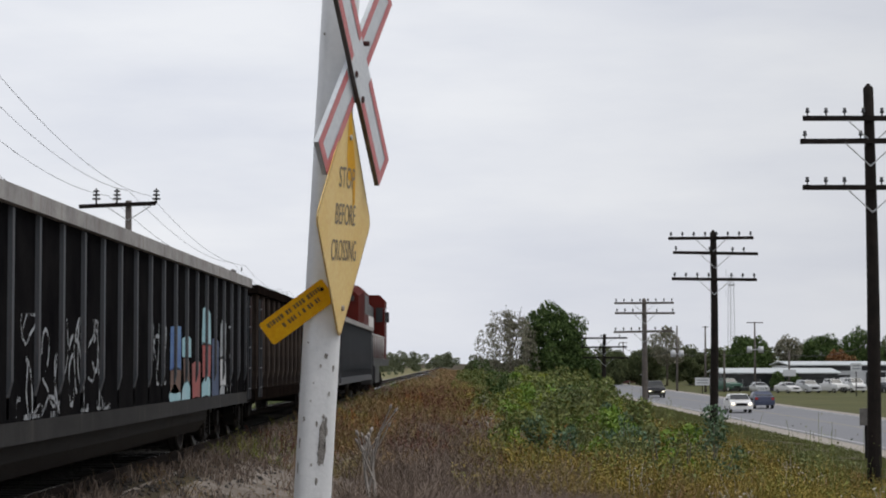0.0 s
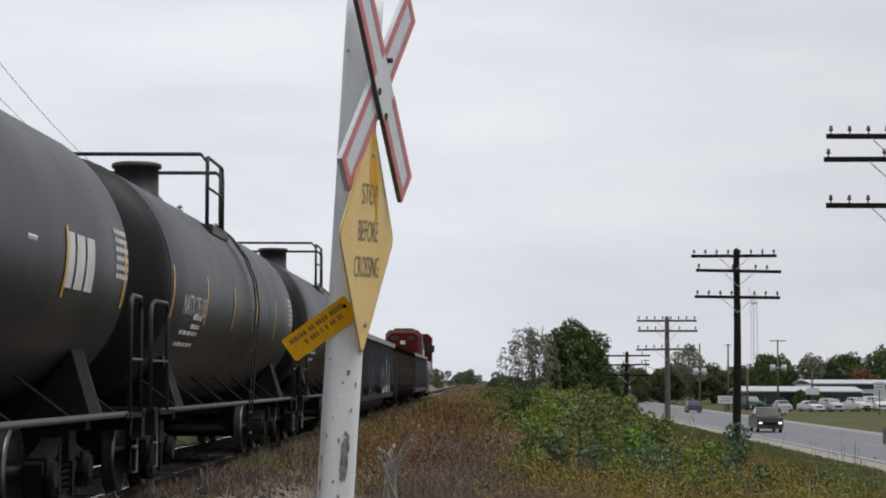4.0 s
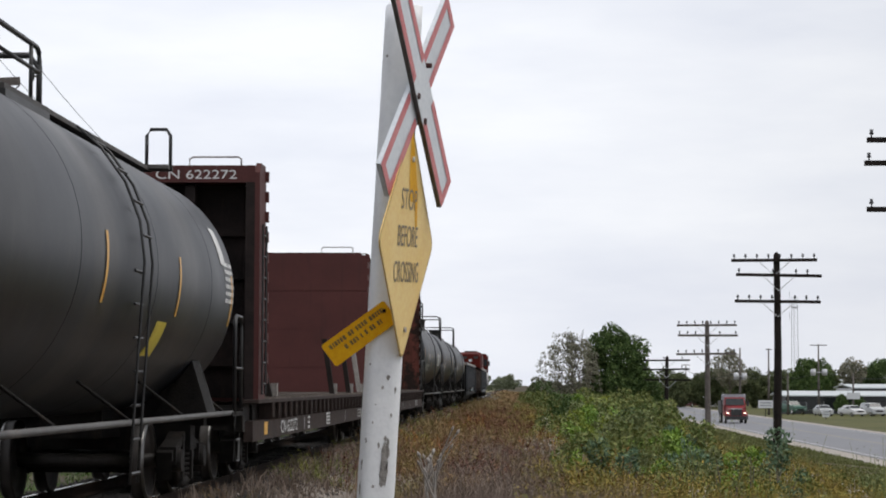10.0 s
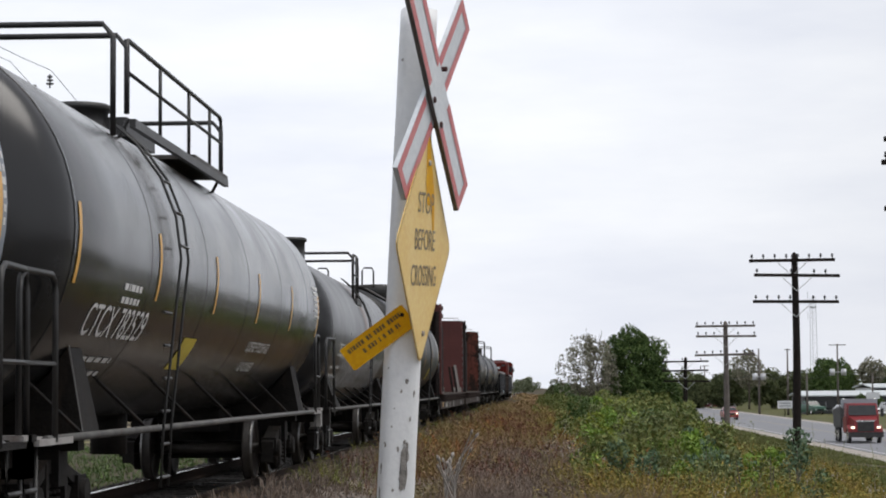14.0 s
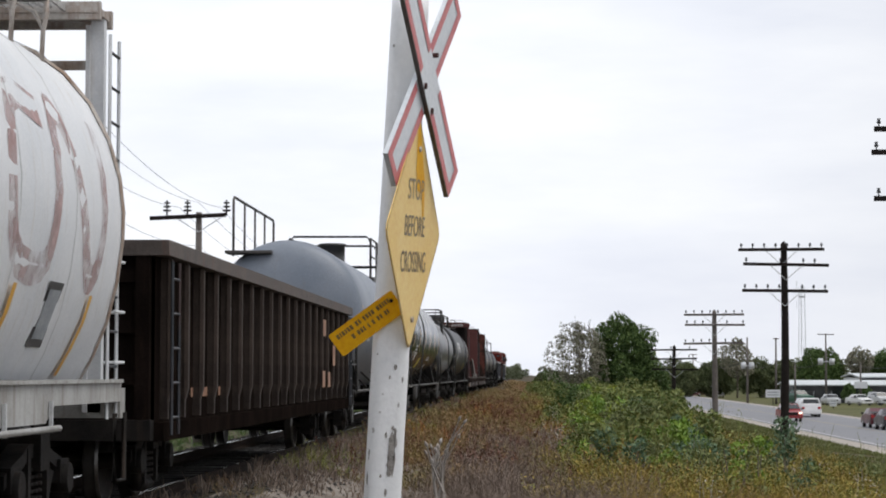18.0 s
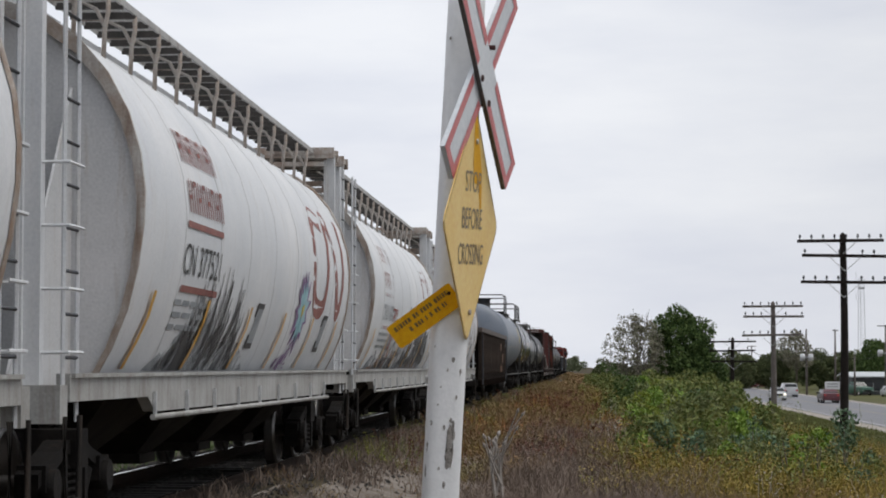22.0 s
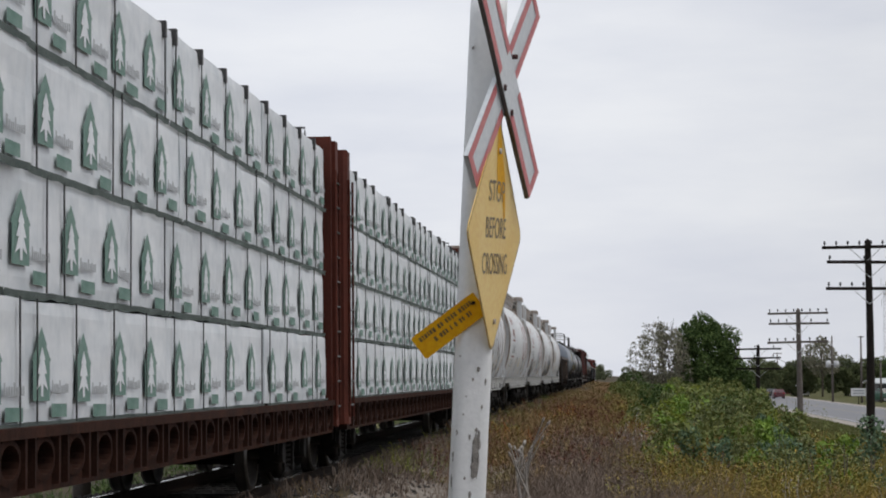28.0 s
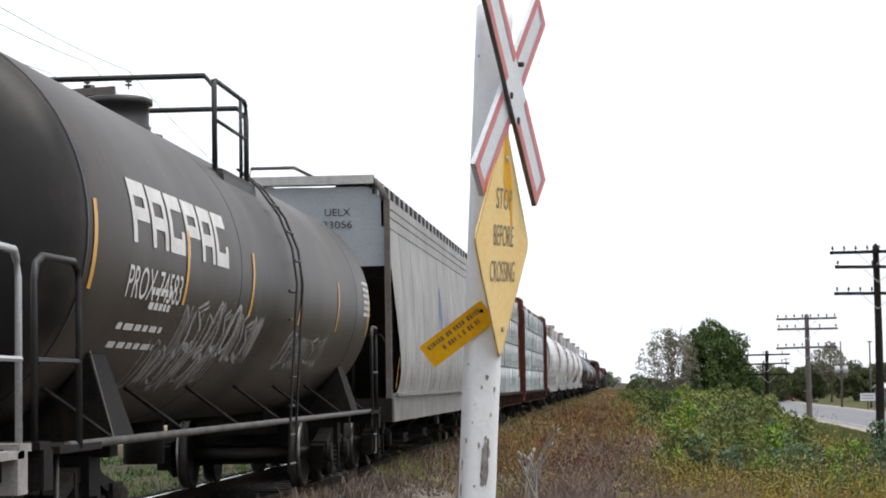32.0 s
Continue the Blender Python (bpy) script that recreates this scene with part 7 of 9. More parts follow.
strip("edge_line", 19.3, 19.42, 20, 900, line_white, 0.036, "faded white edge line", "road line")
strip("edge_line", 28.5, 28.62, 20, 900, line_white, 0.036, "faded white edge line", "road line")

strip("track_bed", -7.6, -3.86, -20, 400, bed_mat, 0.006, "dark ballast bed under the track, train shade in its colour", "ballast")
strip("dirt_path", -3.85, -1.3, 8, 70, dirt_mat, 0.008, "bare grey-brown dirt and fine gravel beside the track", "dirt")

track = thing("railway_track", "single railway track with polished rails on wooden ties", "track", pose(TRACK_X, 0, 0), kind="structure")
for s in (-1, 1):
    prof = [(-0.07, -0.17), (0.07, -0.17), (0.07, -0.155), (0.012, -0.13), (0.012, -0.045), (0.036, -0.035), (0.036, -0.004), (0.03, 0.0), (-0.03, 0.0), (-0.036, -0.004), (-0.036, -0.035), (-0.012, -0.045), (-0.012, -0.13), (-0.07, -0.155)]
    rail = part("rail", Geo().loft([[(s * 0.752 + x, y, z) for x, z in prof] for y in (-20, 100, 300, 900)]), rail_rust, track, "rusty steel rail")
    part("rail_head", Geo().add([(s * 0.752 + x, y, 0.003) for y in (-20, 900) for x in (-0.03, 0.03)], [(0, 1, 3, 2)]), rail_steel, rail, "polished rail head")
tie = Geo().box(-1.3, 1.3, -0.11, 0.11, -0.32, -0.172).mesh("tie")
rg = random.Random(5)
for k in range(260):
    part("tie", tie, tie_mat, track, "", pose(rg.uniform(-0.03, 0.03), 14 + 0.56 * k, rg.uniform(-0.01, 0.005), 0, 0, rg.uniform(-1, 1)))
g = Geo()
for k in range(260, 1100):
    y = 14 + 0.56 * k
    g.box(-1.3, 1.3, y - 0.11, y + 0.11, -0.32, -0.172)
part("far_tie", g, tie_mat, track)["kind"] = "stuff"


def scatter_stones(name, n, seed):
    r = np.random.RandomState(seed)
    x = r.choice([-1, 1], n) * (0.2 + np.abs(r.normal(0, 1.05, n)))
    x = np.where(np.abs(x) > 2.6, r.uniform(-2.5, 3.6, n), x) + TRACK_X
    y = 14 + 90 * r.rand(n) ** 1.6
    s = r.uniform(0.025, 0.055, n)
    base = np.array([(1, 0, 0), (0, 1, 0), (-1, 0, 0), (0, -1, 0), (0, 0, 0.8), (0, 0, -0.6)])
    fs = np.array([(0, 1, 4), (1, 2, 4), (2, 3, 4), (3, 0, 4), (1, 0, 5), (2, 1, 5), (3, 2, 5), (0, 3, 5)])
    a = r.uniform(0, 6.28, n)
    rot = np.stack([np.cos(a), -np.sin(a), np.sin(a), np.cos(a)], 1).reshape(n, 2, 2)
    v = np.repeat(base[None], n, 0) * r.uniform(0.6, 1.3, (n, 6, 1))
    v[:, :, :2] = np.einsum("nij,nkj->nki", rot, v[:, :, :2])
    v *= s[:, None, None]
    z = np.interp(np.abs(x - TRACK_X), [0, 0.81, 1.01, 1.56, 2.36, 3.36, 6.6], [-0.2, -0.2, -0.1, -0.15, -0.45, -0.6, -0.72])
    v += np.stack([x, y, z + 0.01], 1)[:, None]
    me = bpy.data.meshes.new(name)
    me.from_pydata(v.reshape(-1, 3).tolist(), [], (fs[None] + 6 * np.arange(n)[:, None, None]).reshape(-1, 3).tolist())
    return tagged(part(name, me, ballast_mat, None), "loose brown-grey ballast stones under the track", "ballast", kind="stuff")


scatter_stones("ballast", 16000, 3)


# ---- plants ----
def blades(name, material, n, xr, yr, h, w, seed, label, leaves=5, dense=1.8, lean=0.42, keep=None, flat=0.0, cat="weeds", span=(0.2, 1.0), per=26):
    """Many weeds in one mesh: a thin stem each and small leaves along it."""
    r = np.random.RandomState(seed)
    x = r.uniform(*xr, n)
    y = yr[0] + (yr[1] - yr[0]) * r.rand(n) ** dense
    if keep:
        k = keep(x, y, r)
        x, y = x[k], y[k]
        n = len(x)
    # plants stand in bushy groups, tallest in the middle
    m = max(1, n // per)
    kx, ky = x[:m], y[:m]
    which = r.randint(0, m, n)
    spread = r.uniform(0.12, 0.34, m) * (1 + ky / 90)
    q = r.normal(0, 1, (n, 2))
    x, y = kx[which] + q[:, 0] * spread[which], ky[which] + q[:, 1] * spread[which]
    size = r.uniform(0.45, 1.25, m)
    hh = h[0] * 0.5 + (h[1] - h[0] * 0.5) * size[which] * np.exp(-0.35 * (q ** 2).sum(1)) * r.uniform(0.6, 1.1, n)
    z = np.array([ground_z(a, 0) for a in x]) - 0.03
    top = np.stack([r.normal(0, lean, n) * hh, r.normal(0, lean, n) * hh, hh], 1)
    base = np.stack([x, y, z], 1)
    wd = r.uniform(*w, n) * 0.8
    ww = wd * (1 + y / 160)
    side = np.stack([np.ones(n), np.zeros(n), np.zeros(n)], 1) * ww[:, None] * 0.22
    quads = [np.stack([base - side, base + side, base + top + side * 0.4, base + top - side * 0.4], 1)]
    for _ in range(leaves):
        f = r.uniform(*span, n)[:, None]
        c = base + top * f + r.normal(0, 0.09, (n, 3)) * hh[:, None]
        a = r.uniform(0, 6.28, n)
        d = np.stack([np.cos(a), np.sin(a), r.uniform(-0.5, 0.9, n) * (1 - flat)], 1) * (ww * r.uniform(0.9, 2.2, n))[:, None]
        e = np.stack([-np.sin(a), np.cos(a), r.uniform(-0.6, 0.6, n)], 1) * (ww * r.uniform(0.3, 0.6, n))[:, None]
        quads.append(np.stack([c, c + d * 0.5 + e, c + d, c + d * 0.5 - e], 1))
    v = np.concatenate(quads, 0).reshape(-1, 3)
    me = bpy.data.meshes.new(name)
    m = len(v) // 4
    me.vertices.add(len(v))
    me.vertices.foreach_set("co", v.astype(np.float32).ravel())
    me.loops.add(4 * m)
    me.loops.foreach_set("vertex_index", np.arange(4 * m, dtype=np.int32))
    me.polygons.add(m)
    me.polygons.foreach_set("loop_start", np.arange(0, 4 * m, 4, dtype=np.int32))
    me.update(calc_edges=True)
    return tagged(part(name, me, material, None), label, cat, kind="stuff")


def band(x0, x1, soft):
    return lambda x, y, r: r.rand(len(x)) < np.clip((x - x0) / soft + 0.5, 0, 1) * np.clip((x1 - x) / soft + 0.5, 0, 1)


def tufts(name, material, n, per, xr, yr, h, w, seed, label, dense=1.5, keep=None, cat="grass", spread=0.12, droop=0.45):
    """Tufts of long bent blades."""
    r = np.random.RandomState(seed)
    x, y = r.uniform(*xr, n), yr[0] + (yr[1] - yr[0]) * r.rand(n) ** dense
    if keep:
        k = keep(x, y, r)
        x, y = x[k], y[k]
        n = len(x)
    clump = np.array([noise.noise(Vector((a * 0.9, b * 0.4, seed))) for a, b in zip(x, y)])
    size = 1 + 0.7 * clump
    x, y, size = np.repeat(x, per), np.repeat(y, per), np.repeat(size, per)
    m = n * per
    hh = r.uniform(*h, m) * size
    base = np.stack([x + r.normal(0, spread, m), y + r.normal(0, spread, m), np.zeros(m)], 1)
    base[:, 2] = np.interp(base[:, 0], [-400, 400], [0, 0]) + np.array([ground_z(a, 0) for a in base[:, 0]]) - 0.03
    a = r.uniform(0, 6.28, m)
    out = np.stack([np.cos(a), np.sin(a), np.zeros(m)], 1) * (hh * r.uniform(0.05, droop, m))[:, None]
    mid = base + out * 0.35 + np.stack([np.zeros(m), np.zeros(m), hh * 0.6], 1)
    tip = base + out + np.stack([np.zeros(m), np.zeros(m), hh * r.uniform(0.75, 1.0, m)], 1)
    ww = (r.uniform(*w, m) * (1 + y / 120))[:, None]
    b = r.uniform(-0.7, 0.7, m)
    sd = np.stack([np.cos(b), np.sin(b), np.zeros(m)], 1) * ww
    v = np.stack([base - sd, base + sd, mid + sd * 0.8, mid - sd * 0.8, tip + sd * 0.15, tip - sd * 0.15], 1).reshape(-1, 3)
    f = (np.array([(0, 1, 2, 3), (3, 2, 4, 5)])[None] + 6 * np.arange(m)[:, None, None]).reshape(-1)
    me = bpy.data.meshes.new(name)
    me.vertices.add(6 * m)
    me.vertices.foreach_set("co", v.astype(np.float32).ravel())
    me.loops.add(8 * m)
    me.loops.foreach_set("vertex_index", f.astype(np.int32))
    me.polygons.add(2 * m)
    me.polygons.foreach_set("loop_start", np.arange(0, 8 * m, 4, dtype=np.int32))
    me.update(calc_edges=True)
    return tagged(part(name, me, material, None), label, cat, kind="stuff")


def patchy(x0, x1, soft, seed, cut, sx=0.45, sy=0.16):
    """Plants within a strip that grow in drifts."""
    def f(x, y, r):
        k = np.array([noise.noise(Vector((a * sx, b * sy, seed * 7.3))) for a, b in zip(x, y)])
        return (k > cut) & (r.rand(len(x)) < np.clip((x - x0) / soft + 0.5, 0, 1) * np.clip((x1 - x) / soft + 0.5, 0, 1))
    return f


tufts("dead_grass", dead_weed, 4600, 9, (-3.2, 3.4), (22, 62), (0.25, 0.6), (0.003, 0.006), 21, "dense dead grey-brown grass beside the track", 1.3, patchy(-1.5, 1.7, 0.9, 21, -0.35), droop=1.1)
tufts("sparse_grass", dead_weed, 1500, 6, (-4.0, -1.0), (20, 60), (0.1, 0.3), (0.003, 0.006), 28, "sparse dry grass on the bare dirt", 1.3, patchy(-3.9, -1.2, 0.6, 28, -0.05), droop=1.1)
blades("dead_weeds", dead_weed, 15000, (-3.2, 3.0), (24, 66), (0.3, 0.7), (0.008, 0.02), 1, "dead brown weed stalks beside the track", 9, 1.4, 0.4, keep=patchy(-1.7, 1.9, 1.0, 1, -0.15))
blades("low_dirt_weeds", red_weed, 2600, (-3.9, -1.2), (22, 60), (0.12, 0.4), (0.01, 0.025), 16, "low russet weeds scattered on the dirt", 7, 1.2, 0.5, keep=patchy(-3.8, -1.2, 0.5, 16, 0.05))
blades("russet_weeds", red_weed, 24000, (-4.0, 3.0), (36, 190), (0.2, 0.62), (0.02, 0.045), 2, "russet and brown weeds along the embankment", 7, 1.4, keep=patchy(-3.3, 1.6, 0.8, 2, -0.2))
blades("dark_seed_heads", seed_head, 5200, (-3.6, 2.6), (36, 130), (0.4, 0.75), (0.02, 0.045), 14, "dark red-brown seed heads over the russet weeds", 9, 1.4, 0.25, keep=patchy(-3.2, 2.2, 1.0, 14, 0.0), span=(0.72, 1.02), per=5)
tufts("russet_grass", red_weed, 3000, 7, (-3.2, 3.0), (44, 150), (0.25, 0.6), (0.005, 0.01), 22, "russet dry grass along the embankment", 1.3, band(-3.0, 2.2, 1.0))
blades("goldenrod", green_weed, 15000, (-1.6, 10.5), (29, 130), (0.35, 0.85), (0.016, 0.036), 3, "olive stems of goldenrod in drifts", 9, 1.4, 0.3, keep=patchy(0.4, 8.0, 1.6, 3, -0.1), span=(0.15, 0.85), per=12)
blades("goldenrod_flowers", gold_head, 15000, (-1.6, 10.5), (29, 130), (0.35, 0.85), (0.014, 0.034), 3, "yellow goldenrod plumes in drifts", 10, 1.4, 0.3, keep=patchy(0.4, 8.0, 1.6, 3, -0.1), span=(0.78, 1.08), per=12)
blades("track_goldenrod", gold_head, 3800, (-3.2, 1.4), (38, 110), (0.3, 0.6), (0.016, 0.036), 15, "yellow weeds scattered among the russet ones", 10, 1.4, 0.35, keep=patchy(-3.0, 1.4, 0.8, 15, 0.12, 0.6, 0.22), span=(0.5, 1.05), per=14)
blades("olive_weeds", gold_weed, 14000, (-1.0, 10.5), (29, 130), (0.25, 0.6), (0.016, 0.036), 17, "olive and yellowing weeds on the slope", 8, 1.4, 0.45, keep=patchy(0.2, 8.0, 1.6, 17, -0.12))
tufts("olive_grass", gold_weed, 3600, 8, (0.5, 10.5), (28, 110), (0.2, 0.55), (0.004, 0.009), 23, "tall olive and yellow grass on the slope", 1.4, patchy(1.0, 8.6, 1.5, 23, -0.2), droop=0.8)
blades("green_weeds", green_weed, 20000, (-0.5, 9.0), (34, 170), (0.25, 0.85), (0.018, 0.045), 4, "tangled green weeds in drifts on the slope", 9, 1.4, 0.4, keep=patchy(0.8, 6.4, 1.6, 4, -0.05), per=14)
blades("far_track_weeds", red_weed, 9000, (-2.9, 4.0), (170, 480), (0.15, 0.4), (0.03, 0.06), 9, "low weeds along the far track", 5, 1.0, 0.4)
tufts("near_grass", dead_weed, 5200, 7, (-3.0, 9.0), (-8, 24), (0.12, 0.32), (0.004, 0.008), 27, "short dry grass around the crossing post", 1.0, None, "grass", 0.2, 0.9)
tufts("verge_grass", verge_blade, 15000, 6, (7.4, 17.2), (38, 260), (0.06, 0.17), (0.006, 0.012), 24, "short green verge grass", 1.3, None, "grass", 0.2)
blades("ballast_weeds", green_weed, 4000, (-4.2, -2.3), (34, 170), (0.15, 0.45), (0.012, 0.03), 6, "sparse weeds at the ballast edge", 6, 1.3, keep=patchy(-4.0, -2.4, 0.6, 6, 0.0))
blades("red_leaved_weeds", sumac_weed, 2400, (-3.0, 5.0), (40, 110), (0.35, 0.8), (0.02, 0.045), 12, "scattered red and orange weeds", 9, 1.4, 0.4, keep=patchy(-2.6, 4.6, 1.0, 12, 0.12))
blades("pale_seed_heads", pale_head, 1500, (0.5, 8.5), (30, 80), (0.5, 0.95), (0.018, 0.04), 13, "pale fluffy seed heads among the weeds", 10, 1.3, 0.25, keep=patchy(0.5, 8.0, 1.0, 13, 0.15), span=(0.75, 1.03), per=6)
blades("tall_weeds", leaf_dull, 2600, (2.0, 8.4), (38, 110), (0.8, 1.6), (0.02, 0.04), 8, "tall leafy shoots above the bushes", 12, 1.3, 0.12, keep=patchy(2.0, 8.0, 1.0, 8, 0.1), per=6)
blades("slope_foot_weeds", gold_weed, 16000, (4.6, 11.6), (34, 105), (0.25, 0.6), (0.014, 0.034), 41, "ochre and olive weeds at the foot of the slope", 9, 1.3, 0.42, keep=patchy(5.0, 10.4, 1.2, 41, -0.3), per=16)
blades("slope_foot_goldenrod", gold_head, 9000, (4.6, 11.4), (34, 95), (0.3, 0.62), (0.012, 0.03), 42, "yellow goldenrod plumes at the foot of the slope", 9, 1.3, 0.3, keep=patchy(5.0, 10.0, 1.2, 42, -0.02), span=(0.6, 1.06), per=12)
blades("slope_foot_russet", red_weed, 5000, (4.6, 11.2), (34, 95), (0.25, 0.6), (0.014, 0.034), 43, "russet weeds at the foot of the slope", 9, 1.3, 0.4, keep=patchy(5.0, 10.0, 1.2, 43, 0.1), per=12)
blades("near_goldenrod", gold_head, 7000, (0.6, 6.5), (29, 47), (0.35, 0.8), (0.012, 0.028), 44, "yellow goldenrod in front of the bushes", 9, 1.1, 0.3, keep=patchy(0.8, 6.4, 0.8, 44, -0.05, 0.8, 0.3), span=(0.5, 1.06), per=12)
blades("near_russet", red_weed, 6000, (0.4, 6.0), (29, 52), (0.3, 0.7), (0.012, 0.03), 45, "brown weeds in front of the bushes", 9, 1.1, 0.35, keep=patchy(0.5, 5.6, 0.8, 45, 0.0, 0.8, 0.3), per=12)
tufts("track_edge_grass", dead_weed, 2000, 8, (-4.25, -3.0), (13, 120), (0.1, 0.3), (0.003, 0.007), 26, "dry grass along the ballast shoulder", 1.2, patchy(-4.05, -2.9, 0.4, 26, 0.0), droop=0.9)
blades("far_side_weeds", leaf_dark, 8000, (-18, -8.4), (16, 130), (0.15, 0.5), (0.02, 0.05), 7, "green weeds on the far side of the track", 6, 1.2)


def leaf_cloud(n, centres, radii, size, seed, squash=1.0):
    """Leaves as small bent diamonds spread over clumps."""
    r = np.random.RandomState(seed)
    centres, radii = np.array(centres, float), np.array(radii, float)
    p = radii ** 2 / (radii ** 2).sum()
    k = r.choice(len(radii), n, p=p)
    d = r.normal(0, 1, (n, 3))
    d /= np.linalg.norm(d, axis=1)[:, None]
    c = centres[k] + d * (radii[k] * r.uniform(0.35, 1.0, n) ** 0.5)[:, None] * np.array((1, 1, squash))
    a = r.normal(0, 1, (n, 3)) + np.array((0, 0, -0.3))
    a /= np.linalg.norm(a, axis=1)[:, None]
    b = np.cross(a, r.normal(0, 1, (n, 3)))
    b /= np.linalg.norm(b, axis=1)[:, None] + 1e-6
    s = r.uniform(*size, n)[:, None]
    nn = np.cross(a, b)
    v = np.stack([c - a * s, c + b * s * 0.45 + nn * s * 0.12, c + a * s, c - b * s * 0.45 + nn * s * 0.12], 1).reshape(-1, 3)
    me = bpy.data.meshes.new("leaves")
    me.vertices.add(4 * n)
    me.vertices.foreach_set("co", v.astype(np.float32).ravel())
    me.loops.add(4 * n)
    me.loops.foreach_set("vertex_index", np.arange(4 * n, dtype=np.int32))
    me.polygons.add(n)
    me.polygons.foreach_set("loop_start", np.arange(0, 4 * n, 4, dtype=np.int32))
    me.update(calc_edges=True)
    return me


def lumps(p, r):
    """A cheap smooth uneven field from a few crossing waves, about -1 to 1."""
    out = np.zeros(len(p))
    for _ in range(6):
        d = r.normal(0, 1.6, 3)
        out += np.sin(p @ d + r.uniform(0, 6.28))
    return out / 4.0


def crown_cloud(n, w, z0, z1, size, seed, gaps=-1.0):
    """Leaves through one uneven crown whose outline bulges and dips."""
    r = np.random.RandomState(seed)
    m = int(n * 1.5)
    d = r.normal(0, 1, (m, 3))
    d /= np.linalg.norm(d, axis=1)[:, None]
    k = lumps(d * 1.9, r) + 0.6 * lumps(d * 4.5, r)
    rad = (1 + 0.3 * k) * r.uniform(0.3, 1.0, m) ** 0.45
    c = d * rad[:, None] * np.array((w / 2, w / 2, (z1 - z0) / 2)) + np.array((0, 0, (z0 + z1) / 2))
    c[:, :2] *= (1.12 - 0.3 * np.clip((c[:, 2] - z0) / (z1 - z0), 0, 1))[:, None]
    h = lumps(c * (15.0 / w), r)
    c = c[(h > gaps) & (c[:, 2] > 0.1)][:n]
    n = len(c)
    a = r.normal(0, 1, (n, 3)) + np.array((0, 0, -0.3))
    a /= np.linalg.norm(a, axis=1)[:, None]
    b = np.cross(a, r.normal(0, 1, (n, 3)))
    b /= np.linalg.norm(b, axis=1)[:, None] + 1e-6
    s = r.uniform(*size, n)[:, None]
    return quad_mesh("leaves", np.stack([c - a * s, c + b * s * 0.5, c + a * s, c - b * s * 0.5], 1).reshape(-1, 3))


def quad_mesh(name, v):
    me = bpy.data.meshes.new(name)
    n = len(v) // 4
    me.vertices.add(4 * n)
    me.vertices.foreach_set("co", v.astype(np.float32).ravel())
    me.loops.add(4 * n)
    me.loops.foreach_set("vertex_index", np.arange(4 * n, dtype=np.int32))
    me.polygons.add(n)
    me.polygons.foreach_set("loop_start", np.arange(0, 4 * n, 4, dtype=np.int32))
    me.update(calc_edges=True)
    return me


def shrub(x, y, w, h, mat, n, size, label, seed, stems=16):
    r = random.Random(seed)
    ob = thing("shrub", label, "shrub", pose(x, y, ground_z(x, y)), "shrubs on the slope")
    cs, rs = [], []
    for k in range(stems):
        a, q = r.uniform(0, 6.28), r.uniform(0.1, 0.95) * w / 2
        z = r.uniform(0.12, 0.92) * h * (1 - 0.35 * (2 * q / w) ** 2)
        cs.append((math.cos(a) * q, math.sin(a) * q, z))
        rs.append(r.uniform(0.1, 0.22) * min(w, h * 1.5))
        part("stem", Geo().tube([(0.1 * math.cos(a), 0.1 * math.sin(a), -0.05), (cs[-1][0] * 0.6, cs[-1][1] * 0.6, z * 0.6), cs[-1]], [0.018, 0.013, 0.006], 5), bark, ob)
    part("foliage", leaf_cloud(n, cs, rs, size, seed), mat, ob)
    return ob


SHRUBS = [(3.05, 47.0, 1.8, 1.45, leaf_bright, 3224, (0.0473, 0.101), "bright green leafy bush on the slope"), (2.3, 45, 1.5, 1.3, leaf_dull, 2232, (0.0338, 0.0743), "dull green bush among weeds"), (1.7, 51, 1.5, 1.35, leaf_dull, 1984, (0.0338, 0.0743), "dull green bush among weeds"),
          (4.1, 53, 1.4, 1.5, leaf_dull, 1984, (0.0338, 0.0743), "grey-green bush on the slope"), (2.8, 57, 1.9, 1.6, leaf_grey_green, 2108, (0.0338, 0.081), "grey-green bush on the slope"), (3.6, 66, 2.2, 1.9, leaf_dull, 2356, (0.0405, 0.0878), "tall grey-green leafy shrub"),
          (4.5, 70, 1.5, 2.1, leaf_grey_green, 1736, (0.0405, 0.0878), "tall thin grey-green shrub"), (2.2, 72, 2.0, 1.5, leaf_bright, 1736, (0.0405, 0.0878), "low spreading green bush"), (3.2, 84, 2.8, 1.9, leaf_dull, 2604, (0.0473, 0.101), "spreading dull green shrub"),
          (5.2, 86, 1.7, 2.3, leaf_dull, 1984, (0.0473, 0.101), "tall green shrub beside the pole line"), (2.0, 95, 2.6, 1.6, leaf_dark, 2232, (0.0473, 0.101), "low dark green shrub"), (4.6, 104, 3.0, 2.2, leaf_dull, 2604, (0.054, 0.108), "green spreading shrub on the slope"),
          (5.6, 58, 0.9, 0.7, leaf_dull, 744, (0.0338, 0.0743), "small green bush on the verge"), (4.7, 43.5, 1.2, 0.8, leaf_grey_green, 1054, (0.0297, 0.0675), "low spreading green bush"), (5.9, 45.5, 1.2, 0.7, leaf_dull, 930, (0.0297, 0.0675), "low green bush at the slope's foot"),
          (1.2, 60, 1.3, 1.0, leaf_bright, 1178, (0.0297, 0.0675), "small green bush among russet weeds"), (0.9, 76, 1.6, 1.1, leaf_dull, 1488, (0.0405, 0.081), "small green bush among russet weeds"), (2.9, 39.0, 1.2, 0.9, leaf_grey_green, 1178, (0.027, 0.0607), "low grey-green bush among yellow weeds")]
for i, (x, y, w, h, m, n, s, lab) in enumerate(SHRUBS):
    shrub(x, y, w, h, m, n, s, lab, 100 + i)
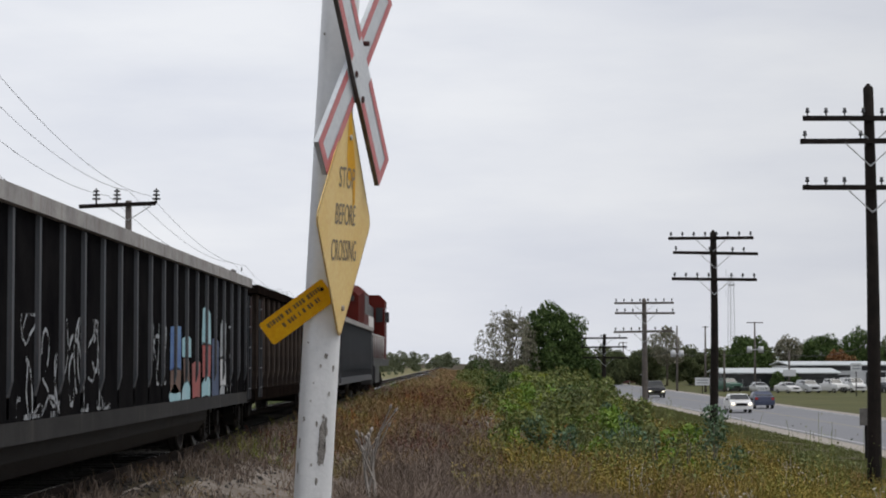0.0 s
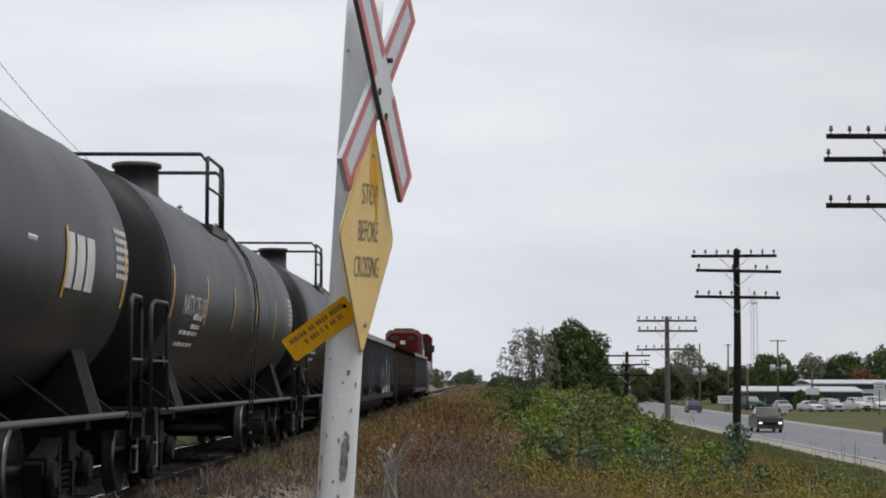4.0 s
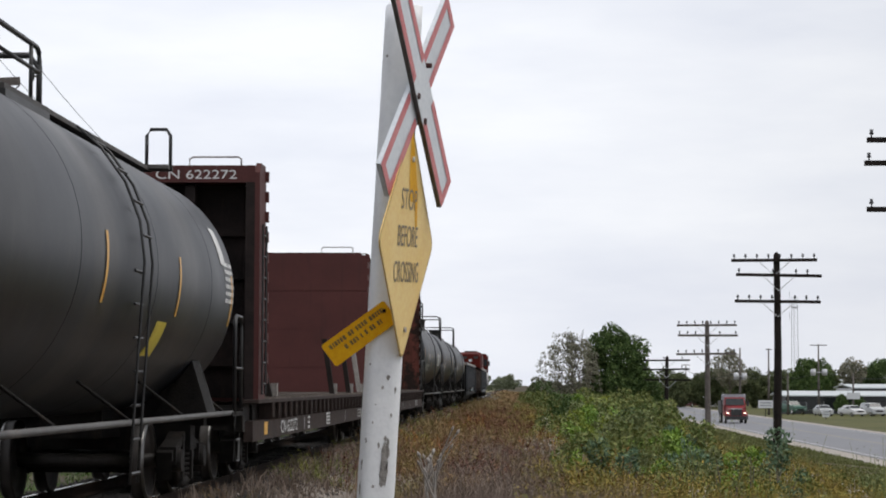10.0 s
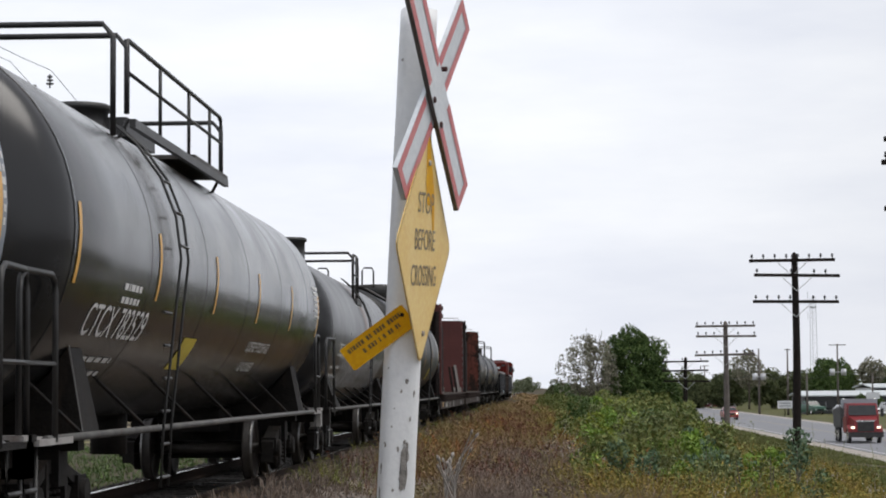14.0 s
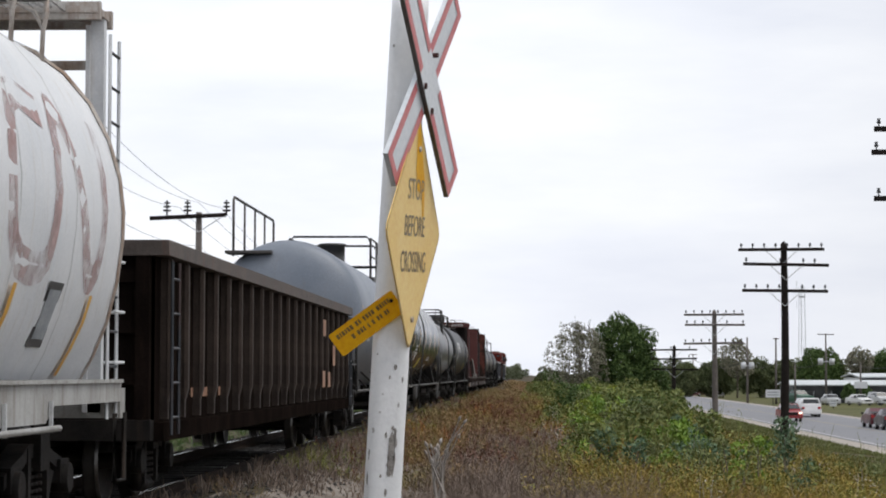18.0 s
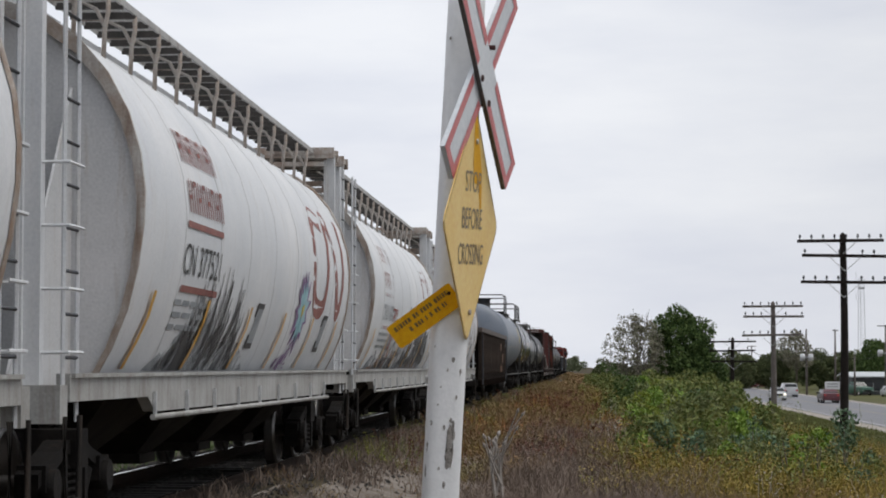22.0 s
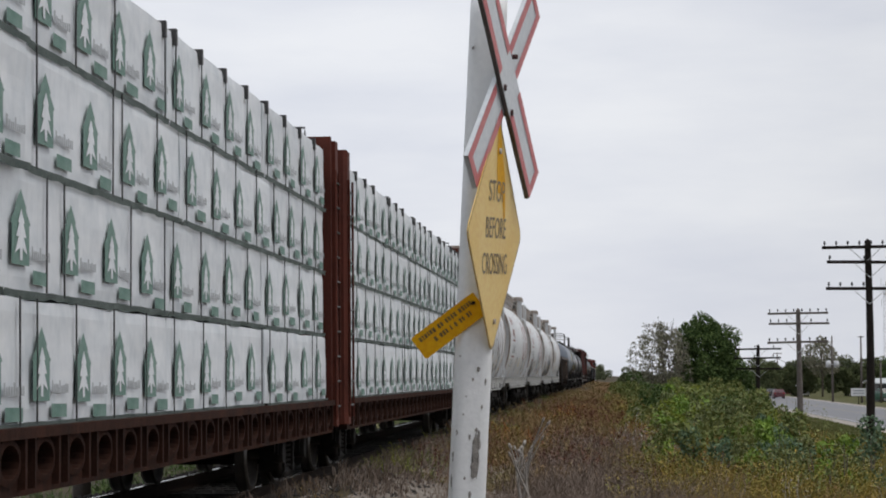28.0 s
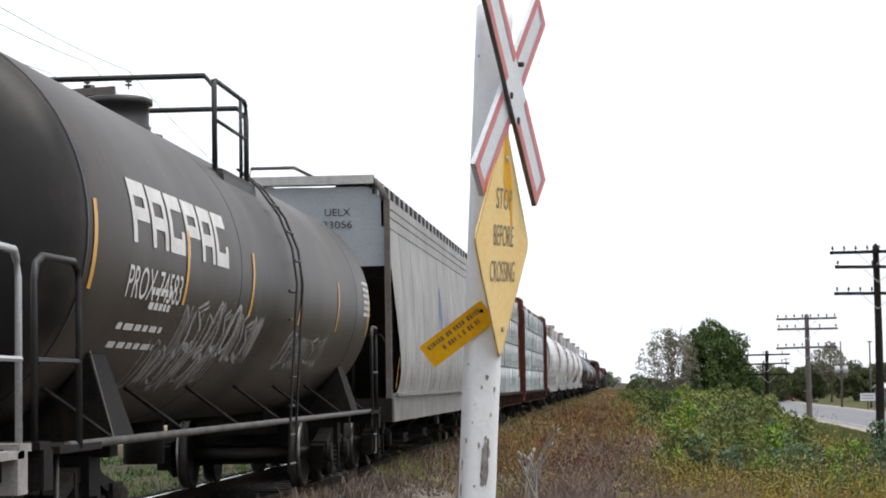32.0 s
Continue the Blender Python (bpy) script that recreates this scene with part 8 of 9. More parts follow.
# smaller leafy clumps between them
rg = random.Random(77)
CLUMP = ((leaf_blue, "blue-green leafy weed clump on the slope"), (leaf_dull, "dull green leafy weed clump on the slope"), (leaf_lime, "yellow-green leafy clump on the slope"), (leaf_grey_green, "grey-green leafy weed clump on the slope"), (leaf_ochre, "yellowing ochre leafy clump on the slope"), (leaf_bright, "fresh green leafy clump on the slope"))
for i in range(64):
    y = 37 + 71 * rg.random() ** 1.5
    x = rg.triangular(0.3 + 0.006 * y, 5.6, 2.4)
    mat, lab = CLUMP[min(5, int(6 * rg.random() ** 1.15))]
    w = rg.uniform(0.45, 1.1) * (1 + y / 150)
    shrub(x, y, w, w * rg.uniform(0.75, 1.35), mat, int(520 * w), (0.02 + 0.0003 * y, 0.05 + 0.0004 * y), lab, 300 + i, 7)

# leafy weeds along the edge of the mown grass
rg = random.Random(78)
for i in range(12):
    y = rg.uniform(46, 88)
    x = 8.4 + rg.uniform(-0.7, 1.6)
    w = rg.uniform(0.4, 0.85)
    mat, lab = CLUMP[(1, 3, 4)[i % 3]]
    shrub(x, y, w, w * rg.uniform(0.6, 1.0), mat, int(480 * w), (0.03, 0.07), lab.replace("on the slope", "at the edge of the mown grass"), 500 + i, 6)

g = Geo()
r = random.Random(9)
skel = thing("dead_weed_stalk", "pale dry branching weed stalk behind the post", "weed", pose(-1.1, 27.0, ground_z(-1.1, 0) - 0.02))


def twig(g, p, d, l, rad, depth):
    q = p + d * l
    g.tube([p, p + d * l * 0.5 + Vector((r.uniform(-1, 1), r.uniform(-1, 1), 0)) * 0.03 * l, q], [rad, rad * 0.8, rad * 0.6], 5)
    if depth:
        for _ in range(2 + depth % 2):
            e = (d + Vector((r.uniform(-0.55, 0.55), r.uniform(-0.5, 0.5), r.uniform(0.1, 0.5)))).normalized()
            twig(g, p + d * l * r.uniform(0.5, 1.0), e, l * r.uniform(0.5, 0.75), rad * 0.6, depth - 1)
    else:
        g.tube([q, q + d * 0.035, q + d * 0.075], [rad * 0.8, 0.02, 0.006], 6)


for k in range(3):
    g = Geo()
    twig(g, Vector((r.uniform(-0.12, 0.12), r.uniform(-0.1, 0.1), 0)), Vector((r.uniform(-0.15, 0.15), 0, 1)).normalized(), 0.7, 0.03, 2)
    part("stalk", g, surf("pale_dry_stalk", (0.26, 0.24, 0.22), (0.36, 0.33, 0.3), 5, 0.9) if k == 0 else bpy.data.materials["pale_dry_stalk"], skel)


def tree(x, y, h, w, mat, n, size, label, seed, base=0.2, bare=0.0, group="trees"):
    r = random.Random(seed)
    zb = ground_z(x, y)
    ob = thing("tree", label, "tree", pose(x, y, zb), group)
    g = Geo()
    g.tube([(0, 0, -0.1), (r.uniform(-0.1, 0.1), 0, h * 0.35), (r.uniform(-0.2, 0.2), 0, h * 0.9)], [0.035 * h * 0.5, 0.028 * h * 0.5, 0.004 * h], 8)
    part("trunk", g, bark, ob)
    cs, rs = [], []
    m = 64
    for k in range(m):
        f = base + (1 - base) * (k + 0.5) / m
        a = r.uniform(0, 6.28)
        q = w / 2 * math.sin(math.pi * min(1.0, (f - base) / (1 - base) * 0.85 + 0.12)) ** 0.7 * r.uniform(0.3, 1.0)
        c = (math.cos(a) * q, math.sin(a) * q, f * h * 0.96)
        cs.append(c)
        rs.append(w * r.uniform(0.06, 0.13))
        if k % 6 == 0:
            part("limb", Geo().tube([(0, 0, c[2] * 0.6), (c[0] * 0.5, c[1] * 0.5, c[2] * 0.85), c], [0.012 * h * 0.5, 0.008 * h * 0.5, 0.003 * h * 0.5], 5), bark, ob)
    part("crown", crown_cloud(n, w, base * h, h, size, seed, 0.0 if mat is leaf_grey else -0.28), mat, ob)
    if bare:
        g = Geo()
        for k in range(190):
            c = Vector(cs[k % m]) * r.uniform(0.75, 1.05)
            d = Vector((r.uniform(-1, 1), r.uniform(-1, 1), r.uniform(0, 1.2))).normalized()
            g.tube([c * 0.8, c + d * w * r.uniform(0.08, 0.2)], [0.024, 0.006], 4)
        part("bare_twig", g, pole_grey, ob)["kind"] = "stuff"
    return ob


tree(3.5, 150, 6.3, 4.2, leaf_grey, 9500, (0.05, 0.1), "half-bare grey-green tree beside the line", 201, 0.15, 1.0)
tree(6.5, 152, 6.8, 4.9, leaf_dark, 26000, (0.06, 0.13), "dense dark green roadside tree", 202, 0.08)
tree(8.6, 158, 3.6, 3.2, leaf_dark, 9000, (0.07, 0.13), "small dark green tree beside the larger one", 203, 0.05)
tree(2.6, 230, 2.6, 3.4, leaf_dark, 5000, (0.08, 0.15), "low dark bushy tree by the track", 204, 0.02)
tree(2.0, 290, 2.6, 3.4, leaf_far, 4000, (0.1, 0.17), "low green tree by the track", 205, 0.02)
for i, (x, y, h, w, m, base) in enumerate([(36, 380, 10.2, 6, leaf_grey, 0.35), (50, 380, 8.8, 8, leaf_dark, 0.1), (54, 395, 7.0, 7, leaf_far, 0.1), (57, 380, 8.6, 5, leaf_grey, 0.5), (64, 385, 9.2, 9, leaf_dark, 0.05), (70, 380, 9.6, 9, leaf_dark, 0.05), (65, 372, 6.0, 5, leaf_autumn, 0.05),
                                          (27, 380, 6.0, 7, leaf_far, 0.05), (32, 385, 6.1, 7, leaf_far, 0.05), (41, 385, 6.0, 8, leaf_far, 0.05), (45.5, 390, 6.0, 7, leaf_far, 0.05), (61, 390, 7.0, 7, leaf_far, 0.05), (78, 385, 9.6, 9, leaf_far, 0.05), (88, 390, 9.6, 9, leaf_far, 0.05)]):
    tree(x, y, h, w, m, 11000 if m is not leaf_grey else 3600, (0.14, 0.28), "roadside tree behind the low buildings" if m is not leaf_autumn else "orange autumn tree behind the buildings", 220 + i, base, 0.0, "trees behind the buildings")

for x, y, h in ((44.4, 306, 2.9), (46.9, 306, 2.7)):
    tree(x, y, h, 2.1, leaf_dark, 2600, (0.09, 0.16), "dark clipped evergreen bush before the storefront", int(x * 7), 0.0, 0.0, "bushes before the storefront")


def wood(name, rows, label, seed, mat=leaf_far, n=9000, size=(0.4, 0.9)):
    """A far wood: one crown mass of many leaf clumps."""
    r = random.Random(seed)
    cs, rs = [], []
    for x0, x1, y0, y1, h, cnt in rows:
        for _ in range(cnt):
            x, y = r.uniform(x0, x1), r.uniform(y0, y1)
            hh = h * r.uniform(0.6, 1.1)
            for q in range(3):
                cs.append((x + r.uniform(-2, 2), y, ground_z(x, y) + hh * (0.25 + 0.3 * q)))
                rs.append(hh * r.uniform(0.2, 0.3))
    return tagged(part(name, leaf_cloud(n, cs, rs, size, seed), mat, None), label, "wood", kind="stuff")


wood("far_wood_right", [(22, 150, 440, 520, 6.6, 190), (140, 260, 420, 560, 9, 60)], "far mixed green wood beyond the road", 301, leaf_far, 110000, (0.22, 0.5))
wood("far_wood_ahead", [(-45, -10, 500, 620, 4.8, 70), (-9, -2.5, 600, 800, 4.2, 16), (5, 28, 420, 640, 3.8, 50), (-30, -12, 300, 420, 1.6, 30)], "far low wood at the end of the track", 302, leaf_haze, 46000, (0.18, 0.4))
wood("far_wood_left", [(-170, -24, 400, 520, 5.2, 150)], "far tree line across the fields", 303, leaf_far, 60000, (0.22, 0.5))
wood("near_thicket", [(5.0, 9.5, 165, 215, 2.6, 26), (2.4, 6.6, 108, 148, 1.9, 34), (0.9, 3.0, 150, 240, 1.5, 26)], "green thicket along the pole line", 304, leaf_dull, 52000, (0.05, 0.11))

# ---- crossing sign ----
POST_LEAN = 3.1
sign = thing("crossing_sign", "white railway crossing post with crossbuck and yellow plates", "crossing sign", pose(-0.815, 11.0, -0.6, 0, POST_LEAN, 0))
g = Geo()
rows = []
for k in range(40):
    z = 3.88 * k / 39
    ring = []
    for a in range(24):
        b = a * math.pi / 12
        q = 0.089 / (abs(math.cos(b - 0.22)) ** 5 + abs(math.sin(b - 0.22)) ** 5) ** 0.2
        q *= 1 + 0.012 * noise.noise(Vector((math.cos(b), math.sin(b), z * 4))) + 0.01 * noise.noise(Vector((3, 0, z * 9)))
        ring.append((q * math.cos(b), q * math.sin(b), z))
    rows.append(ring)
g.loft(rows, True, True, True)
post = part("post", g, post_white, sign, "white-painted timber post with peeling paint")
r = random.Random(4)


def on_post(x):
    """Depth of the post's near face at a place across it."""
    best = min((p for p in rows[10] if p[1] < 0), key=lambda p: abs(p[0] - x))
    return best[1] - 0.004


FLAKES = [(0.036, 1.585, 0.02, 0.085), (0.042, 1.52, 0.018, 0.1), (0.03, 1.49, 0.012, 0.06), (0.05, 1.62, 0.012, 0.06), (0.039, 1.684, 0.008, 0.014), (0.007, 1.648, 0.006, 0.016), (-0.06, 1.667, 0.007, 0.016), (-0.01, 1.442, 0.006, 0.01), (0.035, 1.989, 0.009, 0.015),
          (0.01, 1.937, 0.006, 0.01), (0.073, 1.929, 0.005, 0.02), (-0.03, 1.76, 0.004, 0.006), (-0.075, 1.55, 0.005, 0.03), (-0.078, 1.42, 0.005, 0.04), (-0.06, 2.05, 0.004, 0.006), (-0.086 + 0.02, 3.61, 0.006, 0.01), (0.02, 1.36, 0.007, 0.02), (-0.02, 1.85, 0.003, 0.005), (0.06, 1.8, 0.004, 0.014)]
for x, z, w, h in FLAKES:
    pts = []
    for j in range(13):
        b = j * 2 * math.pi / 13
        xx = x + w * math.cos(b) * r.uniform(0.6, 1.25)
        pts.append((xx, on_post(xx), z + h * math.sin(b) * r.uniform(0.65, 1.15)))
    part("bare_patch", Geo().add(pts, [tuple(range(13))]), bare_wood, post, "bare weathered wood showing through the paint")
YAW = 75.36


def plate(name, outline, t, mat, parent, z, n_off, roll=0.0, label="", yaw=YAW, u_off=0.0):
    """A plate whose face looks away from the post: outline in u (right) and v (up)."""
    m = Matrix.Rotation(radians(yaw), 4, "Z")
    rr = Matrix.Rotation(radians(roll), 3, "Y")
    f = [rr @ Vector((u, 0, v)) for u, v in outline]
    g = Geo()
    n = len(f)
    g.add([m @ Vector((p.x + u_off, -n_off - t, p.z + z)) for p in f] + [m @ Vector((p.x + u_off, -n_off, p.z + z)) for p in f],
          [tuple(range(n)), tuple(range(2 * n - 1, n - 1, -1))] + [(i, i + n, (i + 1) % n + n, (i + 1) % n) for i in range(n)])
    return part(name, g, mat, parent, label)


XZ, BL, BW = 3.437, 0.68, 0.106
face = Matrix.Rotation(radians(YAW), 4, "Z")


def border_strip(u0, u1, v0, v1, off, roll, u_off, blade):
    rr = Matrix.Rotation(radians(roll), 3, "Y")
    ps = [rr @ Vector((u, 0, v)) for u, v in ((u0, v0), (u1, v0), (u1, v1), (u0, v1))]
    g = Geo().add([face @ Vector((p.x + u_off, -off, p.z + XZ)) for p in ps], [(0, 1, 2, 3)])
    part("red_border", g, sign_red, blade, "faded red border")


# rear blade has a white body and edge, front blade a dark grey one
for roll, off, u_off, edge_mat in ((-47.1, 0.1, -0.054, sign_white), (44.2, 0.126, -0.063, sign_back)):
    sl = [(-BL, -BW), (BL, -BW), (BL, BW), (-BL, BW)]
    b = plate("crossbuck_blade", sl, 0.022, edge_mat, sign, XZ, off, roll, "white blade with faded red border", YAW, u_off)
    plate("blade_face", [(u * 0.998, v * 0.985) for u, v in sl], 0.002, sign_white, b, XZ, off + 0.022, roll, "", YAW, u_off)
    w, c, d = 0.05, BW + 0.03, off + 0.0265
    for sv in (-1, 1):
        for su in (-1, 1):
            border_strip(su * c, su * (BL - w), sv * BW, sv * (BW - w), d, roll, u_off, b)
    for su in (-1, 1):
        border_strip(su * BL, su * (BL - w), -BW, BW, d, roll, u_off, b)
dh, dwid = 0.585, 0.585
dh, dwid = 0.6, 0.58
dia = [(0, -dh), (dwid, 0), (0, dh), (-dwid, 0)]


def rounded(outline, q=0.05):
    out = []
    n = len(outline)
    for i in range(n):
        p, c, s = Vector(outline[i - 1]), Vector(outline[i]), Vector(outline[(i + 1) % n])
        a, b = (p - c).normalized(), (s - c).normalized()
        out += [tuple(c + a * q), tuple(c + (a + b) * q * 0.3), tuple(c + b * q)]
    return out


DZ, DU, DROLL, DYAW = 2.671, -0.077, -2.6, 79.56
d = plate("stop_plate", rounded(dia), 0.006, sign_cream, sign, DZ, 0.1, DROLL, "sun-bleached yellow diamond plate", DYAW, DU)
m = Matrix.Rotation(radians(DYAW), 4, "Z")
tilt = Matrix.Rotation(radians(DROLL), 3, "Y")


def on_plate(u, v, off):
    p = tilt @ Vector((u, 0, v))
    return m @ Vector((p.x + DU, -off, p.z + DZ))


part("plate_rim", Geo().loft([[on_plate(u * q, v * q, o) for u, v in rounded(dia)] for q, o in ((1.0, 0.1065), (0.985, 0.1072))], True, False), surf("dull_brown_plate_edge", (0.24, 0.15, 0.06), (0.36, 0.24, 0.1), 4, 0.7), d, "darkened plate edge")
g = Geo()
g.add([on_plate(u, v, 0.1075) for u, v in ((-0.015, 0.565), (0.02, 0.56), (0.17, 0.27), (0.19, 0.09), (0.15, 0.08), (0.12, 0.2), (0.02, 0.21), (-0.02, 0.32))], [tuple(range(8))])
part("unfaded_patch", g, sign_yellow, d, "brighter yellow unfaded patch")
for word, z, w in (("STOP", 0.165, 0.33), ("BEFORE", -0.02, 0.42), ("CROSSING", -0.2, 0.52)):
    g = Geo()
    vs, fs = text_mesh(word, 0.15, 0, w)
    g.add([on_plate(u, z + v, 0.1085) for u, v in vs], fs)
    part("word", g, sign_ink, d, "faded black word")
for u, v in ((0.03, 0.42), (0.02, -0.44)):
    part("bolt", Geo().disc(on_plate(u, v, 0.11), m @ Vector((0, 1, 0)), 0.014, 0.014, 10), rust_edge, d)
for u, z, q in ((0.022, 3.582, 0.013), (-0.143, 3.402, 0.017), (-0.015, 3.291, 0.018)):
    part("bolt", Geo().disc(face @ Vector((u, -0.132, z)), face @ Vector((0, 1, 0)), q, 0.05, 10), rust_bolt, sign, "rusty red-brown bolt")
# small yellow plate on the post's near side
mb = Matrix.Translation((-0.119, -0.112, 2.2)) @ Matrix.Rotation(radians(6), 4, "Z") @ Matrix.Rotation(radians(-39.5), 4, "Y")
g = Geo()
g.add([mb @ Vector(p) for p in [(x, y, z) for y in (-0.004, 0.004) for x, z in ((-0.195, -0.058), (-0.185, -0.065), (0.185, -0.065), (0.195, -0.058), (0.195, 0.058), (0.185, 0.065), (-0.185, 0.065), (-0.195, 0.058))]],
      [tuple(range(8)), tuple(range(15, 7, -1))] + [(i, i + 8, (i + 1) % 8 + 8, (i + 1) % 8) for i in range(8)])
pl = part("notice_plate", g, sign_yellow, sign, "small tilted yellow notice plate")
g = Geo()
r = random.Random(2)
for z, x0, x1, h in ((0.03, -0.165, 0.165, 0.024), (-0.012, -0.1, 0.125, 0.024)):
    x = x0
    while x < x1:
        w = r.uniform(0.007, 0.015)
        g = Geo()
        g.add([mb @ Vector((a, -0.0055, b)) for a, b in ((x, z - h / 2), (min(x + w, x1), z - h / 2), (min(x + w, x1), z + h / 2), (x, z + h / 2))], [(0, 1, 2, 3)])
        part("notice_bar", g, notice_ink, pl)
        x += w + r.choice((0.005, 0.005, 0.005, 0.018))
part("bolt", Geo().disc(mb @ Vector((0.165, -0.006, 0.02)), mb.to_3x3() @ Vector((0, 1, 0)), 0.01, 0.01, 8), dark_steel, pl)

# ---- pole lines and wires ----
@shared
def insulator_mesh():
    g = Geo()
    g.tube([(0, 0, 0), (0, 0, 0.08)], 0.016, 6)
    g.tube([(0, 0, 0.07), (0, 0, 0.1), (0, 0, 0.13), (0, 0, 0.18)], [0.045, 0.05, 0.032, 0.04], 8)
    return g.mesh("insulator")


def telegraph_pole(x, y, top, arms, pins, wood_mat, label, seed, arm_len=3.05):
    r = random.Random(seed)
    zb = ground_z(x, y) - 0.3
    ob = thing("telegraph_pole", label, "pole", pose(x, y, zb, 0, 0.4 * r.uniform(-1, 1), 0), "telegraph poles along the verge")
    H = top - zb
    bend = r.uniform(-0.06, 0.06)
    pts = [(bend * math.sin(math.pi * k / 8), 0, H * k / 8) for k in range(9)]
    g = Geo()
    g.tube(pts + [(0, 0, H + 0.1)], [0.17 - 0.055 * k / 8 for k in range(9)] + [0.03], 10)
    part("pole_shaft", g, wood_mat, ob)
    for i, d in enumerate(arms):
        z = H - d
        a = part("crossarm", Geo().box(-arm_len / 2, arm_len / 2, -0.19, -0.1, z - 0.055, z + 0.055), wood_mat, ob, "", pose(0, 0, 0, 0, r.uniform(-0.8, 0.8), r.uniform(-1.5, 1.5)))
        for s in (-1, 1):
            part("arm_brace", Geo().tube([(s * 0.55, -0.2, z - 0.05), (0, -0.16, z - 0.55)], 0.013, 4), galv, a)
        n = 8
        for k in range(n):
            if pins[i][k] == "1":
                part("insulator", insulator_mesh(), insulator, a, "", pose(-arm_len / 2 + 0.1 + (arm_len - 0.2) * k / (n - 1), -0.145, z + 0.05))
    return ob


telegraph_pole(9.02, 47.7, 7.38, (0.68, 1.18, 2.2), ("11111111", "10010010", "11101111"), pole_wood, "weathered dark brown telegraph pole with three crossarms", 1)
telegraph_pole(9.05, 78.3, 6.02, (0.2, 0.74, 1.68), ("11111111", "10010110", "11110111"), pole_wood, "dark telegraph pole with three crossarms and insulators", 2)
telegraph_pole(9.45, 111.7, 4.56, (0.16, 0.68, 1.62), ("11111111", "11100101", "11110111"), pole_grey, "weathered grey telegraph pole with three crossarms", 3)
telegraph_pole(9.6, 145, 3.18, (0.2, 0.8, 1.5), ("10010010", "10010010", "00000000"), pole_wood, "dark short telegraph pole among shrubs", 4)
telegraph_pole(7.6, 160, 2.4, (0.2, 0.7, 1.5), ("00000000", "00000000", "00000000"), pole_wood, "dark short telegraph pole in the thicket", 5)


def power_pole(x, y, top, arm, pins, label, seed, big=1.0):
    zb = ground_z(x, y) - 0.3
    ob = thing("power_pole", label, "pole", pose(x, y, zb), "power poles beyond the track")
    H = top - zb - 0.35
    part("pole_shaft", Geo().tube([(0, 0, 0), (0, 0, H * 0.5), (0, 0, H + 0.1)], [0.15, 0.12, 0.09], 10), pole_grey, ob)
    a, b = arm
    part("crossarm", Geo().box(a, b, -0.16, -0.08, H - 0.09, H + 0.03), pole_wood if y == 65 else pole_grey, ob, "", pose(0, 0, 0, 0, -2.5, 0))
    for s in (a * 0.6, b * 0.6):
        part("arm_brace", Geo().tube([(s, -0.12, H - 0.06), (0, -0.1, H - 0.5)], 0.013, 4), galv, ob)
    for px in pins:
        g = Geo()
        for k in range(3):
            g.disc((px, -0.12, H + big * (0.07 + 0.055 * k)), (0, 0, 1), big * (0.058 - 0.008 * k), 0.024 * big, 10)
        g.tube([(px, -0.12, H), (px, -0.12, H + 0.22 * big)], 0.014 * big, 6)
        part("insulator", g, insulator, ob)
    return ob


PP = [(-7.2, 5.0), (-8.27, 33.5), (-9.95, 65), (-11.75, 112), (-12.7, 153), (-13.6, 200)]
power_pole(-8.27, 33.5, 6.4, (-0.75, 0.75), (0.0, 0.66, -0.66), "grey power pole with one crossarm", 1)
lamp = part("street_lamp", Geo().tube([(0, 0, 5.6), (0.2, 0, 5.72), (0.42, 0, 5.74)], 0.02, 5), galv, bpy.data.objects["power_pole"], "small street lamp on a bracket")
lamp.data.name = "street_lamp"
power_pole(-9.95, 65, 6.45, (-1.15, 1.15), (-0.95, -0.33, 0.85), "grey power pole with a wide crossarm", 2, 2.1)
power_pole(-11.75, 112, 6.4, (-0.52, 0.52), (-0.45, 0.48), "grey power pole with one short crossarm", 3)
power_pole(-12.7, 153, 6.4, (-0.55, 0.55), (-0.5, 0.5), "grey power pole with one short crossarm", 4)


def wire(a, b, sag, rad, grp="wires"):
    a, b = Vector(a), Vector(b)
    pts = [a.lerp(b, k / 14) - Vector((0, 0, sag * 4 * (k / 14) * (1 - k / 14))) for k in range(15)]
    return tagged(part("overhead_wire", Geo().tube(pts, rad, 4), wire_mat, None), "thin dark overhead wire strung between poles", "wire", grp)


for i in range(len(PP) - 1):
    (x0, y0), (x1, y1) = PP[i], PP[i + 1]
    for dx, dz in ((-0.6, 6.35), (0.0, 6.5), (0.65, 6.35), (0.0, 5.2), (0.05, 4.7)):
        wire((x0 + dx, y0, dz), (x1 + dx, y1, dz), 0.5, 0.005 + 0.00004 * y0)
for i, (a, b) in enumerate((((22.5, 300), (29.8, 300)), ((29.8, 300), (33.7, 300)), ((33.7, 300), (40.5, 300)), ((40.5, 300), (60, 330)))):
    wire((a[0], a[1], 3.4), (b[0], b[1], 3.4), 1.1, 0.03, "roadside wires")

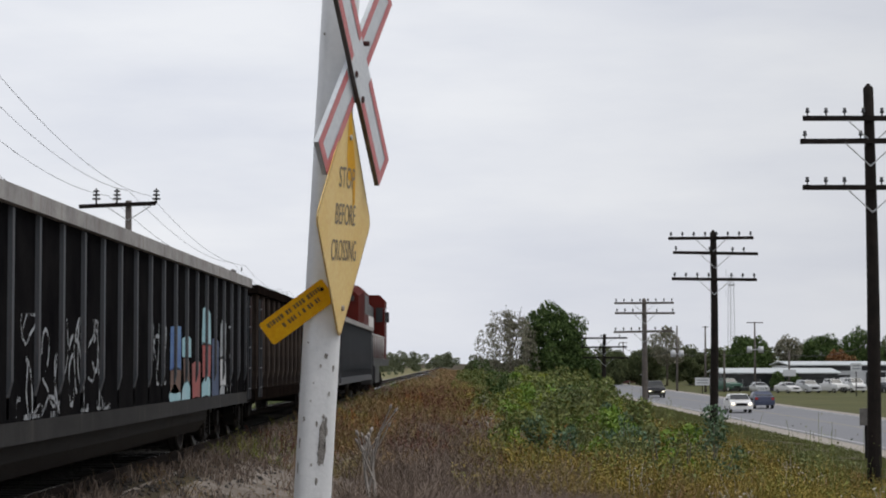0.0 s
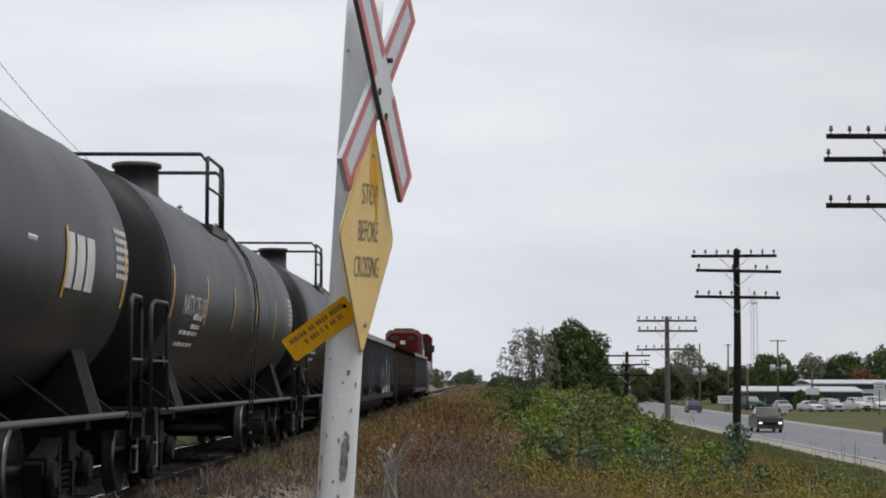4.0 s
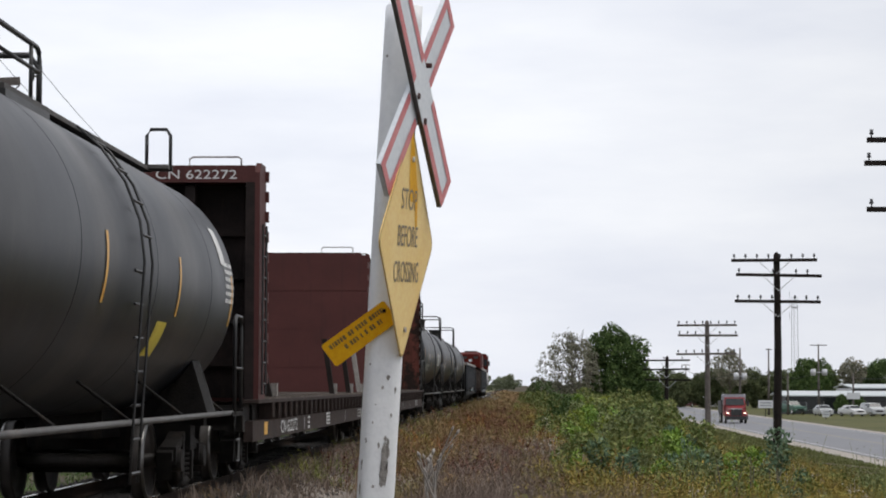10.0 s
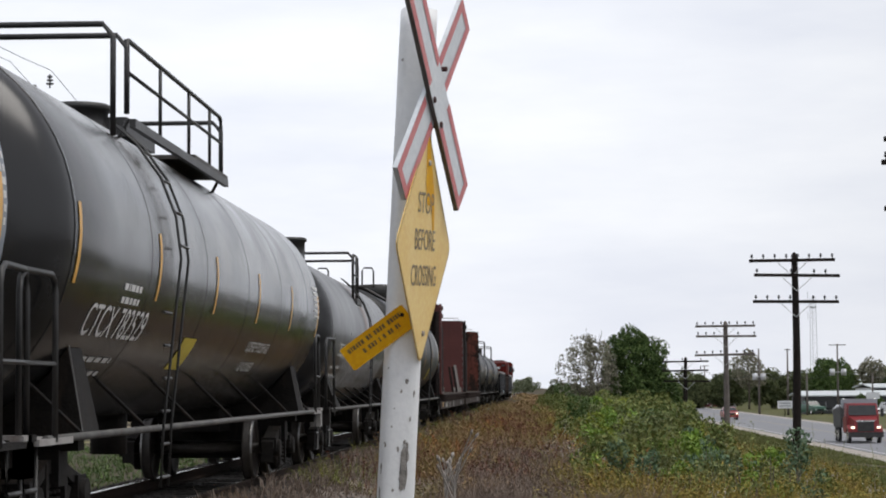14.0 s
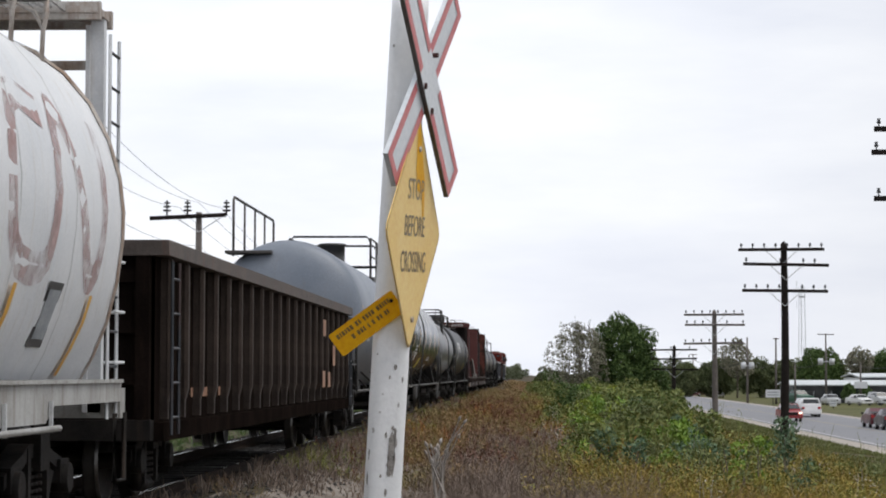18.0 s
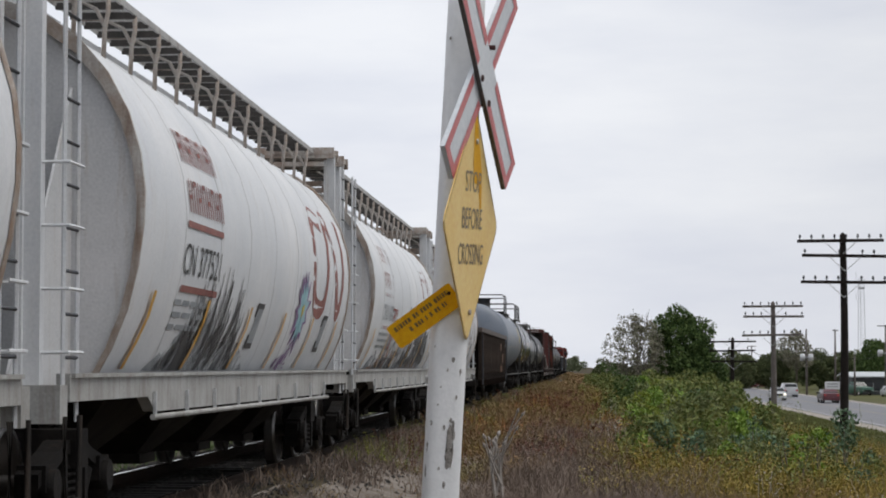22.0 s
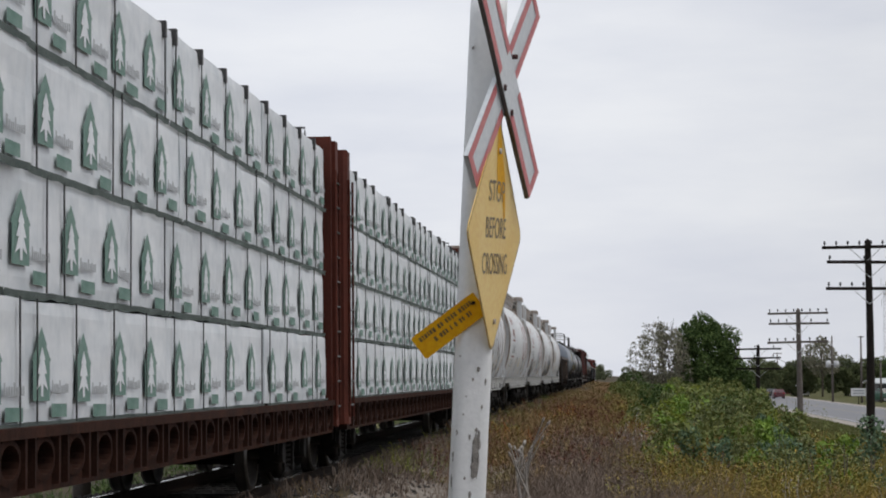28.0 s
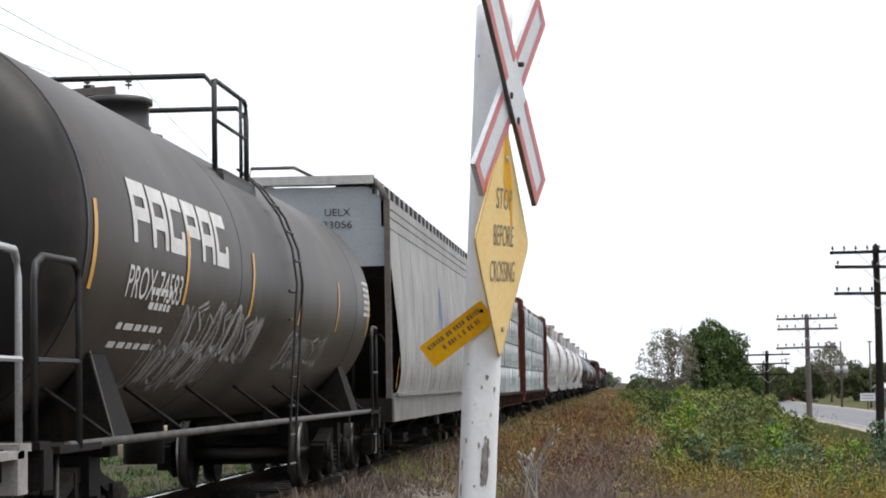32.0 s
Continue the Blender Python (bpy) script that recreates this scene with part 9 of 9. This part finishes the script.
# ---- across the road ----
for i, (x, y, h, arm) in enumerate(((29.8, 300, 6.8, 0.0), (33.7, 300, 6.9, 0.4), (40.5, 300, 7.5, 1.15), (36.3, 300, 3.5, 0.0), (45.2, 300, 3.5, 0.0), (31.2, 418, 5.8, 0.8))):
    zb = ground_z(x, y) - 0.2
    ob = thing("utility_pole", "grey roadside utility pole with crossarm" if arm else "slim grey roadside pole", "pole", pose(x, y, zb), "utility poles across the road")
    part("pole_shaft", Geo().tube([(0, 0, 0), (0, 0, h + 2.4)], [0.17, 0.1], 8), pole_grey, ob)
    if arm:
        part("crossarm", Geo().box(-arm, arm, -0.15, -0.05, h + 2.2, h + 2.32), pole_grey, ob)
    for dx in {0: (-0.55, 0.55), 2: (-0.75, 0.8)}.get(i, ()):
        part("transformer", Geo().tube([(dx, -0.25, h - 1.9), (dx, -0.25, h - 1.0)], 0.36, 12), galv, ob, "pale grey transformer can")
        part("transformer_bracket", Geo().box(min(0, dx), max(0, dx), -0.2, -0.08, h - 1.5, h - 1.38), galv, ob)
    if i == 3:
        part("lamp_head", Geo().tube([(0, 0, h + 2.35), (0.1, -0.1, h + 2.55), (0.1, -0.1, h + 2.8)], [0.1, 0.24, 0.12], 10), wall_white, ob, "pale lamp head")
    if i == 4:
        part("sign_board", Geo().box(-0.9, 0.9, -0.2, -0.1, h - 1.1, h - 0.2), wall_white, ob, "white sign board")

tower = thing("lattice_tower", "tall pale lattice radio tower beyond the trees", "tower", pose(74.5, 600, -2.6))
for sx, sy in ((-1, -1), (1, -1), (0, 1)):
    part("tower_leg", Geo().tube([(sx * 1.1, sy * 1.1, 0), (sx * 0.75, sy * 0.75, 28)], 0.07, 5), galv, tower)
g = Geo()
for k in range(26):
    z0, z1 = k * 1.06, (k + 1) * 1.06
    w0 = 1.1 - 0.0125 * z0
    g.tube([(-w0, -w0, z0), (w0, -w0, z1)], 0.035, 4)
    g.tube([(w0, -w0, z0), (0, w0, z1)], 0.035, 4)
part("lattice", g, galv, tower)
for z in (22, 25, 27.5):
    part("antenna", Geo().box(-0.9, 0.9, -1.0, -0.85, z, z + 0.5) if z == 25 else Geo().tube([(-1.4, -0.9, z), (-1.4, -0.9, z + 2)], 0.06, 5), galv, tower)


def shed(x0, x1, y0, y1, h, roofh, wall_mat, label, windows, band_mat=None):
    zb = ground_z((x0 + x1) / 2, y0)
    ob = thing("low_building", label, "building", pose((x0 + x1) / 2, y0, zb), "low buildings across the road")
    w, d = (x1 - x0) / 2, y1 - y0
    for nm, b in (("front_wall", (-w, w, 0, 0.25)), ("back_wall", (-w, w, d - 0.25, d)), ("side_wall", (-w, -w + 0.25, 0.25, d - 0.25)), ("side_wall", (w - 0.25, w, 0.25, d - 0.25))):
        part(nm, Geo().box(*b, -0.2, h), wall_mat, ob)
    g = Geo()
    g.loft([[(x, y, z) for y, z in ((-0.5, h), (d / 2, h + roofh), (d + 0.5, h), (d + 0.5, h + 0.15), (d / 2, h + roofh + 0.18), (-0.5, h + 0.15))] for x in (-w - 0.4, w + 0.4)])
    part("roof", g, roof_pale, ob, "pale metal roof")
    if band_mat:
        part("fascia", Geo().box(-w, w, -0.06, 0.02, h - 0.75, h - 0.05), band_mat, ob)
    for u, ww, z0, z1 in windows:
        wd = part("window", Geo().box(u - ww / 2, u + ww / 2, -0.03, 0.05, z0, z1), glass_dark, ob)
        part("window_frame", Geo().box(u - ww / 2 - 0.06, u + ww / 2 + 0.06, -0.02, 0.02, z0 - 0.06, z1 + 0.06), galv, wd)
    return ob


shed(37.4, 54.0, 312, 328, 2.5, 0.6, dark_wall, "low dark storefront building with pale roof", [(-4.5, 1.6, 0.6, 2.0), (-2, 1.6, 0.6, 2.0), (1.0, 1.0, 0.0, 2.1), (4.0, 2.0, 0.6, 2.0)], glass_dark)
shed(50.0, 68, 331, 350, 3.6, 0.5, wall_white, "long low white metal building", [(-5, 2.2, 0.8, 2.2), (-1, 2.2, 0.8, 2.2), (4, 3.0, 0.0, 2.6)], dark_wall)
shed(70, 90, 318, 325, 3.4, 0.7, wall_white, "long white metal warehouse", [(-6, 3.0, 0.0, 2.8), (2, 2.2, 0.8, 2.2)])
for x, y, w, h, z, mat, lab in ((31.6, 285, 1.9, 1.0, 1.1, wall_white, "white roadside sign board on a dark base"), (36.2, 262, 0.8, 0.9, 0.3, wall_white, "small white roadside sign"), (47.5, 262, 1.3, 1.0, 3.0, wall_white, "white sign board on a pole"), (15.6, 84, 0.5, 0.65, 1.3, sign_back, "back of a small road sign on a post")):
    ob = thing("roadside_sign", lab, "sign", pose(x, y, ground_z(x, y)), "roadside signs")
    part("sign_board", Geo().box(-w / 2, w / 2, -0.05, 0.05, z, z + h), mat, ob)
    part("sign_post", Geo().box(-0.05, 0.05, 0.02, 0.1, -0.2, z + h * 0.9), dark_steel, ob)
    if mat is wall_white:
        for k in range(2):
            part("sign_bar", Geo().box(-w * 0.38, w * 0.38, -0.06, -0.045, z + h * (0.25 + 0.35 * k), z + h * (0.42 + 0.35 * k)), print_grey, ob)


# ---- vehicles ----
@shared
def tyre_mesh(r):
    g = Geo()
    g.tube([(-0.1, 0, 0), (0.1, 0, 0)], r, 18)
    return g.mesh("tyre")


@shared
def rim_mesh(r):
    g = Geo()
    g.tube([(-0.108, 0, 0), (0.108, 0, 0)], r * 0.62, 14)
    return g.mesh("rim")


def vehicle(kind, colour_mat, label, lit=True):
    """Built nose to -y, standing on z = 0."""
    ob = thing(kind, label, {"sedan": "car", "suv": "car", "pickup": "pickup", "dump_truck": "truck", "van": "van"}[kind])
    if kind == "dump_truck":
        L, W, r = 7.2, 1.2, 0.5
        part("chassis", Geo().box(-0.5, 0.5, -3.4, 3.4, 0.55, 0.85), dark_steel, ob)
        part("hood", Geo().loft([[(-0.8, -3.5, 0.7), (0.8, -3.5, 0.7), (0.75, -3.5, 1.55), (-0.75, -3.5, 1.55)], [(-1.0, -2.1, 0.7), (1.0, -2.1, 0.7), (0.95, -2.1, 1.8), (-0.95, -2.1, 1.8)]]), colour_mat, ob)
        part("cab", Geo().loft([[(-1.1, -2.1, 0.7), (1.1, -2.1, 0.7), (1.1, -2.1, 1.8), (1.0, -1.8, 2.65), (-1.0, -1.8, 2.65), (-1.1, -2.1, 1.8)], [(-1.1, -0.6, 0.7), (1.1, -0.6, 0.7), (1.1, -0.6, 1.8), (1.0, -0.6, 2.65), (-1.0, -0.6, 2.65), (-1.1, -0.6, 1.8)]]), colour_mat, ob)
        part("windscreen", Geo().add([(-0.95, -2.12, 1.86), (0.95, -2.12, 1.86), (0.88, -1.89, 2.52), (-0.88, -1.89, 2.52)], [(0, 1, 2, 3)]), glass_dark, ob)
        part("dump_box", Geo().loft([[(-1.2, -0.4, 1.0), (1.2, -0.4, 1.0), (1.25, -0.4, 2.4), (-1.25, -0.4, 2.4)], [(-1.2, 3.5, 1.0), (1.2, 3.5, 1.0), (1.25, 3.5, 2.2), (-1.25, 3.5, 2.2)]]), dark_wall, ob, "dark steel dump box")
        part("grille", Geo().box(-0.55, 0.55, -3.54, -3.48, 0.8, 1.5), black_steel, ob)
        part("grille_trim", Geo().box(-0.62, 0.62, -3.55, -3.5, 1.44, 1.54), chrome, ob)
        part("headboard", Geo().box(-1.22, 1.22, -0.75, -0.45, 2.35, 2.95), wall_grey, ob, "pale dump box headboard")
        for sx in (1, -1):
            part("wing_mirror", Geo().box(sx * 1.32 - 0.1, sx * 1.32 + 0.1, -2.1, -2.0, 1.75, 2.3), black_steel, ob)
            part("fender", Geo().loft([[(sx * x, -3.35 + 1.2 * f, z + 0.25 * math.sin(math.pi * f)) for x, z in ((0.75, 0.75), (1.15, 0.75), (1.15, 0.95), (0.75, 1.0))] for f in (0, 0.25, 0.5, 0.75, 1)]), colour_mat, ob)
            part("exhaust_stack", Geo().tube([(sx * 1.05, -0.55, 0.9), (sx * 1.05, -0.55, 3.0)], 0.07, 8), chrome, ob)
        part("bumper", Geo().box(-1.15, 1.15, -3.75, -3.5, 0.4, 0.75), black_steel, ob)
        ax = ((-2.7, (-1.0, 1.0)), (1.6, (-1.05, 1.05)), (2.8, (-1.05, 1.05)))
        hz, hx, nose = 1.05, 0.85, -3.52
    else:
        P = {"sedan": (4.7, 0.87, 0.32, [(-2.3, 0.55), (-2.2, 0.78), (-1.1, 0.95), (-0.35, 1.42), (0.9, 1.45), (1.65, 1.05), (2.25, 1.0), (2.35, 0.6)], (-1.05, -0.35, 0.9, 1.6)),
             "suv": (4.7, 0.93, 0.37, [(-2.3, 0.6), (-2.2, 0.95), (-1.1, 1.12), (-0.5, 1.7), (1.9, 1.74), (2.25, 1.15), (2.3, 0.65)], (-1.05, -0.5, 1.9, 2.2)),
             "van": (5.0, 0.98, 0.36, [(-2.45, 0.6), (-2.35, 1.0), (-1.7, 1.2), (-1.0, 1.95), (2.4, 2.0), (2.45, 0.65)], (-1.65, -1.0, 0.6, 0.7)),
             "pickup": (5.6, 0.98, 0.4, [(-2.75, 0.65), (-2.65, 1.1), (-1.3, 1.2), (-0.7, 1.85), (0.6, 1.87), (0.85, 1.25), (2.75, 1.2), (2.75, 0.65)], (-1.25, -0.7, 0.6, 0.82))}[kind]
        L, W, r, top, (w0, w1, w2, w3) = P
        belt = [(y, min(z, top[2][1] + 0.02)) for y, z in top]
        low = [(y, 0.3) for y, z in top]
        rings = []
        for (y, z), (yb, zb), (_, zl) in zip(top, belt, low):
            c = 0.86 if z > zb + 0.05 else 0.97
            rings.append([(-W * 0.94, yb, zl), (W * 0.94, yb, zl), (W, yb, (zl + zb) / 2), (W * 0.97, yb, zb), (W * c * 0.9, y, z), (-W * c * 0.9, y, z), (-W * 0.97, yb, zb), (-W, yb, (zl + zb) / 2)])
        part("body", Geo().loft(rings), colour_mat, ob)
        zt, zb = top[3][1], top[2][1]
        f = lambda q: (W * 0.97 - (W * 0.97 - W * 0.774) * q) + 0.006
        part("windscreen", Geo().add([(-W * 0.88, w0 + 0.05, zb + 0.08), (W * 0.88, w0 + 0.05, zb + 0.08), (W * 0.72, w1 - 0.04, zt - 0.05), (-W * 0.72, w1 - 0.04, zt - 0.05)], [(0, 1, 2, 3)]).add([], []), glass_dark, ob)
        ob.children[-1].data.transform(Matrix.Translation((0, -0.03, 0.015)))
        part("rear_window", Geo().add([(-W * 0.7, w2 + 0.06, zt - 0.05), (W * 0.7, w2 + 0.06, zt - 0.05), (W * 0.85, w3, zb + 0.15), (-W * 0.85, w3, zb + 0.15)], [(3, 2, 1, 0)]), glass_dark, ob)
        ob.children[-1].data.transform(Matrix.Translation((0, 0.03, 0.02)))
        for s in (1, -1):
            for a, b in ((w1 - 0.2, (w1 + w2) / 2 - 0.04), ((w1 + w2) / 2 + 0.04, w2 + (0.1 if kind != "pickup" else 0.0))):
                part("side_window", Geo().add([(s * f(0.12), a - (0.2 if a < 0 else 0), zb + 0.06), (s * f(0.12), b, zb + 0.06), (s * f(0.88), b - 0.06, zt - 0.07), (s * f(0.88), a + 0.12, zt - 0.07)], [(0, 1, 2, 3)]), glass_dark, ob)
            part("mirror", Geo().box(s * (W + 0.1) - 0.09, s * (W + 0.1) + 0.09, w0 + 0.1, w0 + 0.2, zb + 0.02, zb + 0.18), black_steel, ob)
            part("tail_lamp", Geo().box(s * W * 0.78 - 0.12, s * W * 0.78 + 0.12, top[-1][0] - 0.02, top[-1][0] + 0.03, 0.75, 0.95), taillight, ob)
        part("front_bumper", Geo().box(-W * 0.95, W * 0.95, top[0][0] - 0.1, top[0][0] + 0.1, 0.3, 0.52), black_steel if kind == "pickup" else colour_mat, ob)
        part("grille", Geo().box(-W * 0.5, W * 0.5, top[0][0] - 0.05, top[0][0] + 0.06, 0.56, 0.78), dark_steel, ob)
        part("rear_bumper", Geo().box(-W * 0.95, W * 0.95, top[-1][0] - 0.1, top[-1][0] + 0.1, 0.35, 0.6), chrome if kind == "pickup" else colour_mat, ob)
        ax = ((top[0][0] + 0.9, (-W + 0.12, W - 0.12)), (top[-1][0] - 0.95, (-W + 0.12, W - 0.12)))
        hz, hx, nose = 0.72, W * 0.75, top[0][0]
    for s in (1, -1):
        part("headlight", Geo().box(s * hx - 0.11, s * hx + 0.11, nose - 0.06, nose + 0.05, hz - 0.05, hz + 0.06), headlight if lit else chrome, ob)
    for y, xs2 in ax:
        for x in xs2:
            wh = part("tyre", tyre_mesh(r), rubber, ob, "", pose(x, y, r))
            part("rim", rim_mesh(r), chrome, wh)
    return ob


silver, white_car, black_car, red_car, maroon_car, blue_car, green_car = (car_paint(n, c) for n, c in (("silver_paint", (0.4, 0.41, 0.42)), ("white_car_paint", (0.62, 0.62, 0.62)), ("black_car_paint", (0.02, 0.021, 0.025)), ("red_car_paint", (0.2, 0.018, 0.022)), ("maroon_car_paint", (0.07, 0.012, 0.018)), ("navy_car_paint", (0.03, 0.04, 0.08)), ("green_truck_paint", (0.03, 0.09, 0.06))))
ROAD_Z = -2.53
# kind, paint, label, lane x, place at 0 s, metres per second (towards the camera: negative)
DRIVE = [("sedan", white_car, "silver-white sedan with lit headlights driving nearer", 21.6, 170.0, -22.6), ("pickup", black_car, "dark pickup with lit headlights driving nearer", 21.6, 243.0, -19.0),
         ("sedan", blue_car, "dark sedan driving away", 25.6, 186.0, 20.0), ("dump_truck", red_car, "red dump truck with lit headlights driving nearer", 21.6, 412.0, -18.7), ("sedan", red_car, "red sedan with lit headlights driving nearer", 21.6, 496.0, -17.4),
         ("suv", silver, "silver sport utility car driving away", 25.6, -138.0, 19.0), ("sedan", maroon_car, "dark maroon sedan driving away", 25.6, -162.0, 18.0), ("sedan", silver, "silver sedan driving nearer", 21.6, 735.0, -22.0),
         ("sedan", black_car, "black sedan driving away", 25.6, -204.0, 20.0), ("suv", white_car, "white sport utility car driving away", 25.6, -158.0, 20.0)]
MOVING = []
for kind, paint, lab, x, y, v in DRIVE:
    ob = vehicle(kind, paint, lab, v < 0)
    ob["group"] = "road traffic"
    MOVING.append((ob, x, y, v))
for i, (kind, paint, x, y, a, lab) in enumerate([("sedan", silver, 40, 270, 60, "silver sedan parked by the building"), ("sedan", white_car, 43.5, 268, 75, "white sedan parked by the building"), ("suv", silver, 46.5, 270, 70, "silver car parked by the building"), ("pickup", white_car, 50, 272, 80, "white pickup parked by the building"),
                                                ("van", white_car, 53.5, 276, 70, "white van parked by the building"), ("sedan", black_car, 56.5, 270, 80, "black sedan parked by the building"), ("pickup", green_car, 37.6, 286, 80, "green pickup parked by the storefront"), ("suv", maroon_car, 30.5, 372, 20, "dark red car parked far down the road"), ("van", white_car, 60, 280, 80, "white van parked by the warehouse"),
                                                ("sedan", silver, 48.2, 280, 65, "silver sedan in the car park"), ("van", white_car, 33, 365, 60, "white van parked far down the road"), ("sedan", blue_car, 64, 274, 80, "navy sedan parked by the warehouse")]):
    ob = vehicle(kind, paint, lab, False)
    ob["group"] = "parked vehicles"
    ob.matrix_basis = pose(x, y + 22, ground_z(x, y) + 0.01, 0, 0, a - 55)


# ---- what moves ----
# seconds and metres that the train has gone
TRAIN = [(0, 0.0), (2, 25.22), (4, 50.41), (6, 75.54), (8, 100.6), (10, 125.64), (12, 150.76), (14, 176.03), (16, 201.46), (18, 227.02), (20, 252.71), (22, 278.53), (24, 304.49), (26, 330.5), (28, 356.53), (30, 382.59), (32, 408.74)]


def motions():
    for car, y in CARS:
        walk(car, [(t, pose(TRACK_X, y + s, 0)) for t, s in TRAIN])
    for ob, x, y, v in MOVING:
        walk(ob, [(t, pose(x, y + v * t, ROAD_Z, 0, 0, 0 if v < 0 else 180)) for t in (0, 8, 16, 24, 32)])


motions()
